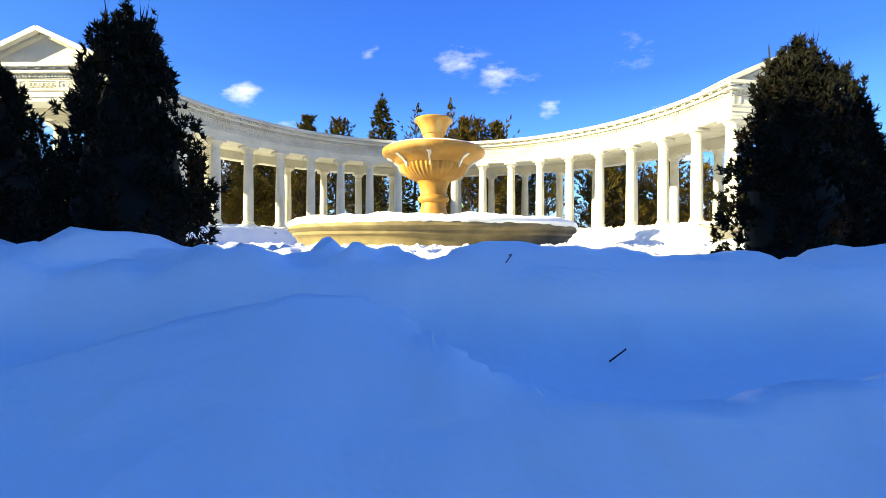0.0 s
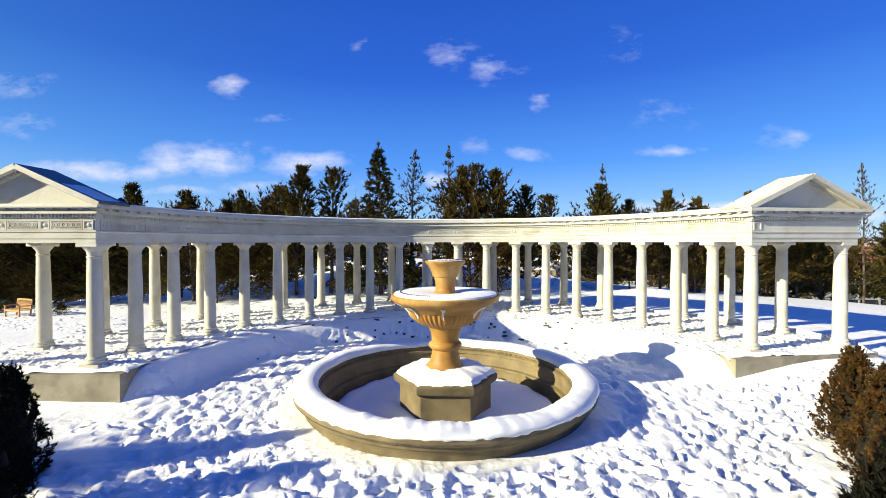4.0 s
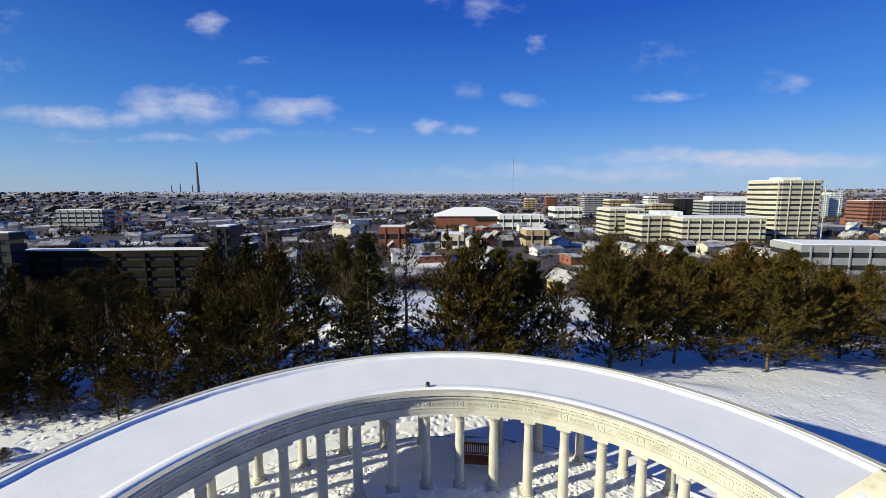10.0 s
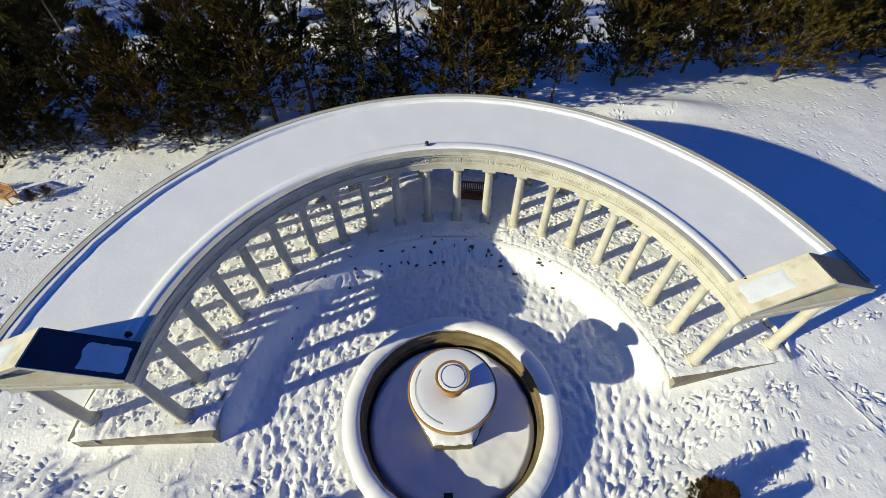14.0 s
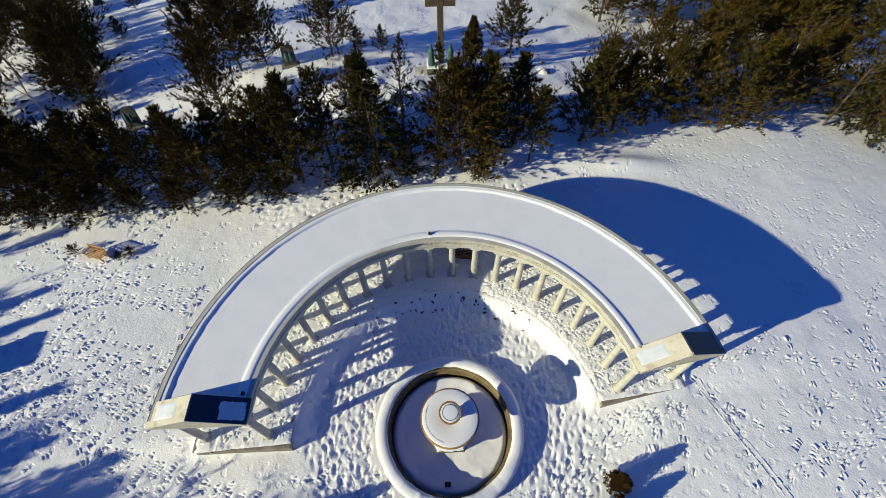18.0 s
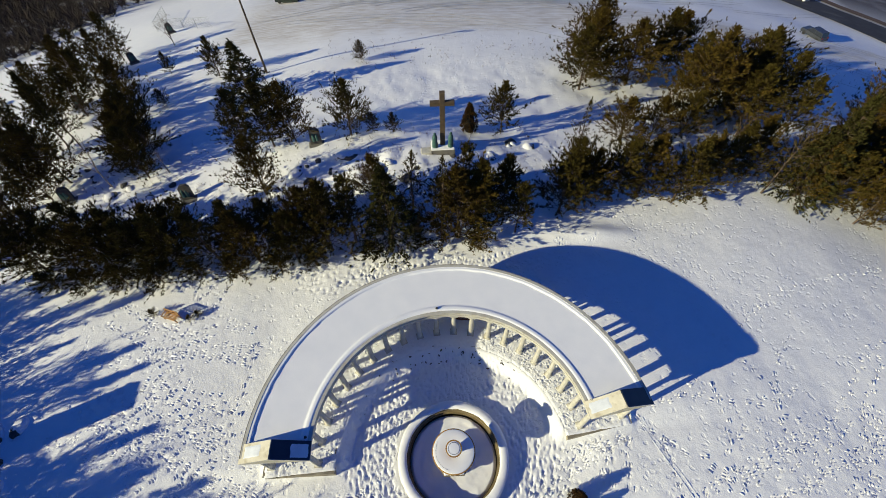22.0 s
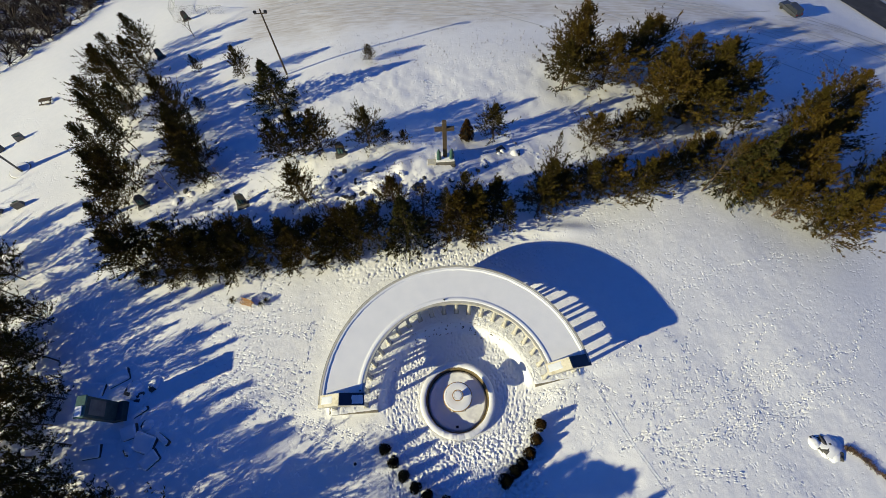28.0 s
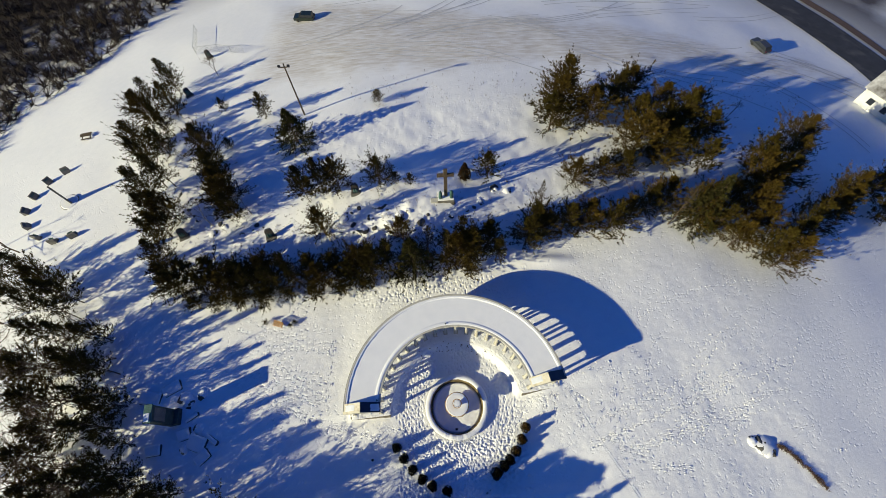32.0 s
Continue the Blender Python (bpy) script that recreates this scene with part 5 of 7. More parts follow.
    vs, fs = blades(cen, way, 5, blade, wide, 0.36, rng)
    return limb_mesh("trunk", segs, M_BARK, 4), blank(vs, fs, "crown", mat, smooth=False)


def bare_meshes(seed, h, mat=M_TWIG, spread=0.5, depth=4):
    """A leafless tree: forking limbs down to thin twigs."""
    rng = np.random.default_rng(seed)
    trunk, twigs = [], []

    def grow(p, d, ln, rad, lev):
        q = p + d * ln
        (trunk if lev < 2 else twigs).append((p, q, rad, rad * 0.68))
        if lev == depth:
            return
        for k in range(int(rng.integers(2, 4)) + (lev > 1)):
            nd = d + rng.normal(0, spread, 3) + (0, 0, 0.16)
            nd /= np.linalg.norm(nd)
            f = rng.uniform(0.45, 1.0)
            grow(p + d * ln * f, nd, ln * rng.uniform(0.55, 0.85), rad * 0.55, lev + 1)

    grow(np.zeros(3), np.array((0.0, 0.05, 1.0)), h * 0.36, 0.011 * h + 0.02, 0)
    return limb_mesh("trunk", trunk, mat, 5), limb_mesh("twigs", twigs, M_TWIG, 3)


KINDS = {
    "pine": [pine_meshes(s, 8.0, r, low, M_PINE, tufts=1.05) for s, r, low in ((1, 3.3, 0.09), (2, 3.7, 0.05), (3, 3.0, 0.13))],
    "olive": [pine_meshes(s, 8.0, r, low, M_PINE_OLIVE, tufts=1.05) for s, r, low in ((4, 3.9, 0.06), (5, 3.6, 0.04), (6, 3.7, 0.10))],
    "scots": [pine_meshes(s, 8.0, 2.6, 0.26, M_PINE, "open", 0.75, 0.03) for s in (7, 8)],
    "sparse": [pine_meshes(s, 8.0, 2.5, 0.14, M_PINE, "open", 0.42, 0.0, blade=0.20, least=2, wide=0.03) for s in (17, 18)],
    "spruce": [pine_meshes(s, 8.0, 2.5, 0.07, M_SPRUCE, "spruce", 1.3, blade=0.24) for s in (9, 10)],
    "bare": [bare_meshes(s, 8.0, depth=5) for s in (11, 12, 13)],
    "birch": [bare_meshes(s, 8.0, M_BIRCH, 0.35) for s in (14, 15)],
}
LABELS = {"pine": "dense dark green pine standing in the snow", "olive": "bushy olive-brown pine standing in the snow",
          "scots": "open-crowned pine with a bare lower trunk in the snow", "sparse": "thin conifer with sparse upturned twigs in the snow", "spruce": "dark conical spruce standing in the snow",
          "bare": "leafless brown deciduous tree in the snow", "birch": "slender leafless pale-barked birch in the snow"}
trnd = random.Random(5)


def tree(kind, x, y, h, wide=1.0, z=None):
    trunk, crown = KINDS[kind][trnd.randrange(len(KINDS[kind]))]
    s = h / 8.0
    at = Matrix.Translation((x, y, (ground_at(x, y) if z is None else z) - 0.06)) @ pose(0, 0, 0, trnd.uniform(-2, 2), trnd.uniform(-2, 2), trnd.uniform(0, 360))
    name = {"spruce": "spruce_tree", "bare": "bare_tree", "birch": "birch_tree"}.get(kind, "pine_tree")
    t = thing(name, at @ Matrix.Diagonal((s * wide, s * wide, s, 1)), LABELS[kind], "tree", "trees on the hill")
    part("trunk", trunk, None, t)
    part("crown", crown, None, t)["kind"] = "stuff"
    return t


def grove(kinds, spots, lo, hi, wide=1.0):
    for i, (x, y) in enumerate(spots):
        tree(kinds[i % len(kinds)], x, y, trnd.uniform(lo, hi), wide * trnd.uniform(0.85, 1.12))


ROW_BACK = [(-34.7, 17.0), (-31.2, 16.5), (-28.1, 16.1), (-24.8, 16.1), (-21.9, 16.1), (-18.7, 16.1), (-15.5, 16.1), (-12.3, 16.1), (-9.4, 16.8), (-7.4, 17.5), (1.6, 17.6),
            (3.4, 18.6), (5.6, 19.6), (6.6, 17.9), (-10.8, 17.8), (-14, 17.8), (-17.2, 17.6), (-20.3, 17.6), (-23.3, 17.8), (-26.5, 17.6), (-29.6, 18), (-33, 18.4), (-36, 18.2)]
ROW_RIGHT = [(10.8, 19.9), (13.4, 21), (16, 21.8), (18.8, 22.1), (22.1, 21.2), (24.7, 22.9), (28.1, 24.2), (31.2, 25.6), (12.2, 21.8)]
CLUMP_RIGHT = [(34.8, 21.9), (37.4, 21.1), (39.2, 18.6), (42.4, 20.3), (42.9, 16.9), (39.9, 24.8), (48.2, 31.2), (50.6, 29.2), (44.3, 15.4), (43.5, 23.9), (51, 21.4),
               (56.2, 23.5), (58.2, 37.9), (39.2, 31.9), (46.2, 27.3), (36.7, 24.8), (47.2, 18.8), (60.8, 26.7), (66.3, 28.1), (66, 23.7), (58.4, 24.5), (55.9, 34),
               (48.6, 32.5), (70.2, 26.3)]
CLUMP_FAR = [(21.6, 48.5), (18.2, 41.3), (24.5, 42.6), (28.8, 45.6), (32.6, 48.8), (31.8, 41.4), (36.5, 44.4), (34.8, 37.5), (40, 41.7), (41.9, 37.8), (30.4, 35.9),
             (35, 33.9), (20, 44.5), (38, 39.5)]
LEFT = [(-49.2, 62.7), (-51.8, 58.2), (-46.8, 55), (-52.6, 55.2), (-45.3, 48.5), (-49.5, 45.4), (-46.1, 40.7), (-41.5, 36.1), (-39, 29.2), (-41.7, 29.7), (-40.6, 25.7),
        (-37.9, 21.7), (-44.5, 34.5), (-47.2, 50), (-50.4, 53), (-44.6, 43.5), (-43, 36.2), (-39.8, 26.8)]
LEFT_INNER = [(-34.8, 37.7), (-32.2, 32.8), (-29.8, 28.3), (-36.9, 41.8), (-33.5, 35.2), (-31, 30.6)]
FAR_LEFT = [(-59.1, 23.1), (-54.4, 20.2), (-56.9, 17.6), (-49.9, 15), (-52.5, 13), (-43.8, 11.3), (-46.1, 8.7), (-41.5, 6.8), (-42.9, 4.3), (-39.4, 2.8), (-40, 0.4),
            (-37.3, -1.6), (-37.6, -4), (-35.1, -5.8), (-31.2, -6.9), (-47.5, 12), (-44, 7.2), (-62.5, 21), (-50.5, 17.5)]
for i, (x, y) in enumerate(ROW_BACK):
    tree(("pine", "scots", "olive", "pine")[i % 4], x, y, trnd.uniform(7.9, 8.3) if -10 < x < -5 or 1 < x < 5 else trnd.uniform(6.0, 7.2), trnd.uniform(0.95, 1.15))
grove(("pine", "olive"), ROW_RIGHT, 6.4, 7.6, 1.0)
for x, y, h in ((-13.5, 15.0, 2.6), (-17.0, 14.8, 3.0), (-20.2, 14.9, 2.4), (-23.4, 14.6, 3.2), (-26.6, 14.8, 2.8), (-29.8, 14.6, 3.0), (-32.8, 15.0, 2.6), (-10.6, 15.4, 2.2), (-6.0, 16.2, 2.0), (3.0, 16.6, 1.8)):
    tree("pine", x, y, h, 1.5)
grove(("olive", "pine", "olive"), CLUMP_RIGHT, 6.4, 8.4, 0.95)
grove(("olive", "pine"), CLUMP_FAR, 7.4, 9.4, 1.22)
grove(("pine", "scots", "olive"), LEFT, 6.6, 8.2, 0.92)
grove(("pine", "olive"), LEFT_INNER, 6.4, 7.8, 1.0)
grove(("pine", "olive", "pine", "scots"), FAR_LEFT, 6.8, 9.0, 0.75)
for k, x, y, h, w in (("spruce", -4.1, 17.2, 9.6, 0.95), ("bare", -3.1, 17.9, 9.0, 0.7), ("sparse", 0.1, 18.0, 9.4, 1.0), ("scots", 2.2, 19.4, 8.6, 0.7), ("sparse", -2.3, 18.9, 9.2, 1.0), ("sparse", 12.6, 24.0, 9.4, 0.8),
                      ("sparse", 31.6, 22.3, 10.5, 0.7), ("spruce", 34.6, 22.0, 11.6, 0.8), ("birch", 27.5, 24.8, 9.0, 0.8),
                      ("pine", 7.0, 31.3, 6.2, 1.0), ("pine", -8.6, 30.6, 6.6, 0.85), ("pine", -16.8, 30.6, 7.8, 0.9), ("pine", -19.4, 30.2, 7.6, 0.85),
                      ("olive", -14.5, 30.8, 7.0, 0.85), ("olive", -16.2, 23.4, 7.2, 0.7), ("spruce", -22.3, 42.2, 7.6, 1.4), ("pine", -29.0, 50.3, 5.6, 0.9),
                      ("olive", 19.6, 30.2, 5.6, 1.2), ("olive", 23.2, 30.7, 5.4, 1.1), ("pine", 26.9, 31.3, 5.8, 1.0), ("olive", -5.5, 21.5, 5.5, 0.9),
                      ("pine", -4.2, 30.2, 2.4, 1.1), ("olive", -6.4, 30.9, 2.4, 1.0), ("pine", -37.2, 53.4, 3.4, 0.9), ("olive", -9.5, 50.7, 3.0, 0.8),
                      ("pine", -33.9, 43.2, 2.6, 0.9), ("birch", -33.5, 27.5, 7.5, 0.7), ("birch", -27.6, 28.5, 6.5, 0.7), ("bare", -7.0, 33.2, 4.2, 0.8),
                      ("bare", -42, 66, 5.5, 1.0), ("bare", 52, 46, 5.0, 1.0), ("bare", -28.4, 20.6, 3.0, 1.2)):
    tree(k, x, y, h, w)
# the wood to the south-west whose shade lies over the forecourt
WOOD_NEAR = [(-10, -14.6), (-13, -16.4), (-7.2, -14.4), (-16, -17), (-11.5, -18.4), (-14.5, -20.5), (-18.5, -14.6), (-8.5, -17.2), (-4.5, -15.0), (-2, -17)]
grove(("scots", "bare", "scots", "bare", "spruce"), WOOD_NEAR, 8.0, 10.0, 0.9)
grove(("pine", "scots", "bare"), [(-7.4, -15.4), (-5.9, -14.8), (-9.6, -17.6), (-6.1, -14.6), (-5.4, -16.2), (-4.0, -16.6), (-9.4, -16.4), (-8.0, -18.6)], 8.0, 9.5, 1.0)
grove(("bare",), [(-10.7, -15.2), (-12.6, -14.6), (-11.8, -15.4), (-13.5, -15.2), (-9.2, -14.6), (-15.0, -14.8), (-16.6, -15.6), (-12.2, -16.8), (-8.4, -14.6)], 8.5, 10.5, 1.0)
grove(("bare",), [(-15.5, -14.6), (-17.2, -14.9), (-19.0, -15.2), (-18.0, -16.2), (-20.5, -14.8), (-14.0, -14.7)], 10.5, 12.5, 1.05)
for x, y, h in ((-11.5, -14.4, 8.5), (-14, -14.6, 9.0), (-9.3, -13.9, 8.8)):
    tree("scots", x, y, h, 1.0)
WOOD = [(-17, -15), (-20, -18), (-23, -14), (-26, -19), (-14, -20), (-29, -12), (-18, -22), (-11, -17), (-24, -23), (-32, -17), (-8, -22), (-21, -11.5),
        (-26, -12.5), (-24, -10.5), (-30, -10.5)]
grove(("bare", "pine", "bare", "birch"), WOOD, 7.5, 10.5, 1.0)
for x, y, h in ((-34, -9.8, 8.5), (-37.5, -10.5, 9.8), (-41, -11.5, 11), (-36, -15.5, 11), (-33, -14, 9), (-40, -8, 10), (-44, -7, 10), (-46, -12, 11), (-43, -15, 11), (-30.5, -12, 7.5)):
    tree("sparse" if h > 10.5 else "scots" if 9.5 < h < 10.5 else "bare", x, y, h, 1.0)
for x, y, h in ((-41, -4.5, 7.5), (-38.5, -6.5, 7), (-44.5, -5.5, 8), (-46, 0.5, 8), (-49.0, 4.3, 7.8), (-51.2, 8.4, 8.2), (-54.2, 7.6, 7.4), (-47.6, -2.2, 7.6)):
    tree("olive" if h > 7.5 else "scots", x, y, h, 0.95)
WOOD_WEST = [(-39, -8), (-43, -11), (-36, -11), (-46, -5), (-48, 2), (-40, -14), (-50, -9), (-47, 7), (-52, 5), (-33, -8.5), (-45, -15), (-30, -9),
             (-56.7, 10.9), (-52.4, 6.9), (-53.4, 3.7), (-48.4, 0.8), (-50.5, -1.4), (-45.3, -3.5), (-49.1, -4.9), (-42.4, -5.9), (-63.0, 16.0), (-60.0, 11.5),
             (-57.0, 5.5), (-43.6, 3.2), (-41.2, -2.4), (-45.2, 7.8), (-38.0, -4.6), (-47.4, 9.4), (-68.0, 22.0), (-55.0, -4.0), (-66.0, 28.0), (-70.0, 30.0)]
grove(("bare", "birch", "bare"), WOOD_WEST, 7.5, 10.5, 1.0)


def cedar_meshes(seed, mat):
    """A bushy conical cedar, 1.75 m high and 1.15 m wide: ragged upright plumes of sprays over a near-black core that
    stands for the shade inside.
    """
    rng = np.random.default_rng(seed)
    n = 430
    z = rng.uniform(0.0, 1, n) ** 0.85
    a = rng.uniform(0, 2 * math.pi, n)
    lump = 1 + 0.13 * np.sin(3 * a + seed + 5 * z) + rng.normal(0, 0.09, n)
    girth = np.interp(z, [0, 0.12, 0.3, 0.5, 0.72, 0.88, 0.96, 1.0], [0.80, 1.0, 1.0, 0.84, 0.56, 0.34, 0.20, 0.05])
    rad = 0.46 * girth * lump
    base = np.c_[np.cos(a) * rad * 0.9, np.sin(a) * rad * 0.9, z * 1.55]
    axis_way = np.c_[np.cos(a) * (0.6 - 0.4 * z), np.sin(a) * (0.6 - 0.4 * z), 0.55 + 0.7 * z] + rng.normal(0, 0.2, (n, 3))
    axis_way /= np.linalg.norm(axis_way, axis=1)[:, None]
    m = 11
    f = rng.uniform(0, 1, (n, m))
    ln = rng.uniform(0.09, 0.21, n)
    cen = base[:, None, :] + axis_way[:, None, :] * (f * ln[:, None])[:, :, None] + rng.normal(0, 1, (n, m, 3)) * 0.032 * (1.15 - f)[:, :, None]
    way = np.repeat(axis_way[:, None, :], m, 1) + rng.normal(0, 0.3, (n, m, 3))
    way /= np.linalg.norm(way, axis=2)[:, :, None]
    vs, fs = blades(cen.reshape(-1, 3), way.reshape(-1, 3), 8, 0.050, 0.0085, 0.65, rng)
    wisps = rng.uniform(0, 6.3, 12)        # bare leader shoots on top
    tips = np.c_[0.14 * np.cos(wisps), 0.14 * np.sin(wisps), rng.uniform(1.45, 1.62, 12)]
    v2, f2 = blades(tips, np.tile((0, 0, 1.0), (12, 1)), 2, 0.17, 0.006, 0.3, rng)
    vs, fs = np.r_[vs, v2], np.r_[fs, f2 + len(vs)]
    # added hull that blocks light between the sprays, coloured as inner shade
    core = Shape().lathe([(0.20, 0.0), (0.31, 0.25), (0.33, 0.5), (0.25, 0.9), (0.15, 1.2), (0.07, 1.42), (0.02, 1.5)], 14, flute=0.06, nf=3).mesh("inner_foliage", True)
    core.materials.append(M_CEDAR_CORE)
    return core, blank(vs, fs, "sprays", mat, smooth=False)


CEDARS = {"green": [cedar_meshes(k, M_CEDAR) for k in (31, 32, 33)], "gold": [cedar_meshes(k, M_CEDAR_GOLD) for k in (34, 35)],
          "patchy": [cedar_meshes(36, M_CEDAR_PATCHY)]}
CEDAR_LABELS = {"green": "dark green bushy cedar shrub in the snow", "gold": "rust-tinged winter-browned cedar shrub in the snow",
                "patchy": "dark cedar shrub with rust-brown patches in the snow"}


def cedar(x, y, hue, k, wide=1.0, tall=1.0):
    core, sprays = CEDARS[hue][k % len(CEDARS[hue])]
    c = thing("cedar_shrub", Matrix.Translation((x, y, ground_at(x, y) - 0.05)) @ pose(0, 0, 0, 0, 0, 77 * k) @ Matrix.Diagonal((wide, wide, tall, 1)),
              CEDAR_LABELS[hue], "shrub", "cedars round the forecourt")
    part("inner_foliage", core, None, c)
    part("sprays", sprays, None, c)


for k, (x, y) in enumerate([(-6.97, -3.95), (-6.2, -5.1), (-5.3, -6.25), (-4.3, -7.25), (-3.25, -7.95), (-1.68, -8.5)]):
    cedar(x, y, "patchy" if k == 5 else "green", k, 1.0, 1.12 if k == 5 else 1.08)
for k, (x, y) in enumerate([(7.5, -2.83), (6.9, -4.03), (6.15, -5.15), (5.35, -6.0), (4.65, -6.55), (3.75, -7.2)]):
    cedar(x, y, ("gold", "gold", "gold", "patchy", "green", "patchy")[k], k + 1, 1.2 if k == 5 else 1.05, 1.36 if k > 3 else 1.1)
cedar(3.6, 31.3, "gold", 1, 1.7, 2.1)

# ---- benches and things round the colonnade ----


def bench(at, mat, label):
    """Slatted garden bench, 1.25 m wide, facing local -y."""
    b = thing("garden_bench", at, label, "bench", "garden benches")
    for x in (-0.58, 0.58):
        part("front_leg", Shape().box(0.06, 0.06, 0.62, pose(x, -0.24, 0.31), 0.006), mat, b)
        part("back_leg", Shape().box(0.06, 0.06, 0.92, pose(x, 0.24, 0.46, -6, 0, 0), 0.006), mat, b)
        part("arm", Shape().box(0.08, 0.58, 0.04, pose(x, -0.02, 0.63), 0.008), mat, b)
    part("seat_rail", Shape().box(1.16, 0.05, 0.08, pose(0, -0.24, 0.38), 0.006), mat, b)
    slat = Shape().box(1.16, 0.085, 0.025, None, 0.005).mesh("seat_slat")
    for k in range(5):
        part("seat_slat", slat, mat, b, at=pose(0, -0.22 + 0.105 * k, 0.43))
    part("top_rail", Shape().box(1.2, 0.05, 0.09, pose(0, 0.29, 0.90), 0.01), mat, b)
    part("lower_rail", Shape().box(1.12, 0.04, 0.06, pose(0, 0.25, 0.50), 0.006), mat, b)
    slat = Shape().box(0.045, 0.02, 0.36, None, 0.004).mesh("back_slat")
    for k in range(13):
        part("back_slat", slat, mat, b, at=pose(-0.51 + 0.085 * k, 0.272, 0.69, -6, 0, 0))
    return b


bench(Matrix.Translation(polar(9.75, 82.0, DECK + 0.02)) @ pose(0, 0, 0, 0, 0, -8), M_WOOD_RED, "red-brown slatted wooden bench on the platform")
seat_at = (-21.6, 11.2)
bench(Matrix.Translation((*seat_at, ground_at(*seat_at) - 0.08)) @ pose(0, 0, 0, 0, 0, -20), M_WOOD, "light wooden garden bench standing in the snow")
for x, y, h in ((-20.1, 11.0, 0.8), (-23.2, 11.6, 1.0), (-19.6, 11.4, 0.7)):
    tree("pine", x, y, h, 1.3)

stone = thing("garden_light", Matrix.Translation((-9.7, -5.0, ground_at(-9.7, -5.0) - 0.05)), "small dark garden light half buried in snow", "garden light")
part("post", Shape().lathe([(0.06, 0), (0.06, 0.28)], 10), M_BLACK, stone)
part("cap", Shape().lathe([(0.14, 0.28), (0.13, 0.33), (0.05, 0.37)], 14), M_BLACK, stone)
for x, y, s in ((2.55, -9.0, 0.11), (2.9, -8.75, 0.06)):
    st = thing("stone", Matrix.Translation((x, y, ground_at(x, y) + 0.02)), "small flat grey stone poking out of the snow", "stone", "stones in the forecourt")
    part("body", Shape().lathe([(s * 0.8, -0.05), (s, 0.0), (s * 0.85, 0.03), (s * 0.3, 0.05)], 9, pose(0, 0, 0, 6, 4, 20) @ Matrix.Diagonal((1.3, 0.8, 1, 1))), M_STONE, st)


def twig(x, y, ang, ln):
    z = float(PZ[int(np.searchsorted(GY, y)), int(np.searchsorted(GX, x))])
    t = thing("twig", Matrix.Translation((x, y, z + 0.012)) @ pose(0, 0, 0, 0, -18, ang), "thin broken twig stuck in the snow", "twig", "twigs")
    part("stem", Shape().tube((0, 0, 0), (ln, 0, 0.01), 0.0025, 0.002, 5).tube((ln, 0, 0.01), (ln + 0.012, 0.014, 0.004), 0.003, 0.002, 5), M_TWIG, t)


twig(0.945, -10.33, 20, 0.055)
twig(0.72, -10.0, 60, 0.05)

# ---- the hill with the cross ----
px0, py0 = -2.2, 18.5
pz0 = ground_at(px0, py0)
pedestal = thing("stone_pedestal", Matrix.Translation((px0, py0, pz0 - 0.1)), "brown stone pedestal among rocks behind the colonnade", "pedestal")
part("block", Shape().box(0.85, 0.7, 1.5, pose(0, 0, 0.85), 0.03), M_PEDESTAL, pedestal)
part("foot", Shape().box(1.1, 0.95, 0.22, pose(0, 0, 0.11), 0.03), M_STONE, pedestal)
tagged(part("statue", Shape().lathe([(0.22, 0), (0.2, 0.25), (0.24, 0.4), (0.10, 0.5), (0.13, 0.62), (0.10, 0.75), (0.01, 0.84)], 14, Matrix.Diagonal((1, 0.75, 1, 1))), M_VERDIGRIS, None,
            smooth=True, at=Matrix.Translation((px0, py0, pz0 + 1.5))), "green bronze bust on the brown stone pedestal", "statue")
cx0, cy0 = 0.65, 27.2
cz = ground_at(cx0, cy0)
altar = thing("stone_altar", Matrix.Translation((cx0, cy0, cz - 0.15)), "snow-topped stone base under the wooden cross", "altar")
part("base", Shape().box(2.3, 1.5, 0.75, pose(0, 0, 0.3), 0.04), M_STONE, altar)
part("front_block", Shape().box(1.0, 0.8, 0.55, pose(-1.6, -0.4, 0.25), 0.03), M_PLAQUE, altar)
part("snow_cap", Shape().box(2.25, 1.45, 0.12, pose(0, 0, 0.72), 0.05), M_SNOW, altar)
cross = thing("wooden_cross", Matrix.Translation((cx0, cy0 + 0.15, cz + 0.5)), "tall weathered wooden cross on a stone base", "cross")
part("upright", Shape().box(0.46, 0.40, 5.9, pose(0, 0, 2.95), 0.02), M_WOOD_GREY, cross)
for ax in (-0.665, 0.665):
    part("crossbeam", Shape().box(0.86, 0.38, 0.42, pose(ax, 0, 4.75), 0.02), M_WOOD_GREY, cross)
for dx in (-0.75, 0.75):
    s = part("statue", Shape().lathe([(0.26, 0), (0.27, 0.3), (0.23, 0.8), (0.25, 1.15), (0.20, 1.35), (0.09, 1.43), (0.12, 1.55), (0.11, 1.68), (0.02, 1.74)], 14,
                                     Matrix.Diagonal((1, 0.8, 1, 1))), M_VERDIGRIS, None, smooth=True, at=Matrix.Translation((cx0 + dx, cy0 - 0.3, cz + 0.62)))
    tagged(s, "green bronze standing statue beside the cross", "statue", "statues at the cross")


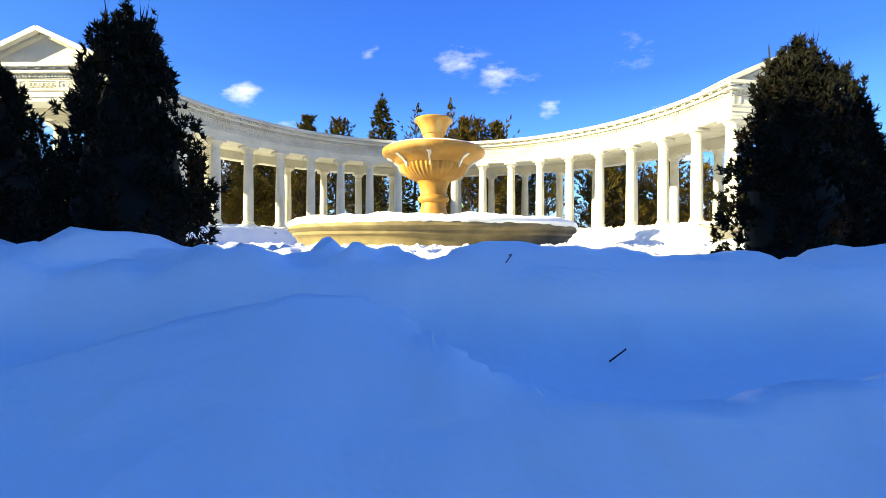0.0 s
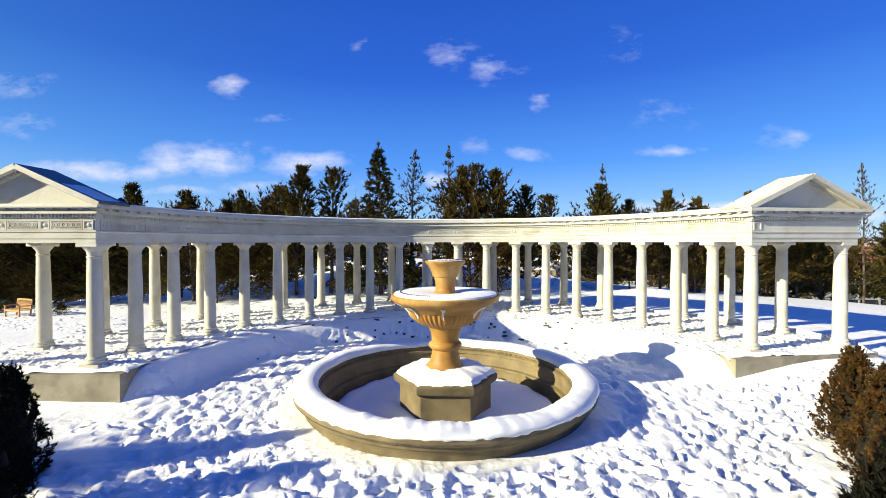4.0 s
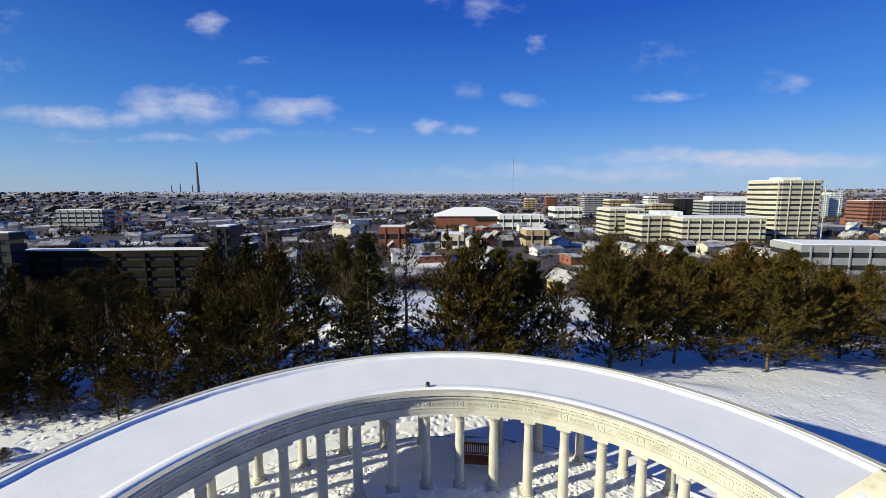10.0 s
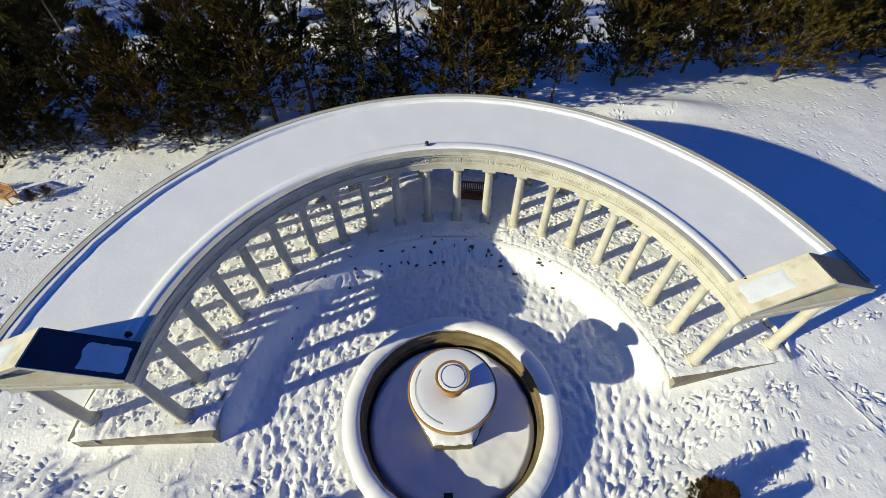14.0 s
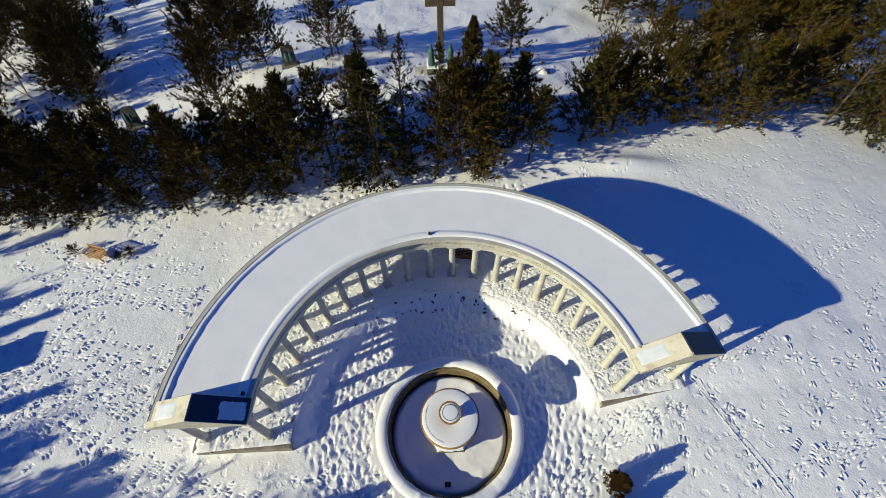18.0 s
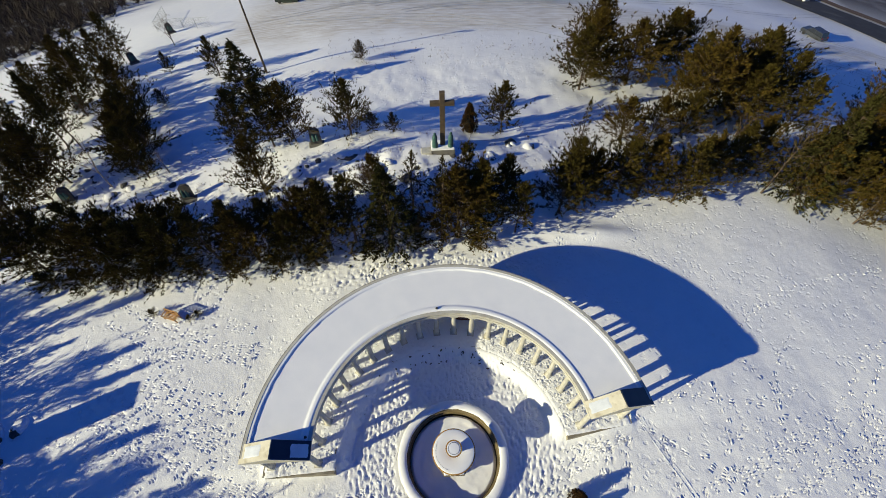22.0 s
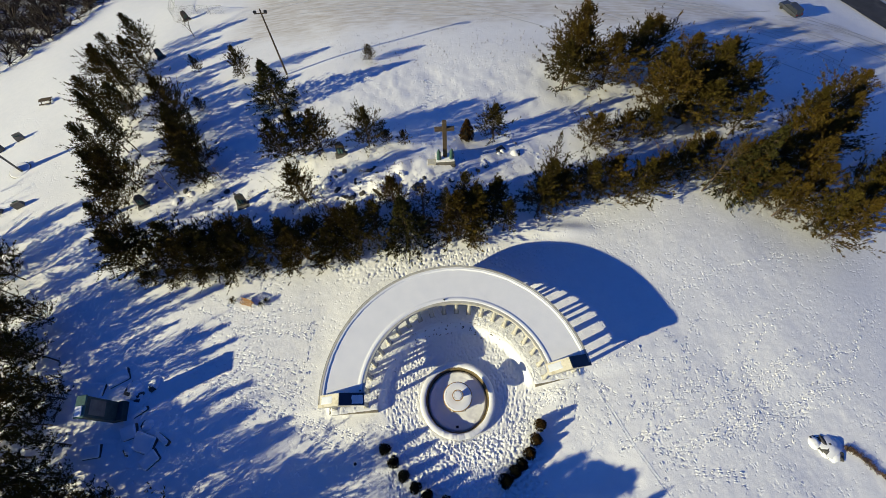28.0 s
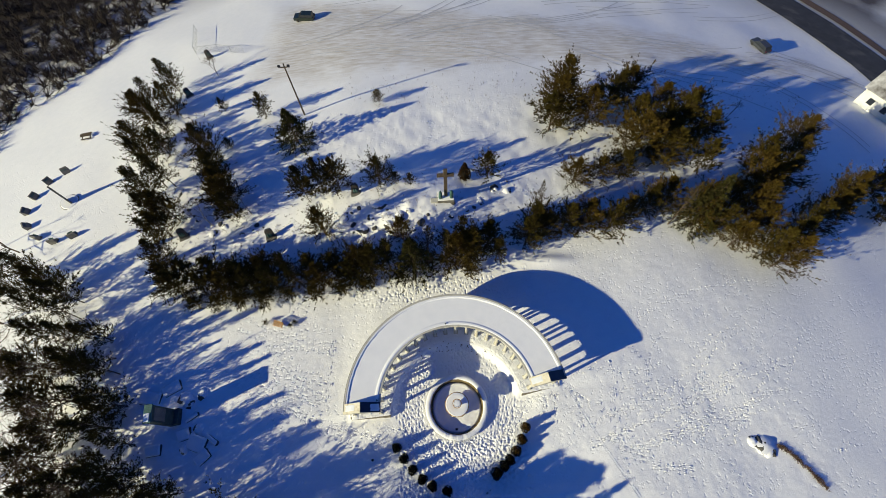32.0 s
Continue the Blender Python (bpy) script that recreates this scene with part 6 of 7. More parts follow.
def rock(x, y, s, seed, snow=True):
    r = random.Random(seed)
    prof = [(0.8, -0.4), (1.0, 0.0), (0.9, 0.35), (0.55, 0.6), (0.1, 0.68)]
    m = Matrix.Translation((x, y, ground_at(x, y) - 0.15 * s)) @ pose(0, 0, 0, r.uniform(-12, 12), r.uniform(-12, 12), r.uniform(0, 360)) @ Matrix.Diagonal((s * r.uniform(0.9, 1.5), s, s * 0.8, 1))
    t = thing("rock", m, "dark rock outcrop, partly under snow", "rock", "rocks on the hill")
    sh = Shape().lathe(prof, 9)
    sh.v = [(a * r.uniform(0.6, 1.3), b * r.uniform(0.6, 1.3), c + r.uniform(-0.14, 0.14)) for a, b, c in sh.v]
    part("body", sh, M_ROCK, t)
    if snow:
        sn = Shape().lathe([(1.12, 0.02), (1.05, 0.36), (0.6, 0.72), (0.1, 0.82)], 11)
        sn.v = [(a * r.uniform(0.85, 1.05) - 0.24, b * r.uniform(0.85, 1.05) + 0.16, c + r.uniform(-0.05, 0.05)) for a, b, c in sn.v]
        part("snow_cap", sn, M_SNOW, t, smooth=True)


ROCKS = [(-11.5, 26.8), (-9.6, 25.0), (-13.4, 25.6), (-6.0, 24.6), (-3.0, 23.8), (1.2, 24.6), (-8.4, 26.6), (-10.8, 23.4), (7.8, 29.4), (-15.8, 23.9), (3.4, 25.4),
         (5.4, 26.6), (-12.4, 24.2), (-7.4, 23.6), (-4.6, 25.4), (9.6, 28.6), (-26.5, 26.4), (-28.6, 25.0), (-33, 26), (-36, 29), (-38, 31), (-31.5, 27), (-3.6, 18.2), (-1.0, 18.6), (19.6, 23.4), (22.2, 23.6), (24.6, 24.6)]
for i, (x, y) in enumerate(ROCKS):
    rock(x, y, rnd.uniform(0.3, 0.7), 100 + i, i % 4 != 0)
    for k in range(2):
        rock(x + rnd.gauss(0, 1.3), y + rnd.gauss(0, 0.9), rnd.uniform(0.14, 0.38), 150 + 2 * i + k, k == 0)


def station(x, y, turn, s=1.0, tall=False):
    """Wayside shrine: a sloping stone slab with a green bronze relief."""
    t = thing("wayside_shrine", Matrix.Translation((x, y, ground_at(x, y) - 0.1)) @ pose(0, 0, 0, 0, 0, turn) @ Matrix.Diagonal((s, s, s, 1)),
              "grey stone wayside shrine with green bronze relief in the snow", "shrine", "shrines on the hill")
    part("footing", Shape().box(1.7, 1.1, 0.3, pose(0, 0, 0.1), 0.03), M_STONE, t)
    part("slab", Shape().prism([(-0.62, 0.25), (0.62, 0.25), (0.55, 1.7), (0.3, 2.0), (-0.3, 2.0), (-0.55, 1.7)], -0.2, 0.2, pose(0, 0.05, 0, -16, 0, 0)), M_ROCK, t)
    part("relief", Shape().lathe([(0.16, 0), (0.2, 0.3), (0.16, 0.7), (0.08, 0.85), (0.1, 0.95), (0.03, 1.05)], 10, pose(-0.16, -0.08, 0.75)).
         lathe([(0.15, 0), (0.18, 0.3), (0.14, 0.6), (0.07, 0.75), (0.09, 0.84), (0.03, 0.92)], 10, pose(0.2, -0.1, 0.75)), M_VERDIGRIS, t, "green bronze figures in relief", smooth=True)


for x, y, a in ((-37.4, 26.0, 20), (-24.0, 24.0, 15), (-12.0, 29.4, 10), (-47.5, 46.9, 40), (-46.2, 60.3, 40), (-45.8, 73.6, 40)):
    station(x, y, a, 0.88)

# fin-shaped memorial in its ring of low stones
fin_at = (-61.0, 36.9)
fin = thing("memorial_fin", Matrix.Translation((*fin_at, ground_at(*fin_at) - 0.05)) @ pose(0, 0, 0, 0, 0, -35), "tapering grey stone fin on a round snowy base", "memorial")
part("base", Shape().lathe([(1.5, -0.3), (1.5, 0.25), (1.42, 0.32)], 32), M_STONE, fin)
part("snow_cap", Shape().lathe([(1.4, 0.322), (1.3, 0.40), (0.3, 0.44)], 32), M_SNOW, fin)
part("fin", Shape().prism([(-0.75, 0.3), (0.75, 0.3), (0.1, 4.7), (-0.1, 4.7)], -0.13, 0.13), M_STONE, fin)
STELES = [(-65.3, 44.6), (-67.9, 42.8), (-69.1, 39.7), (-69.0, 36.4), (-66.9, 33.0), (-63.5, 30.2), (-59.8, 28.8), (-56.6, 29.3)]
for x, y in STELES:
    st = thing("stone_stele", Matrix.Translation((x, y, ground_at(x, y) - 0.1)) @ pose(0, 0, 0, 0, 0, math.degrees(math.atan2(y - fin_at[1], x - fin_at[0]))),
               "low dark wedge-shaped stone stele in the snow", "stele", "steles in a ring")
    part("block", Shape().prism([(-0.4, 0), (0.4, 0), (0.42, 1.15), (0.2, 1.2), (-0.28, 0.6)], -0.55, 0.55), M_STONE, st)
    part("plate", Shape().box(0.03, 0.7, 0.4, pose(-0.05, 0, 0.92, 0, -38, 0)), M_VERDIGRIS, st)

pic = (-65.0, 53.4)
pt = thing("picnic_table", Matrix.Translation((*pic, ground_at(*pic))) @ pose(0, 0, 0, 0, 0, 10), "grey wooden picnic table standing in the snow", "table")
for k in range(4):
    part("top_plank", Shape().box(1.9, 0.17, 0.04, pose(0, -0.27 + 0.18 * k, 0.74), 0.006), M_WOOD_GREY, pt)
for y in (-0.7, 0.7):
    part("seat_plank", Shape().box(1.9, 0.26, 0.04, pose(0, y, 0.45), 0.006), M_WOOD_GREY, pt)
for x in (-0.7, 0.7):
    part("leg_frame", Shape().box(0.05, 1.6, 0.09, pose(x, 0, 0.39)).box(0.05, 0.09, 0.82, pose(x + 0.05, 0.36, 0.37, 25, 0, 0)).box(0.05, 0.09, 0.82, pose(x + 0.05, -0.36, 0.37, -25, 0, 0)), M_WOOD_GREY, pt)

pp = (-22.2, 49.4)
pole = thing("utility_pole", Matrix.Translation((*pp, ground_at(*pp) - 0.2)), "tall wooden utility pole with floodlights on its crossarm", "pole")
part("post", Shape().lathe([(0.15, 0), (0.10, 10.9)], 10), M_WOOD_GREY, pole)
part("crossarm", Shape().box(1.7, 0.12, 0.12, pose(0, -0.17, 10.4), 0.01), M_WOOD_GREY, pole)
for x in (-0.7, 0.7):
    part("floodlight", Shape().box(0.4, 0.3, 0.3, pose(x, -0.2, 10.65, 25, 0, 0), 0.04), M_BLACK, pole)

# chain-link pen beside the car park
FENCE = [(-52.6, 86.7), (-51.0, 81.3), (-49.5, 76.0), (-46.8, 75.7), (-44.2, 75.4), (-41.1, 74.0), (-38.0, 73.0)]
fence = thing("wire_fence", Matrix(), "chain-link fence with thin metal posts in the snow", "fence")
for (xa, ya), (xb, yb) in zip(FENCE, FENCE[1:]):
    za, zb = ground_at(xa, ya), ground_at(xb, yb)
    part("post", Shape().tube((xa, ya, za - 0.2), (xa, ya, za + 1.9), 0.045, 0.045, 6), M_TIN, fence)
    part("rail", Shape().tube((xa, ya, za + 1.85), (xb, yb, zb + 1.85), 0.03, 0.03, 5), M_TIN, fence)
    wires = Shape()
    for k in range(14):
        f, g = k / 14, (k + 1) / 14
        for f0, f1 in ((f, g), (g, f)):
            p0 = (xa + (xb - xa) * f0, ya + (yb - ya) * f0, za + (zb - za) * f0 + 0.1)
            p1 = (xa + (xb - xa) * f1, ya + (yb - ya) * f1, za + (zb - za) * f1 + 1.8)
            wires.tube(p0, p1, 0.008, 0.008, 3)
    part("mesh", wires, M_TIN, fence)["kind"] = "stuff"

# tall monument with its rocks, west of the colonnade
mx, my = -33.1, 1.0
mz = ground_at(mx, my)
mon = thing("stone_monument", Matrix.Translation((mx, my, mz - 0.2)) @ pose(0, 0, 0, 0, 0, 6), "tall green-grey stone monument slab with a recessed panel", "monument")
part("slab", Shape().box(0.75, 1.8, 5.1, pose(0, 0, 2.55), 0.06), M_DULLGREEN, mon)
part("panel", Shape().box(0.06, 1.35, 2.0, pose(0.40, 0, 3.7), 0.02), M_STONE, mon, "grey inscribed panel")
part("foot_slab", Shape().box(0.5, 1.8, 1.0, pose(0.66, 0, 0.6), 0.04), M_DULLGREEN, mon)
part("cornice", Shape().box(0.88, 1.95, 0.16, pose(0, 0, 5.18), 0.04), M_VERDIGRIS, mon)
part("snow_cap", Shape().box(0.6, 0.9, 0.10, pose(-0.05, -0.4, 5.30), 0.045), M_SNOW, mon)
for i, (x, y, sx, sy, turn, tip) in enumerate(((-36.5, 3.4, 2.6, 1.5, -10, 8), (-34.0, 4.4, 2.2, 1.3, 25, 10), (-31.4, -0.9, 1.5, 1.3, 15, 14), (-29.7, -2.0, 2.2, 1.7, -20, 12),
                                               (-28.8, -3.4, 1.6, 1.2, 40, 10), (-28.0, -1.7, 1.8, 0.5, -35, 18), (-30.8, 0.9, 1.6, 0.4, 30, 16), (-34.8, -2.4, 1.8, 1.2, 5, 9))):
    st = thing("stone_slab", Matrix.Translation((x, y, ground_at(x, y) + 0.02)) @ pose(0, 0, 0, tip * 0.75, -tip * 0.5, turn), "broken grey stone slab lying tilted under snow", "stone", "slabs round the monument")
    part("block", Shape().box(sx, sy, 0.36, None, 0.07), M_ROCK, st)
    part("snow_cap", Shape().box(sx * 1.02, sy * 1.0, 0.22, pose(-0.07, 0.06, 0.2), 0.10), M_SNOW, st)
for i, (x, y, s) in enumerate(((-31.6, 2.6, 0.8), (-30.2, 3.4, 0.6), (-32.4, 3.3, 0.7), (-30.0, -0.3, 0.55), (-35.4, 1.9, 0.7), (-31.2, -2.6, 0.5))):
    rock(x, y, s, 360 + i, True)
# snow-laden boulder with a strip of dry stalks
for i, (x, y, s) in enumerate(((33.8, -6.3, 0.95), (32.9, -5.9, 0.6), (34.4, -7.0, 0.65))):
    rock(x, y, s, 340 + i, True)
rng = np.random.default_rng(77)
f = rng.uniform(0, 1, 420)
lx = 35.6 + 3.8 * f + rng.normal(0, 0.12, 420)
ly = -6.5 - 4.6 * f ** 1.3 + rng.normal(0, 0.12, 420)
vs, fs = blades(np.c_[lx, ly, land(lx, ly)], np.tile((0, 0, 1.0), (420, 1)), 5, 0.40, 0.018, 0.5, rng)
tagged(new("dry_stalks", blank(vs, fs, "dry_stalks", M_TWIG, False)), "strip of brown dry stalks in the snow", "stalks", kind="stuff")
# brush and dry grass tufts scattered on the hill
n = 900
bx = np.r_[rng.uniform(-40, 10, 500), rng.uniform(-15, 70, 400)]
by = np.r_[rng.normal(25, 4, 500), rng.normal(53, 3, 400)]
vs, fs = blades(np.c_[bx, by, land(bx, by)], np.tile((0, 0, 1.0), (n, 1)), 7, 0.55, 0.010, 0.55, rng)
tagged(new("dry_brush", blank(vs, fs, "dry_brush", M_TWIG, False)), "thin leafless brush poking through the snow", "brush", kind="stuff")

# ---- cars and street below ----


def strip(name, line, w, mat, label, lift=0.12):
    vs, fs = [], []
    pts = []
    for (xa, ya), (xb, yb) in zip(line, line[1:]):
        k = max(2, int(math.hypot(xb - xa, yb - ya) / 4))
        pts += [(xa + (xb - xa) * i / k, ya + (yb - ya) * i / k) for i in range(k)]
    pts.append(line[-1])
    for i, (x, y) in enumerate(pts):
        a, b = pts[max(0, i - 1)], pts[min(len(pts) - 1, i + 1)]
        d = Vector((b[0] - a[0], b[1] - a[1])).normalized()
        for s in (-1, -0.33, 0.33, 1):
            px, py = x - d.y * w / 2 * s, y + d.x * w / 2 * s
            vs.append((px, py, ground_at(px, py) + lift))
    for i in range(len(pts) - 1):
        for j in range(3):
            fs.append((4 * i + j, 4 * i + j + 1, 4 * i + j + 5, 4 * i + j + 4))
    return tagged(new(name, blank(vs, fs, name, mat)), label, "road", kind="structure")


strip("road", [(78, 128), (83, 110), (88, 96), (93, 82), (97.5, 68), (101, 50), (104, 28), (103, 0)], 11.5, M_ASPHALT, "dark wet asphalt street with slush edges")
strip("pavement", [(87, 128), (92, 111), (97, 97), (102, 83.5), (106.5, 69), (110, 50)], 3.0, M_TWIG, "verge of dead grass beside the street", 0.14)


def car(x, y, turn, paint, label):
    c = thing("parked_car", Matrix.Translation((x, y, ground_at(x, y) + 0.02)) @ pose(0, 0, 0, 0, 0, turn), label, "car", "parked cars")
    part("body", Shape().prism([(-2.2, 0.32), (2.2, 0.32), (2.28, 0.6), (2.2, 0.88), (1.25, 0.98), (-2.15, 1.0), (-2.28, 0.7)], -0.88, 0.88), paint, c)
    part("cabin", Shape().prism([(-2.05, 0.98), (1.2, 0.98), (0.45, 1.55), (-1.75, 1.6)], -0.76, 0.76), M_GLASS, c)
    part("roof", Shape().box(2.15, 1.5, 0.06, pose(-0.66, 0, 1.60), 0.02), paint, c)
    for px in (0.83, -0.45, -1.86):
        for sy in (-1, 1):
            part("pillar", Shape().box(0.09, 0.05, 0.68, pose(px, sy * 0.765, 1.28, 0, -50 if px > 0.5 else (14 if px < -1 else 0), 0)), paint, c)
    for px in (-1.4, 1.4):
        for sy in (-1, 1):
            w = part("wheel", Shape().lathe([(0.20, -0.11), (0.31, -0.11), (0.34, -0.06), (0.34, 0.06), (0.31, 0.11), (0.20, 0.11)], 18, pose(px, sy * 0.82, 0.34, 90, 0, 0)), M_RUBBER, c)
            part("rim", Shape().lathe([(0.02, -0.10), (0.21, -0.105), (0.21, 0.105), (0.02, 0.10)], 12, pose(px, sy * 0.82, 0.34, 90, 0, 0)), M_RIM, w)
    for sy in (-0.62, 0.62):
        part("headlight", Shape().box(0.06, 0.36, 0.16, pose(2.24, sy, 0.74), 0.02), M_LAMPGLASS, c)
        part("tail_light", Shape().box(0.06, 0.24, 0.3, pose(-2.22, sy, 0.84), 0.02), M_REDLENS, c)
    return c


car(-26.9, 84.6, 172, M_PAINT_GREEN, "dark green estate car parked on snow")
car(70.3, 69.2, 107, M_PAINT_GREY, "dark grey car parked on snow")
car(88.5, 99, 108, material("white_car_paint", (0.7, 0.7, 0.7), rough=0.25, bump=0), "white car on the wet street")

# tyre tracks in the packed snow of the lot
M_PACKED = material("packed_snow", (0.66, 0.66, 0.66), (0.52, 0.52, 0.53), 0.6, scale=0.6, fine=9, bump=0.2)
tv, tf = [], []
tr = random.Random(19)
for k in range(34):
    x, y, t = tr.uniform(-30, 70), tr.uniform(58, 96), tr.uniform(-0.5, 0.5)
    bend = tr.uniform(-0.035, 0.035)
    for side in (-0.8, 0.8):
        px, py, pt_ = x, y, t
        for i in range(tr.randrange(14, 30)):
            nx_, ny_ = -math.sin(pt_), math.cos(pt_)
            for w_ in (side - 0.11, side + 0.11):
                qx, qy = px + nx_ * w_, py + ny_ * w_
                tv.append((qx, qy, ground_at(qx, qy) + 0.05))
            if i:
                n0 = len(tv)
                tf.append((n0 - 4, n0 - 3, n0 - 1, n0 - 2))
            px, py, pt_ = px + 1.2 * math.cos(pt_), py + 1.2 * math.sin(pt_), pt_ + bend
tagged(new("tyre_tracks", blank(tv, tf, "tyre_tracks", M_PACKED)), "tyre tracks pressed into the snow of the lot", "tracks", kind="stuff")

# ---- the town ----
EYE9 = Vector((-0.24, -7.6, 10.8))


def far(px, d):
    """Where something stands that lies d metres ahead at the sideways slope px."""
    return EYE9.x + d * px, EYE9.y + d


M_CREAM = material("cream_panels", (0.50, 0.47, 0.39), (0.42, 0.39, 0.32), 0.7, scale=0.15, fine=2, bump=0.05)
M_GREYB = material("grey_panels", (0.30, 0.31, 0.34), (0.22, 0.23, 0.26), 0.6, scale=0.15, fine=2, bump=0.05)
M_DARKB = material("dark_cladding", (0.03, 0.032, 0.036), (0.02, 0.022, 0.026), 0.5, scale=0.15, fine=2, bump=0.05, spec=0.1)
M_BRICK = material("red_brick", (0.24, 0.085, 0.05), (0.16, 0.06, 0.04), 0.85, scale=0.3, fine=4, bump=0.1)
M_TANB = material("tan_brick", (0.42, 0.32, 0.18), (0.32, 0.24, 0.14), 0.85, scale=0.3, fine=4, bump=0.1)
M_WHITEB = material("white_cladding", (0.74, 0.74, 0.72), (0.62, 0.62, 0.6), 0.6, scale=0.15, fine=2, bump=0.05)
M_TEAL = material("teal_panels", (0.12, 0.30, 0.32), (0.10, 0.24, 0.26), 0.5, scale=0.15, fine=2, bump=0.05)
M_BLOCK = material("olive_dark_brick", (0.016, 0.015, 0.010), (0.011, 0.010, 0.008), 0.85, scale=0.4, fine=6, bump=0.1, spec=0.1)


def office(pxl, pxr, pytop, d, depth, floors, wall, label, glass=M_GLASS, turn=0.0, corner=0.0, top=None, name="office_building"):
    """A storeyed block: dark window bands behind wall bands, one part a storey, and a snowy roof."""
    x0, y0 = far((pxl - 784) / 776 + 0.012, d)
    x1, _ = far((pxr - 784) / 776 + 0.012, d)
    w, zt = x1 - x0, EYE9.z + d * (422.7 - pytop) / 776
    cx, cy = far(((pxl + pxr) / 2 - 784) / 776 + 0.012, d + depth / 2)
    zb = ground_at(cx, cy) - 1
    h = zt - zb
    b = thing(name, Matrix.Translation((cx, cy, zb)) @ pose(0, 0, 0, 0, 0, turn), label, "building", "large buildings of the town")
    c = corner

    def ring(g, za, zc):
        ww, dd = w / 2 + g, depth / 2 + g
        if c:
            o = [(-ww + c, -dd), (ww - c, -dd), (ww, -dd + c), (ww, dd - c), (ww - c, dd), (-ww + c, dd), (-ww, dd - c), (-ww, -dd + c)]
        else:
            o = [(-ww, -dd), (ww, -dd), (ww, dd), (-ww, dd)]
        k = len(o)
        return Shape().add([(x, y, za) for x, y in o] + [(x, y, zc) for x, y in o],
                           [tuple(range(k))[::-1], tuple(range(k, 2 * k))] + [(i, (i + 1) % k, (i + 1) % k + k, i + k) for i in range(k)])

    part("window_core", ring(-0.5, 0, h - 0.5), glass, b)
    fh = h / floors
    for k in range(floors):
        part("storey_band", ring(0, k * fh + fh * 0.42, (k + 1) * fh), wall, b)
    for k in range(max(2, int(w / 9))):
        xx = -w / 2 + w * (k + 0.5) / max(2, int(w / 9))
        part("pier", Shape().box(0.7, 0.5, h - 0.6, pose(xx, -depth / 2 - 0.28, h / 2 - 0.3)), wall, b)
    part("roof_snow", ring(-0.9, h, h + 0.35), M_SNOW, b)
    if top:
        tw, td, th, tm = top
        part("plant_room", Shape().box(tw, td, th, pose(0, 0, h + 0.35 + th / 2)), tm, b)
    return b


office(1334, 1440, 404, 380, 40, 12, M_CREAM, "cream twelve-storey office tower with dark window bands", corner=9, top=(18, 14, 2.6, M_WHITEB))
office(1190, 1336, 470, 350, 36, 5, M_CREAM, "long low cream office block with window bands", turn=-3)
office(1120, 1190, 466, 372, 30, 5, M_CREAM, "low cream office wing with window bands", turn=4)
office(1066, 1128, 453, 405, 34, 7, M_CREAM, "cream office block with dark window bands")
office(1158, 1200, 459, 385, 20, 3, M_WHITEB, "pale rooftop block of an office building")
office(1240, 1328, 440, 560, 36, 8, M_GREYB, "grey slab building with rows of small windows", top=(46, 20, 5, M_WHITEB))
office(1183, 1236, 436, 610, 30, 9, M_DARKB, "dark clad flat-roofed office block")
office(1146, 1184, 446, 600, 26, 7, M_TANB, "plain tan brick office block")
office(1106, 1142, 447, 560, 26, 8, M_CREAM, "pale stepped office block")
office(1072, 1106, 438, 640, 26, 8, M_TANB, "brown flat-roofed office block")
office(1142, 1160, 433, 720, 20, 9, M_WHITEB, "white narrow tower block")
office(1440, 1461, 430, 690, 20, 13, M_WHITEB, "white apartment tower with teal strips", M_TEAL)
office(1463, 1485, 427, 700, 20, 13, M_WHITEB, "white apartment tower with teal strips", M_TEAL)
office(1520, 1600, 441, 520, 30, 7, M_BRICK, "red brick apartment block")
office(1400, 1600, 519, 210, 24, 3, M_GREYB, "long low grey building with a snowy roof", turn=-6)
office(1030, 1070, 432, 800, 26, 10, M_GREYB, "grey distant tower block")
office(928, 946, 436, 900, 16, 7, M_TANB, "tan brick block with an orange top")
office(965, 985, 433, 980, 18, 8, M_BRICK, "red brick distant block")
office(926, 968, 490, 330, 22, 2, M_TANB, "flat-roofed tan commercial building")
office(780, 820, 497, 300, 18, 2, M_CREAM, "cream two-storey flat-roofed building")
office(672, 720, 484, 330, 20, 2, M_BRICK, "dark red flat-roofed brick building")
office(880, 960, 464, 520, 24, 2, M_WHITEB, "low white commercial building")
office(975, 1024, 451, 690, 40, 2, M_WHITEB, "low hall with a wide snowy roof")
office(120, 200, 453, 560, 22, 4, M_GREYB, "long grey apartment row on the far slope")
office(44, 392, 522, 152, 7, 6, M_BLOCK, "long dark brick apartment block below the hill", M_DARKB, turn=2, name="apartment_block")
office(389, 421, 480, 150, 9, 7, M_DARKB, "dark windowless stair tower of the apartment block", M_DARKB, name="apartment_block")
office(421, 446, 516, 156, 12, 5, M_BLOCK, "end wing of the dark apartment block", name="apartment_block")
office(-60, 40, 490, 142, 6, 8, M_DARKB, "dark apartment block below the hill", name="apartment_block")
# arena with a low hipped roof
ax, ay = far((832 - 784) / 776 + 0.012, 560)
az = ground_at(ax, ay)
arena = thing("arena", Matrix.Translation((ax, ay, az)), "brick arena with a broad snow-covered hipped roof", "building", "large buildings of the town")
part("hall", Shape().box(88, 50, 16, pose(0, 0, 7)), M_BRICK, arena)
part("roof", Shape().add([(-46, -27, 15), (46, -27, 15), (46, 27, 15), (-46, 27, 15), (-20, 0, 25), (20, 0, 25)],
                         [(0, 1, 5, 4), (1, 2, 5), (2, 3, 4, 5), (3, 0, 4), (3, 2, 1, 0)]), M_SNOW, arena)
part("gable_band", Shape().box(40, 3, 5, pose(24, -25.4, 12.4)), M_DARKB, arena)
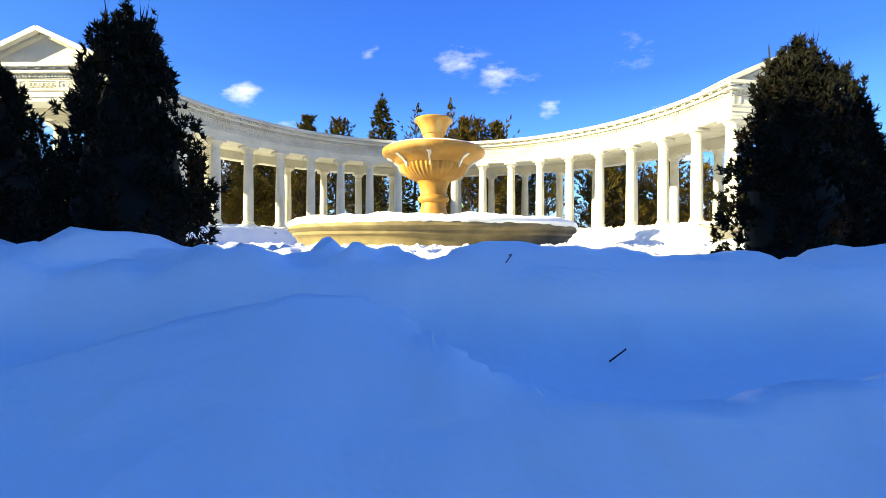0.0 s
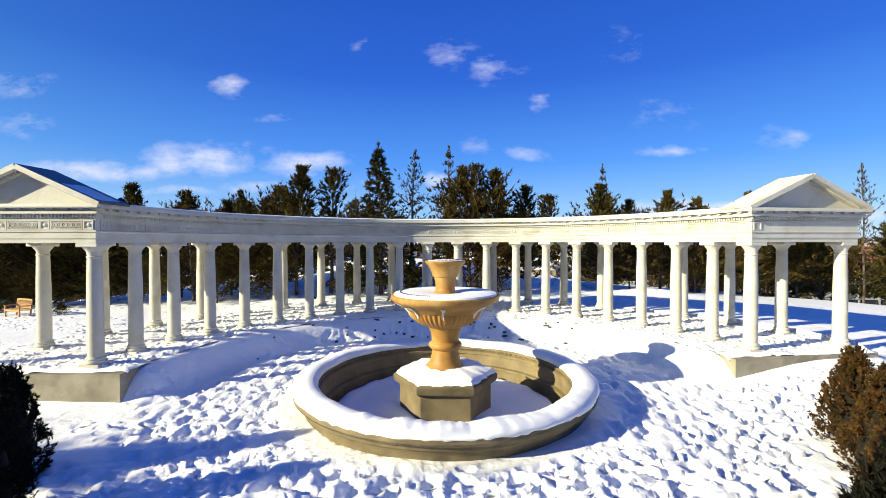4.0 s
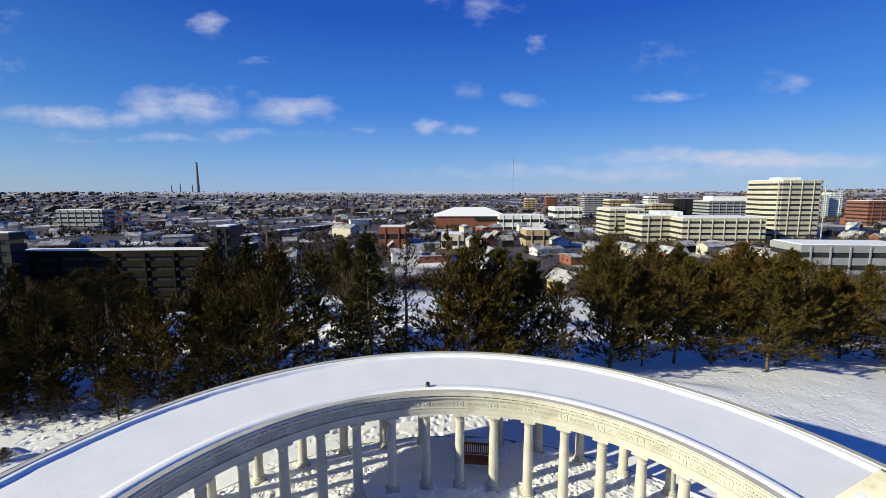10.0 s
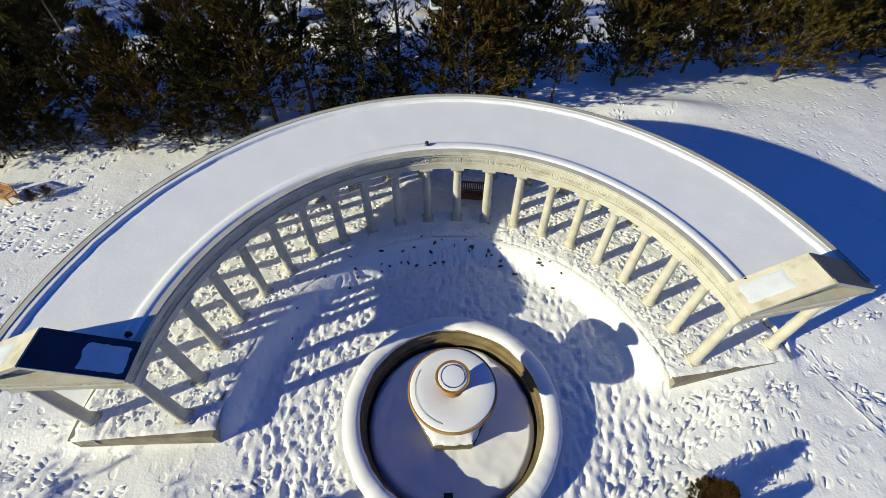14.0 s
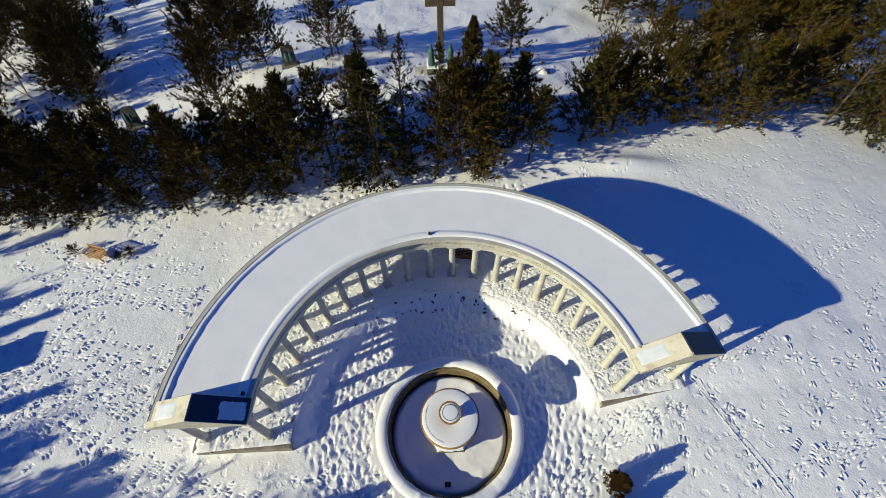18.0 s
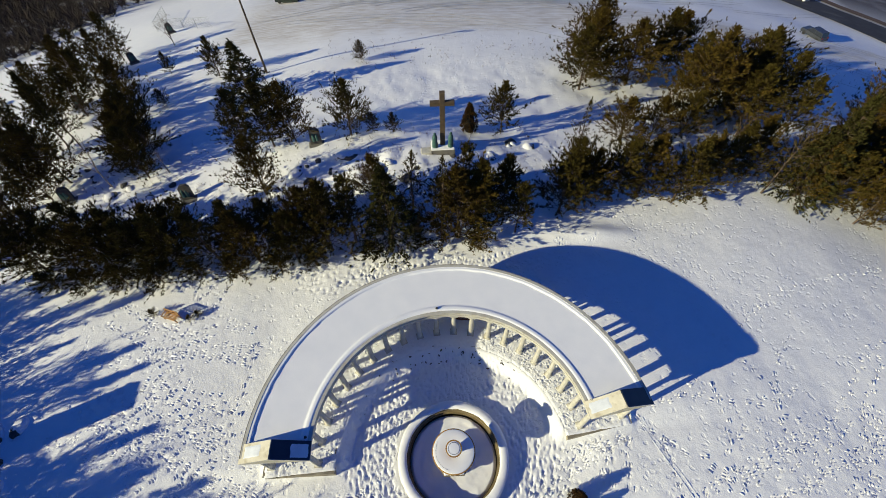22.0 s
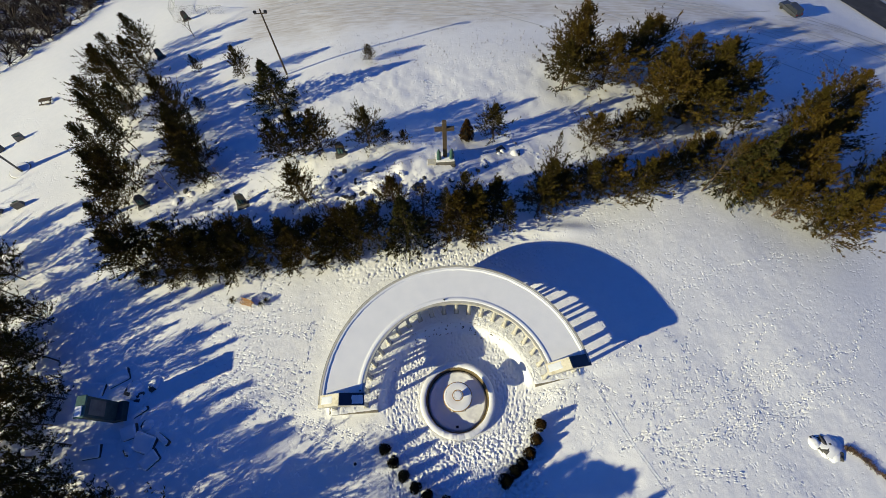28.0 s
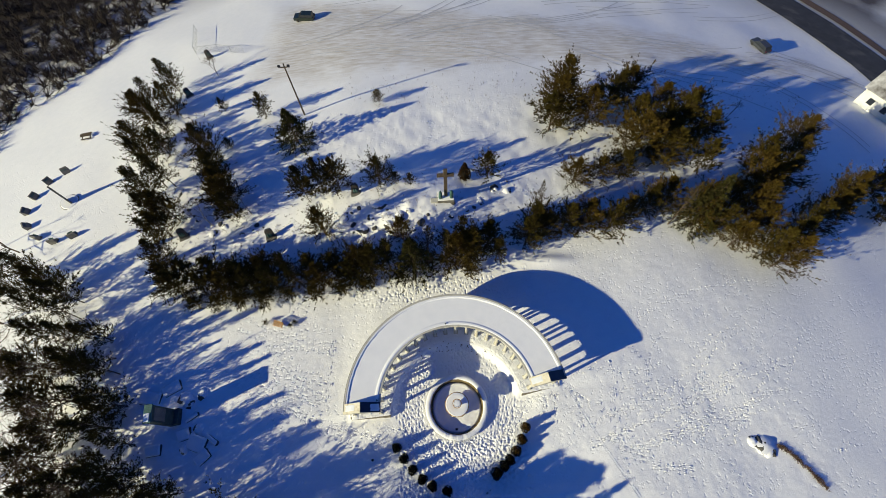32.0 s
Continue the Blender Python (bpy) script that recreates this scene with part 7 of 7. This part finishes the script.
# railway wagons and the station
WAGON = [material("wagon_" + nm, c, rough=0.7, scale=0.5, fine=4) for nm, c in
         (("rust", (0.22, 0.07, 0.04)), ("green", (0.03, 0.09, 0.06)), ("brown", (0.12, 0.06, 0.045)), ("grey", (0.16, 0.16, 0.17)), ("orange", (0.36, 0.11, 0.03)))]
for row in range(3):
    for k in range(9):
        d = 395 + 16 * k + row * 13
        x, y = far((425 + 19.5 * k + row * 10 - 784) / 776 + 0.012, d)
        z = ground_at(x, y)
        g = thing("rail_wagon", Matrix.Translation((x, y, z)) @ pose(0, 0, 0, 0, 0, 57), "box wagon standing in the rail yard", "wagon", "rail wagons")
        part("body", Shape().box(14.5, 3.0, 3.4, pose(0, 0, 2.7), 0.1), WAGON[(k * 3 + row * 2 + (k * k) % 3) % 5], g)
        part("roof", Shape().box(14.5, 2.6, 0.25, pose(0, 0, 4.5), 0.05), M_SNOW if (k + row) % 3 else M_DARKB, g)
        for bx in (-5, 5):
            part("bogie", Shape().box(2.5, 2.2, 1.0, pose(bx, 0, 0.5)), M_BLACK, g)


def house_meshes(w, l, h, rise):
    walls = Shape().prism([(-w / 2, -2), (w / 2, -2), (w / 2, h), (0, h + rise), (-w / 2, h)], -l / 2, l / 2)
    o, t = 0.5, 0.3
    roof = Shape().prism([(-w / 2 - o, h - rise * 2 * o / w), (0, h + rise), (w / 2 + o, h - rise * 2 * o / w), (w / 2 + o, h - rise * 2 * o / w + t), (0, h + rise + t * 1.3),
                          (-w / 2 - o, h - rise * 2 * o / w + t)], -l / 2 - o, l / 2 + o)
    spots = [(s * (w / 2 + 0.02), yy, h * 0.55, 0) for s in (-1, 1) for yy in (-l * 0.28, 0, l * 0.28)]
    spots += [(xx, s * (l / 2 + 0.02), h * 0.55, 90) for s in (-1, 1) for xx in (-w * 0.22, w * 0.22)]
    return walls.mesh("house_body"), roof.mesh("roof"), spots


M_ROOF_THIN = material("thinly_snowed_shingles", (0.55, 0.56, 0.60), (0.07, 0.06, 0.055), 0.8, scale=0.25, fine=1.5, bump=0.05)
WINDOW = Shape().box(0.06, 1.2, 1.4).mesh("window")
WINDOW.materials.append(M_GLASS)
HOUSES = [house_meshes(*a) for a in ((8, 11, 5.2, 2.8), (7, 9, 5.6, 3.0), (10, 13, 3.6, 2.4), (9, 16, 6, 2.0), (12, 22, 4.5, 1.2))]
WALLS = [M_WHITEB, M_CREAM, M_BRICK, M_TANB, M_GREYB, M_DARKB, M_WHITEB, M_BRICK]
for hm in HOUSES:
    hm[1].materials.append(M_ROOF_THIN)
WALLS_BY = {}
for i in range(len(HOUSES)):
    for j in range(len(WALLS)):
        me = HOUSES[i][0].copy()
        me.materials.append(WALLS[j])
        WALLS_BY[i, j] = me
hr = random.Random(3)


def house(x, y, i, j, turn, s=1.0):
    t = thing("house", Matrix.Translation((x, y, ground_at(x, y))) @ pose(0, 0, 0, 0, 0, turn) @ Matrix.Diagonal((s, s, s, 1)),
              "small gabled town house with a snowy roof", "house", "houses of the town")
    part("house_body", WALLS_BY[i, j], None, t)
    part("roof", HOUSES[i][1], None, t)
    if math.hypot(x, y) < 340:
        for wx, wy, wz, wt in HOUSES[i][2]:
            part("window", WINDOW, None, t, at=pose(wx, wy, wz, 0, 0, wt))


BUSY = [(1030, 1500, 330, 760), (760, 905, 520, 640), (415, 640, 360, 580), (0, 450, 130, 185)]
made = 0
while made < 215:
    d = 262 * (3.7 ** hr.random())
    px = hr.uniform(-60, 1640)
    if any(a - 10 < px < b + 10 and c < d < e for a, b, c, e in BUSY):
        continue
    x, y = far((px - 784) / 776 + 0.012, d)
    house(x, y, hr.choice((0, 0, 1, 1, 2, 3, 4)), hr.randrange(8), 15 + 90 * hr.randrange(4) + hr.uniform(-6, 6), hr.uniform(0.85, 1.15))
    made += 1
house(88.5, 50.5, 0, 0, 30, 0.9)
house(*far((857 - 784) / 776 + 0.012, 235), 1, 1, 40)
house(*far((1005 - 784) / 776 + 0.012, 150), 0, 3, 20)
house(*far((612 - 784) / 776 + 0.012, 440), 3, 1, 60, 1.5)
# the far quarters, too many to tell apart
rng = np.random.default_rng(21)
n = 1500
d = 850 * (2.3 ** rng.random(n))
fx, fy = EYE9.x + d * rng.uniform(-1.25, 1.2, n), EYE9.y + d
keep = vnoise(fx, fy, 170, 2) + rng.normal(0, 0.15, n) > -0.12
fx, fy = fx[keep], fy[keep]
n = len(fx)
fz = land(fx, fy)
w, l, h = rng.uniform(7, 16, n), rng.uniform(8, 26, n), rng.uniform(4, 9, n)
walls, roofs = ([], []), ([], [])
corner = np.array([(-1, -1), (1, -1), (1, 1), (-1, 1)])
wv = np.concatenate([np.stack([fx[:, None] + corner[:, 0] * w[:, None] / 2, fy[:, None] + corner[:, 1] * l[:, None] / 2, np.repeat((fz - 2 if k == 0 else fz + h)[:, None], 4, 1)], 2)
                     for k in (0, 1)], 1).reshape(-1, 3)
o = (np.arange(n) * 8)[:, None, None]
wf = (o + np.array([(0, 1, 5, 4), (1, 2, 6, 5), (2, 3, 7, 6), (3, 0, 4, 7)])).reshape(-1, 4)
tagged(new("far_houses", blank(wv, wf, "far_houses", material("mixed_far_walls", (0.17, 0.11, 0.08), (0.05, 0.038, 0.032), 0.8, scale=0.008, fine=0.05, bump=0, island=0.7), False)),
       "crowded distant houses of the town", "houses", kind="stuff")
rv = np.stack([np.stack([fx - w / 2 - 0.5, fy - l / 2, fz + h], 1), np.stack([fx + w / 2 + 0.5, fy - l / 2, fz + h], 1), np.stack([fx + w / 2 + 0.5, fy, fz + h + 3], 1),
               np.stack([fx - w / 2 - 0.5, fy, fz + h + 3], 1), np.stack([fx + w / 2 + 0.5, fy + l / 2, fz + h], 1), np.stack([fx - w / 2 - 0.5, fy + l / 2, fz + h], 1)], 1).reshape(-1, 3)
o = (np.arange(n) * 6)[:, None, None]
rf = (o + np.array([(0, 1, 2, 3), (3, 2, 4, 5)])).reshape(-1, 4)
tagged(new("far_roofs", blank(rv, rf, "far_roofs", material("far_snowy_roofs", (0.36, 0.355, 0.37), (0.035, 0.028, 0.024), 0.8, scale=0.006, fine=0.03, bump=0, island=0.6), False)), "snowy roofs of the distant houses", "roofs", kind="stuff")
# leafless trees of the town, in masses
n = 19000
d = 160 * (15 ** rng.random(n))
fx = EYE9.x + d * rng.uniform(-1.35, 1.3, n)
fy = EYE9.y + d
clump = vnoise(fx, fy, 75, 2) + rng.normal(0, 0.22, n) > -0.02
fx, fy, d = fx[clump], fy[clump], d[clump]
k = len(fx)
hh = rng.uniform(4, 8, k)
fz = land(fx, fy) + hh * 0.4
C = np.repeat(np.c_[fx, fy, fz], 18, 0)
D = rng.normal(0, 1, (len(C), 3)) + (0, 0, 0.6)
D /= np.linalg.norm(D, axis=1)[:, None]
S = np.cross(D, rng.normal(0, 1, (len(C), 3)))
S /= np.linalg.norm(S, axis=1)[:, None]
L = np.repeat(hh, 18)[:, None] * rng.uniform(0.5, 1.0, (len(C), 1))
wd = np.repeat(0.16 + d / 1300, 18)[:, None]
vs = np.stack([C - S * wd, C + S * wd, C + D * L], 1).reshape(-1, 3)
tagged(new("town_trees", blank(vs, np.arange(len(vs)).reshape(-1, 3), "town_trees", M_BRUSH, False)), "leafless brown trees between the houses", "trees", kind="stuff")
# brushy slope below the lot, west side
n = 2300
bx, by = rng.uniform(-150, -60, n), rng.uniform(40, 140, n)
keep = bx < -87 + (by - 62.6) * 0.576 + 5 * vnoise(bx, by, 9, 2)
bx, by = bx[keep], by[keep]
C = np.repeat(np.c_[bx, by, land(bx, by) + 0.6], 26, 0)
D = rng.normal(0, 1, (len(C), 3)) + (0, 0, 0.8)
D /= np.linalg.norm(D, axis=1)[:, None]
S = np.cross(D, rng.normal(0, 1, (len(C), 3)))
S /= np.linalg.norm(S, axis=1)[:, None]
vs = np.stack([C - S * 0.10, C + S * 0.10, C + D * rng.uniform(1.4, 3.6, (len(C), 1))], 1).reshape(-1, 3)
tagged(new("slope_brush", blank(vs, np.arange(len(vs)).reshape(-1, 3), "slope_brush", M_BRUSH, False)), "leafless brush covering the lower slope", "brush", kind="stuff")


M_SMOKE = material("weathered_concrete", (0.13, 0.125, 0.13), (0.09, 0.088, 0.092), 0.85, scale=0.05, fine=0.6, bump=0)


def chimney(px, pytop, d, r, label):
    x, y = far((px - 784) / 776 + 0.012, d)
    zt, zb = EYE9.z + d * (422.7 - pytop) / 776, ground_at(x, y) - 5
    c = thing("chimney", Matrix.Translation((x, y, zb)), label, "chimney", "smelter chimneys")
    h = zt - zb
    part("shaft", Shape().lathe([(r, 0), (r * 0.62, h * 0.75), (r * 0.56, h * 0.98)], 20, cap=False), M_SMOKE, c)
    part("rim", Shape().lathe([(r * 0.56, h * 0.98), (r * 0.62, h * 0.985), (r * 0.62, h), (r * 0.4, h)], 20), M_DARKB, c)


chimney(358, 373, 2700, 9.5, "very tall tapering concrete smelter chimney on the horizon")
for px, py in ((312, 412), (327, 409), (348, 411)):
    chimney(px, py, 2650, 4.5, "distant smelter chimney on the horizon")
x, y = far((907 - 784) / 776 + 0.012, 2500)
mast = thing("radio_mast", Matrix.Translation((x, y, ground_at(x, y))), "thin lattice radio mast on the horizon", "mast")
part("lattice", Shape().tube((0, 0, 0), (0, 0, EYE9.z + 2500 * 56 / 776 - ground_at(x, y)), 1.1, 0.8, 4), M_BRICK, mast)
for px, d, h in ((458, 170, 18), (470, 300, 22), (1380, 330, 14)):
    x, y = far((px - 784) / 776 + 0.012, d)
    u = thing("utility_pole", Matrix.Translation((x, y, ground_at(x, y))), "tall grey utility pole in the town", "pole")
    part("post", Shape().lathe([(0.28, 0), (0.16, h)], 8), M_WOOD_GREY, u)
    part("crossarm", Shape().box(3.0, 0.2, 0.25, pose(0, -0.3, h - 1)), M_WOOD_GREY, u)
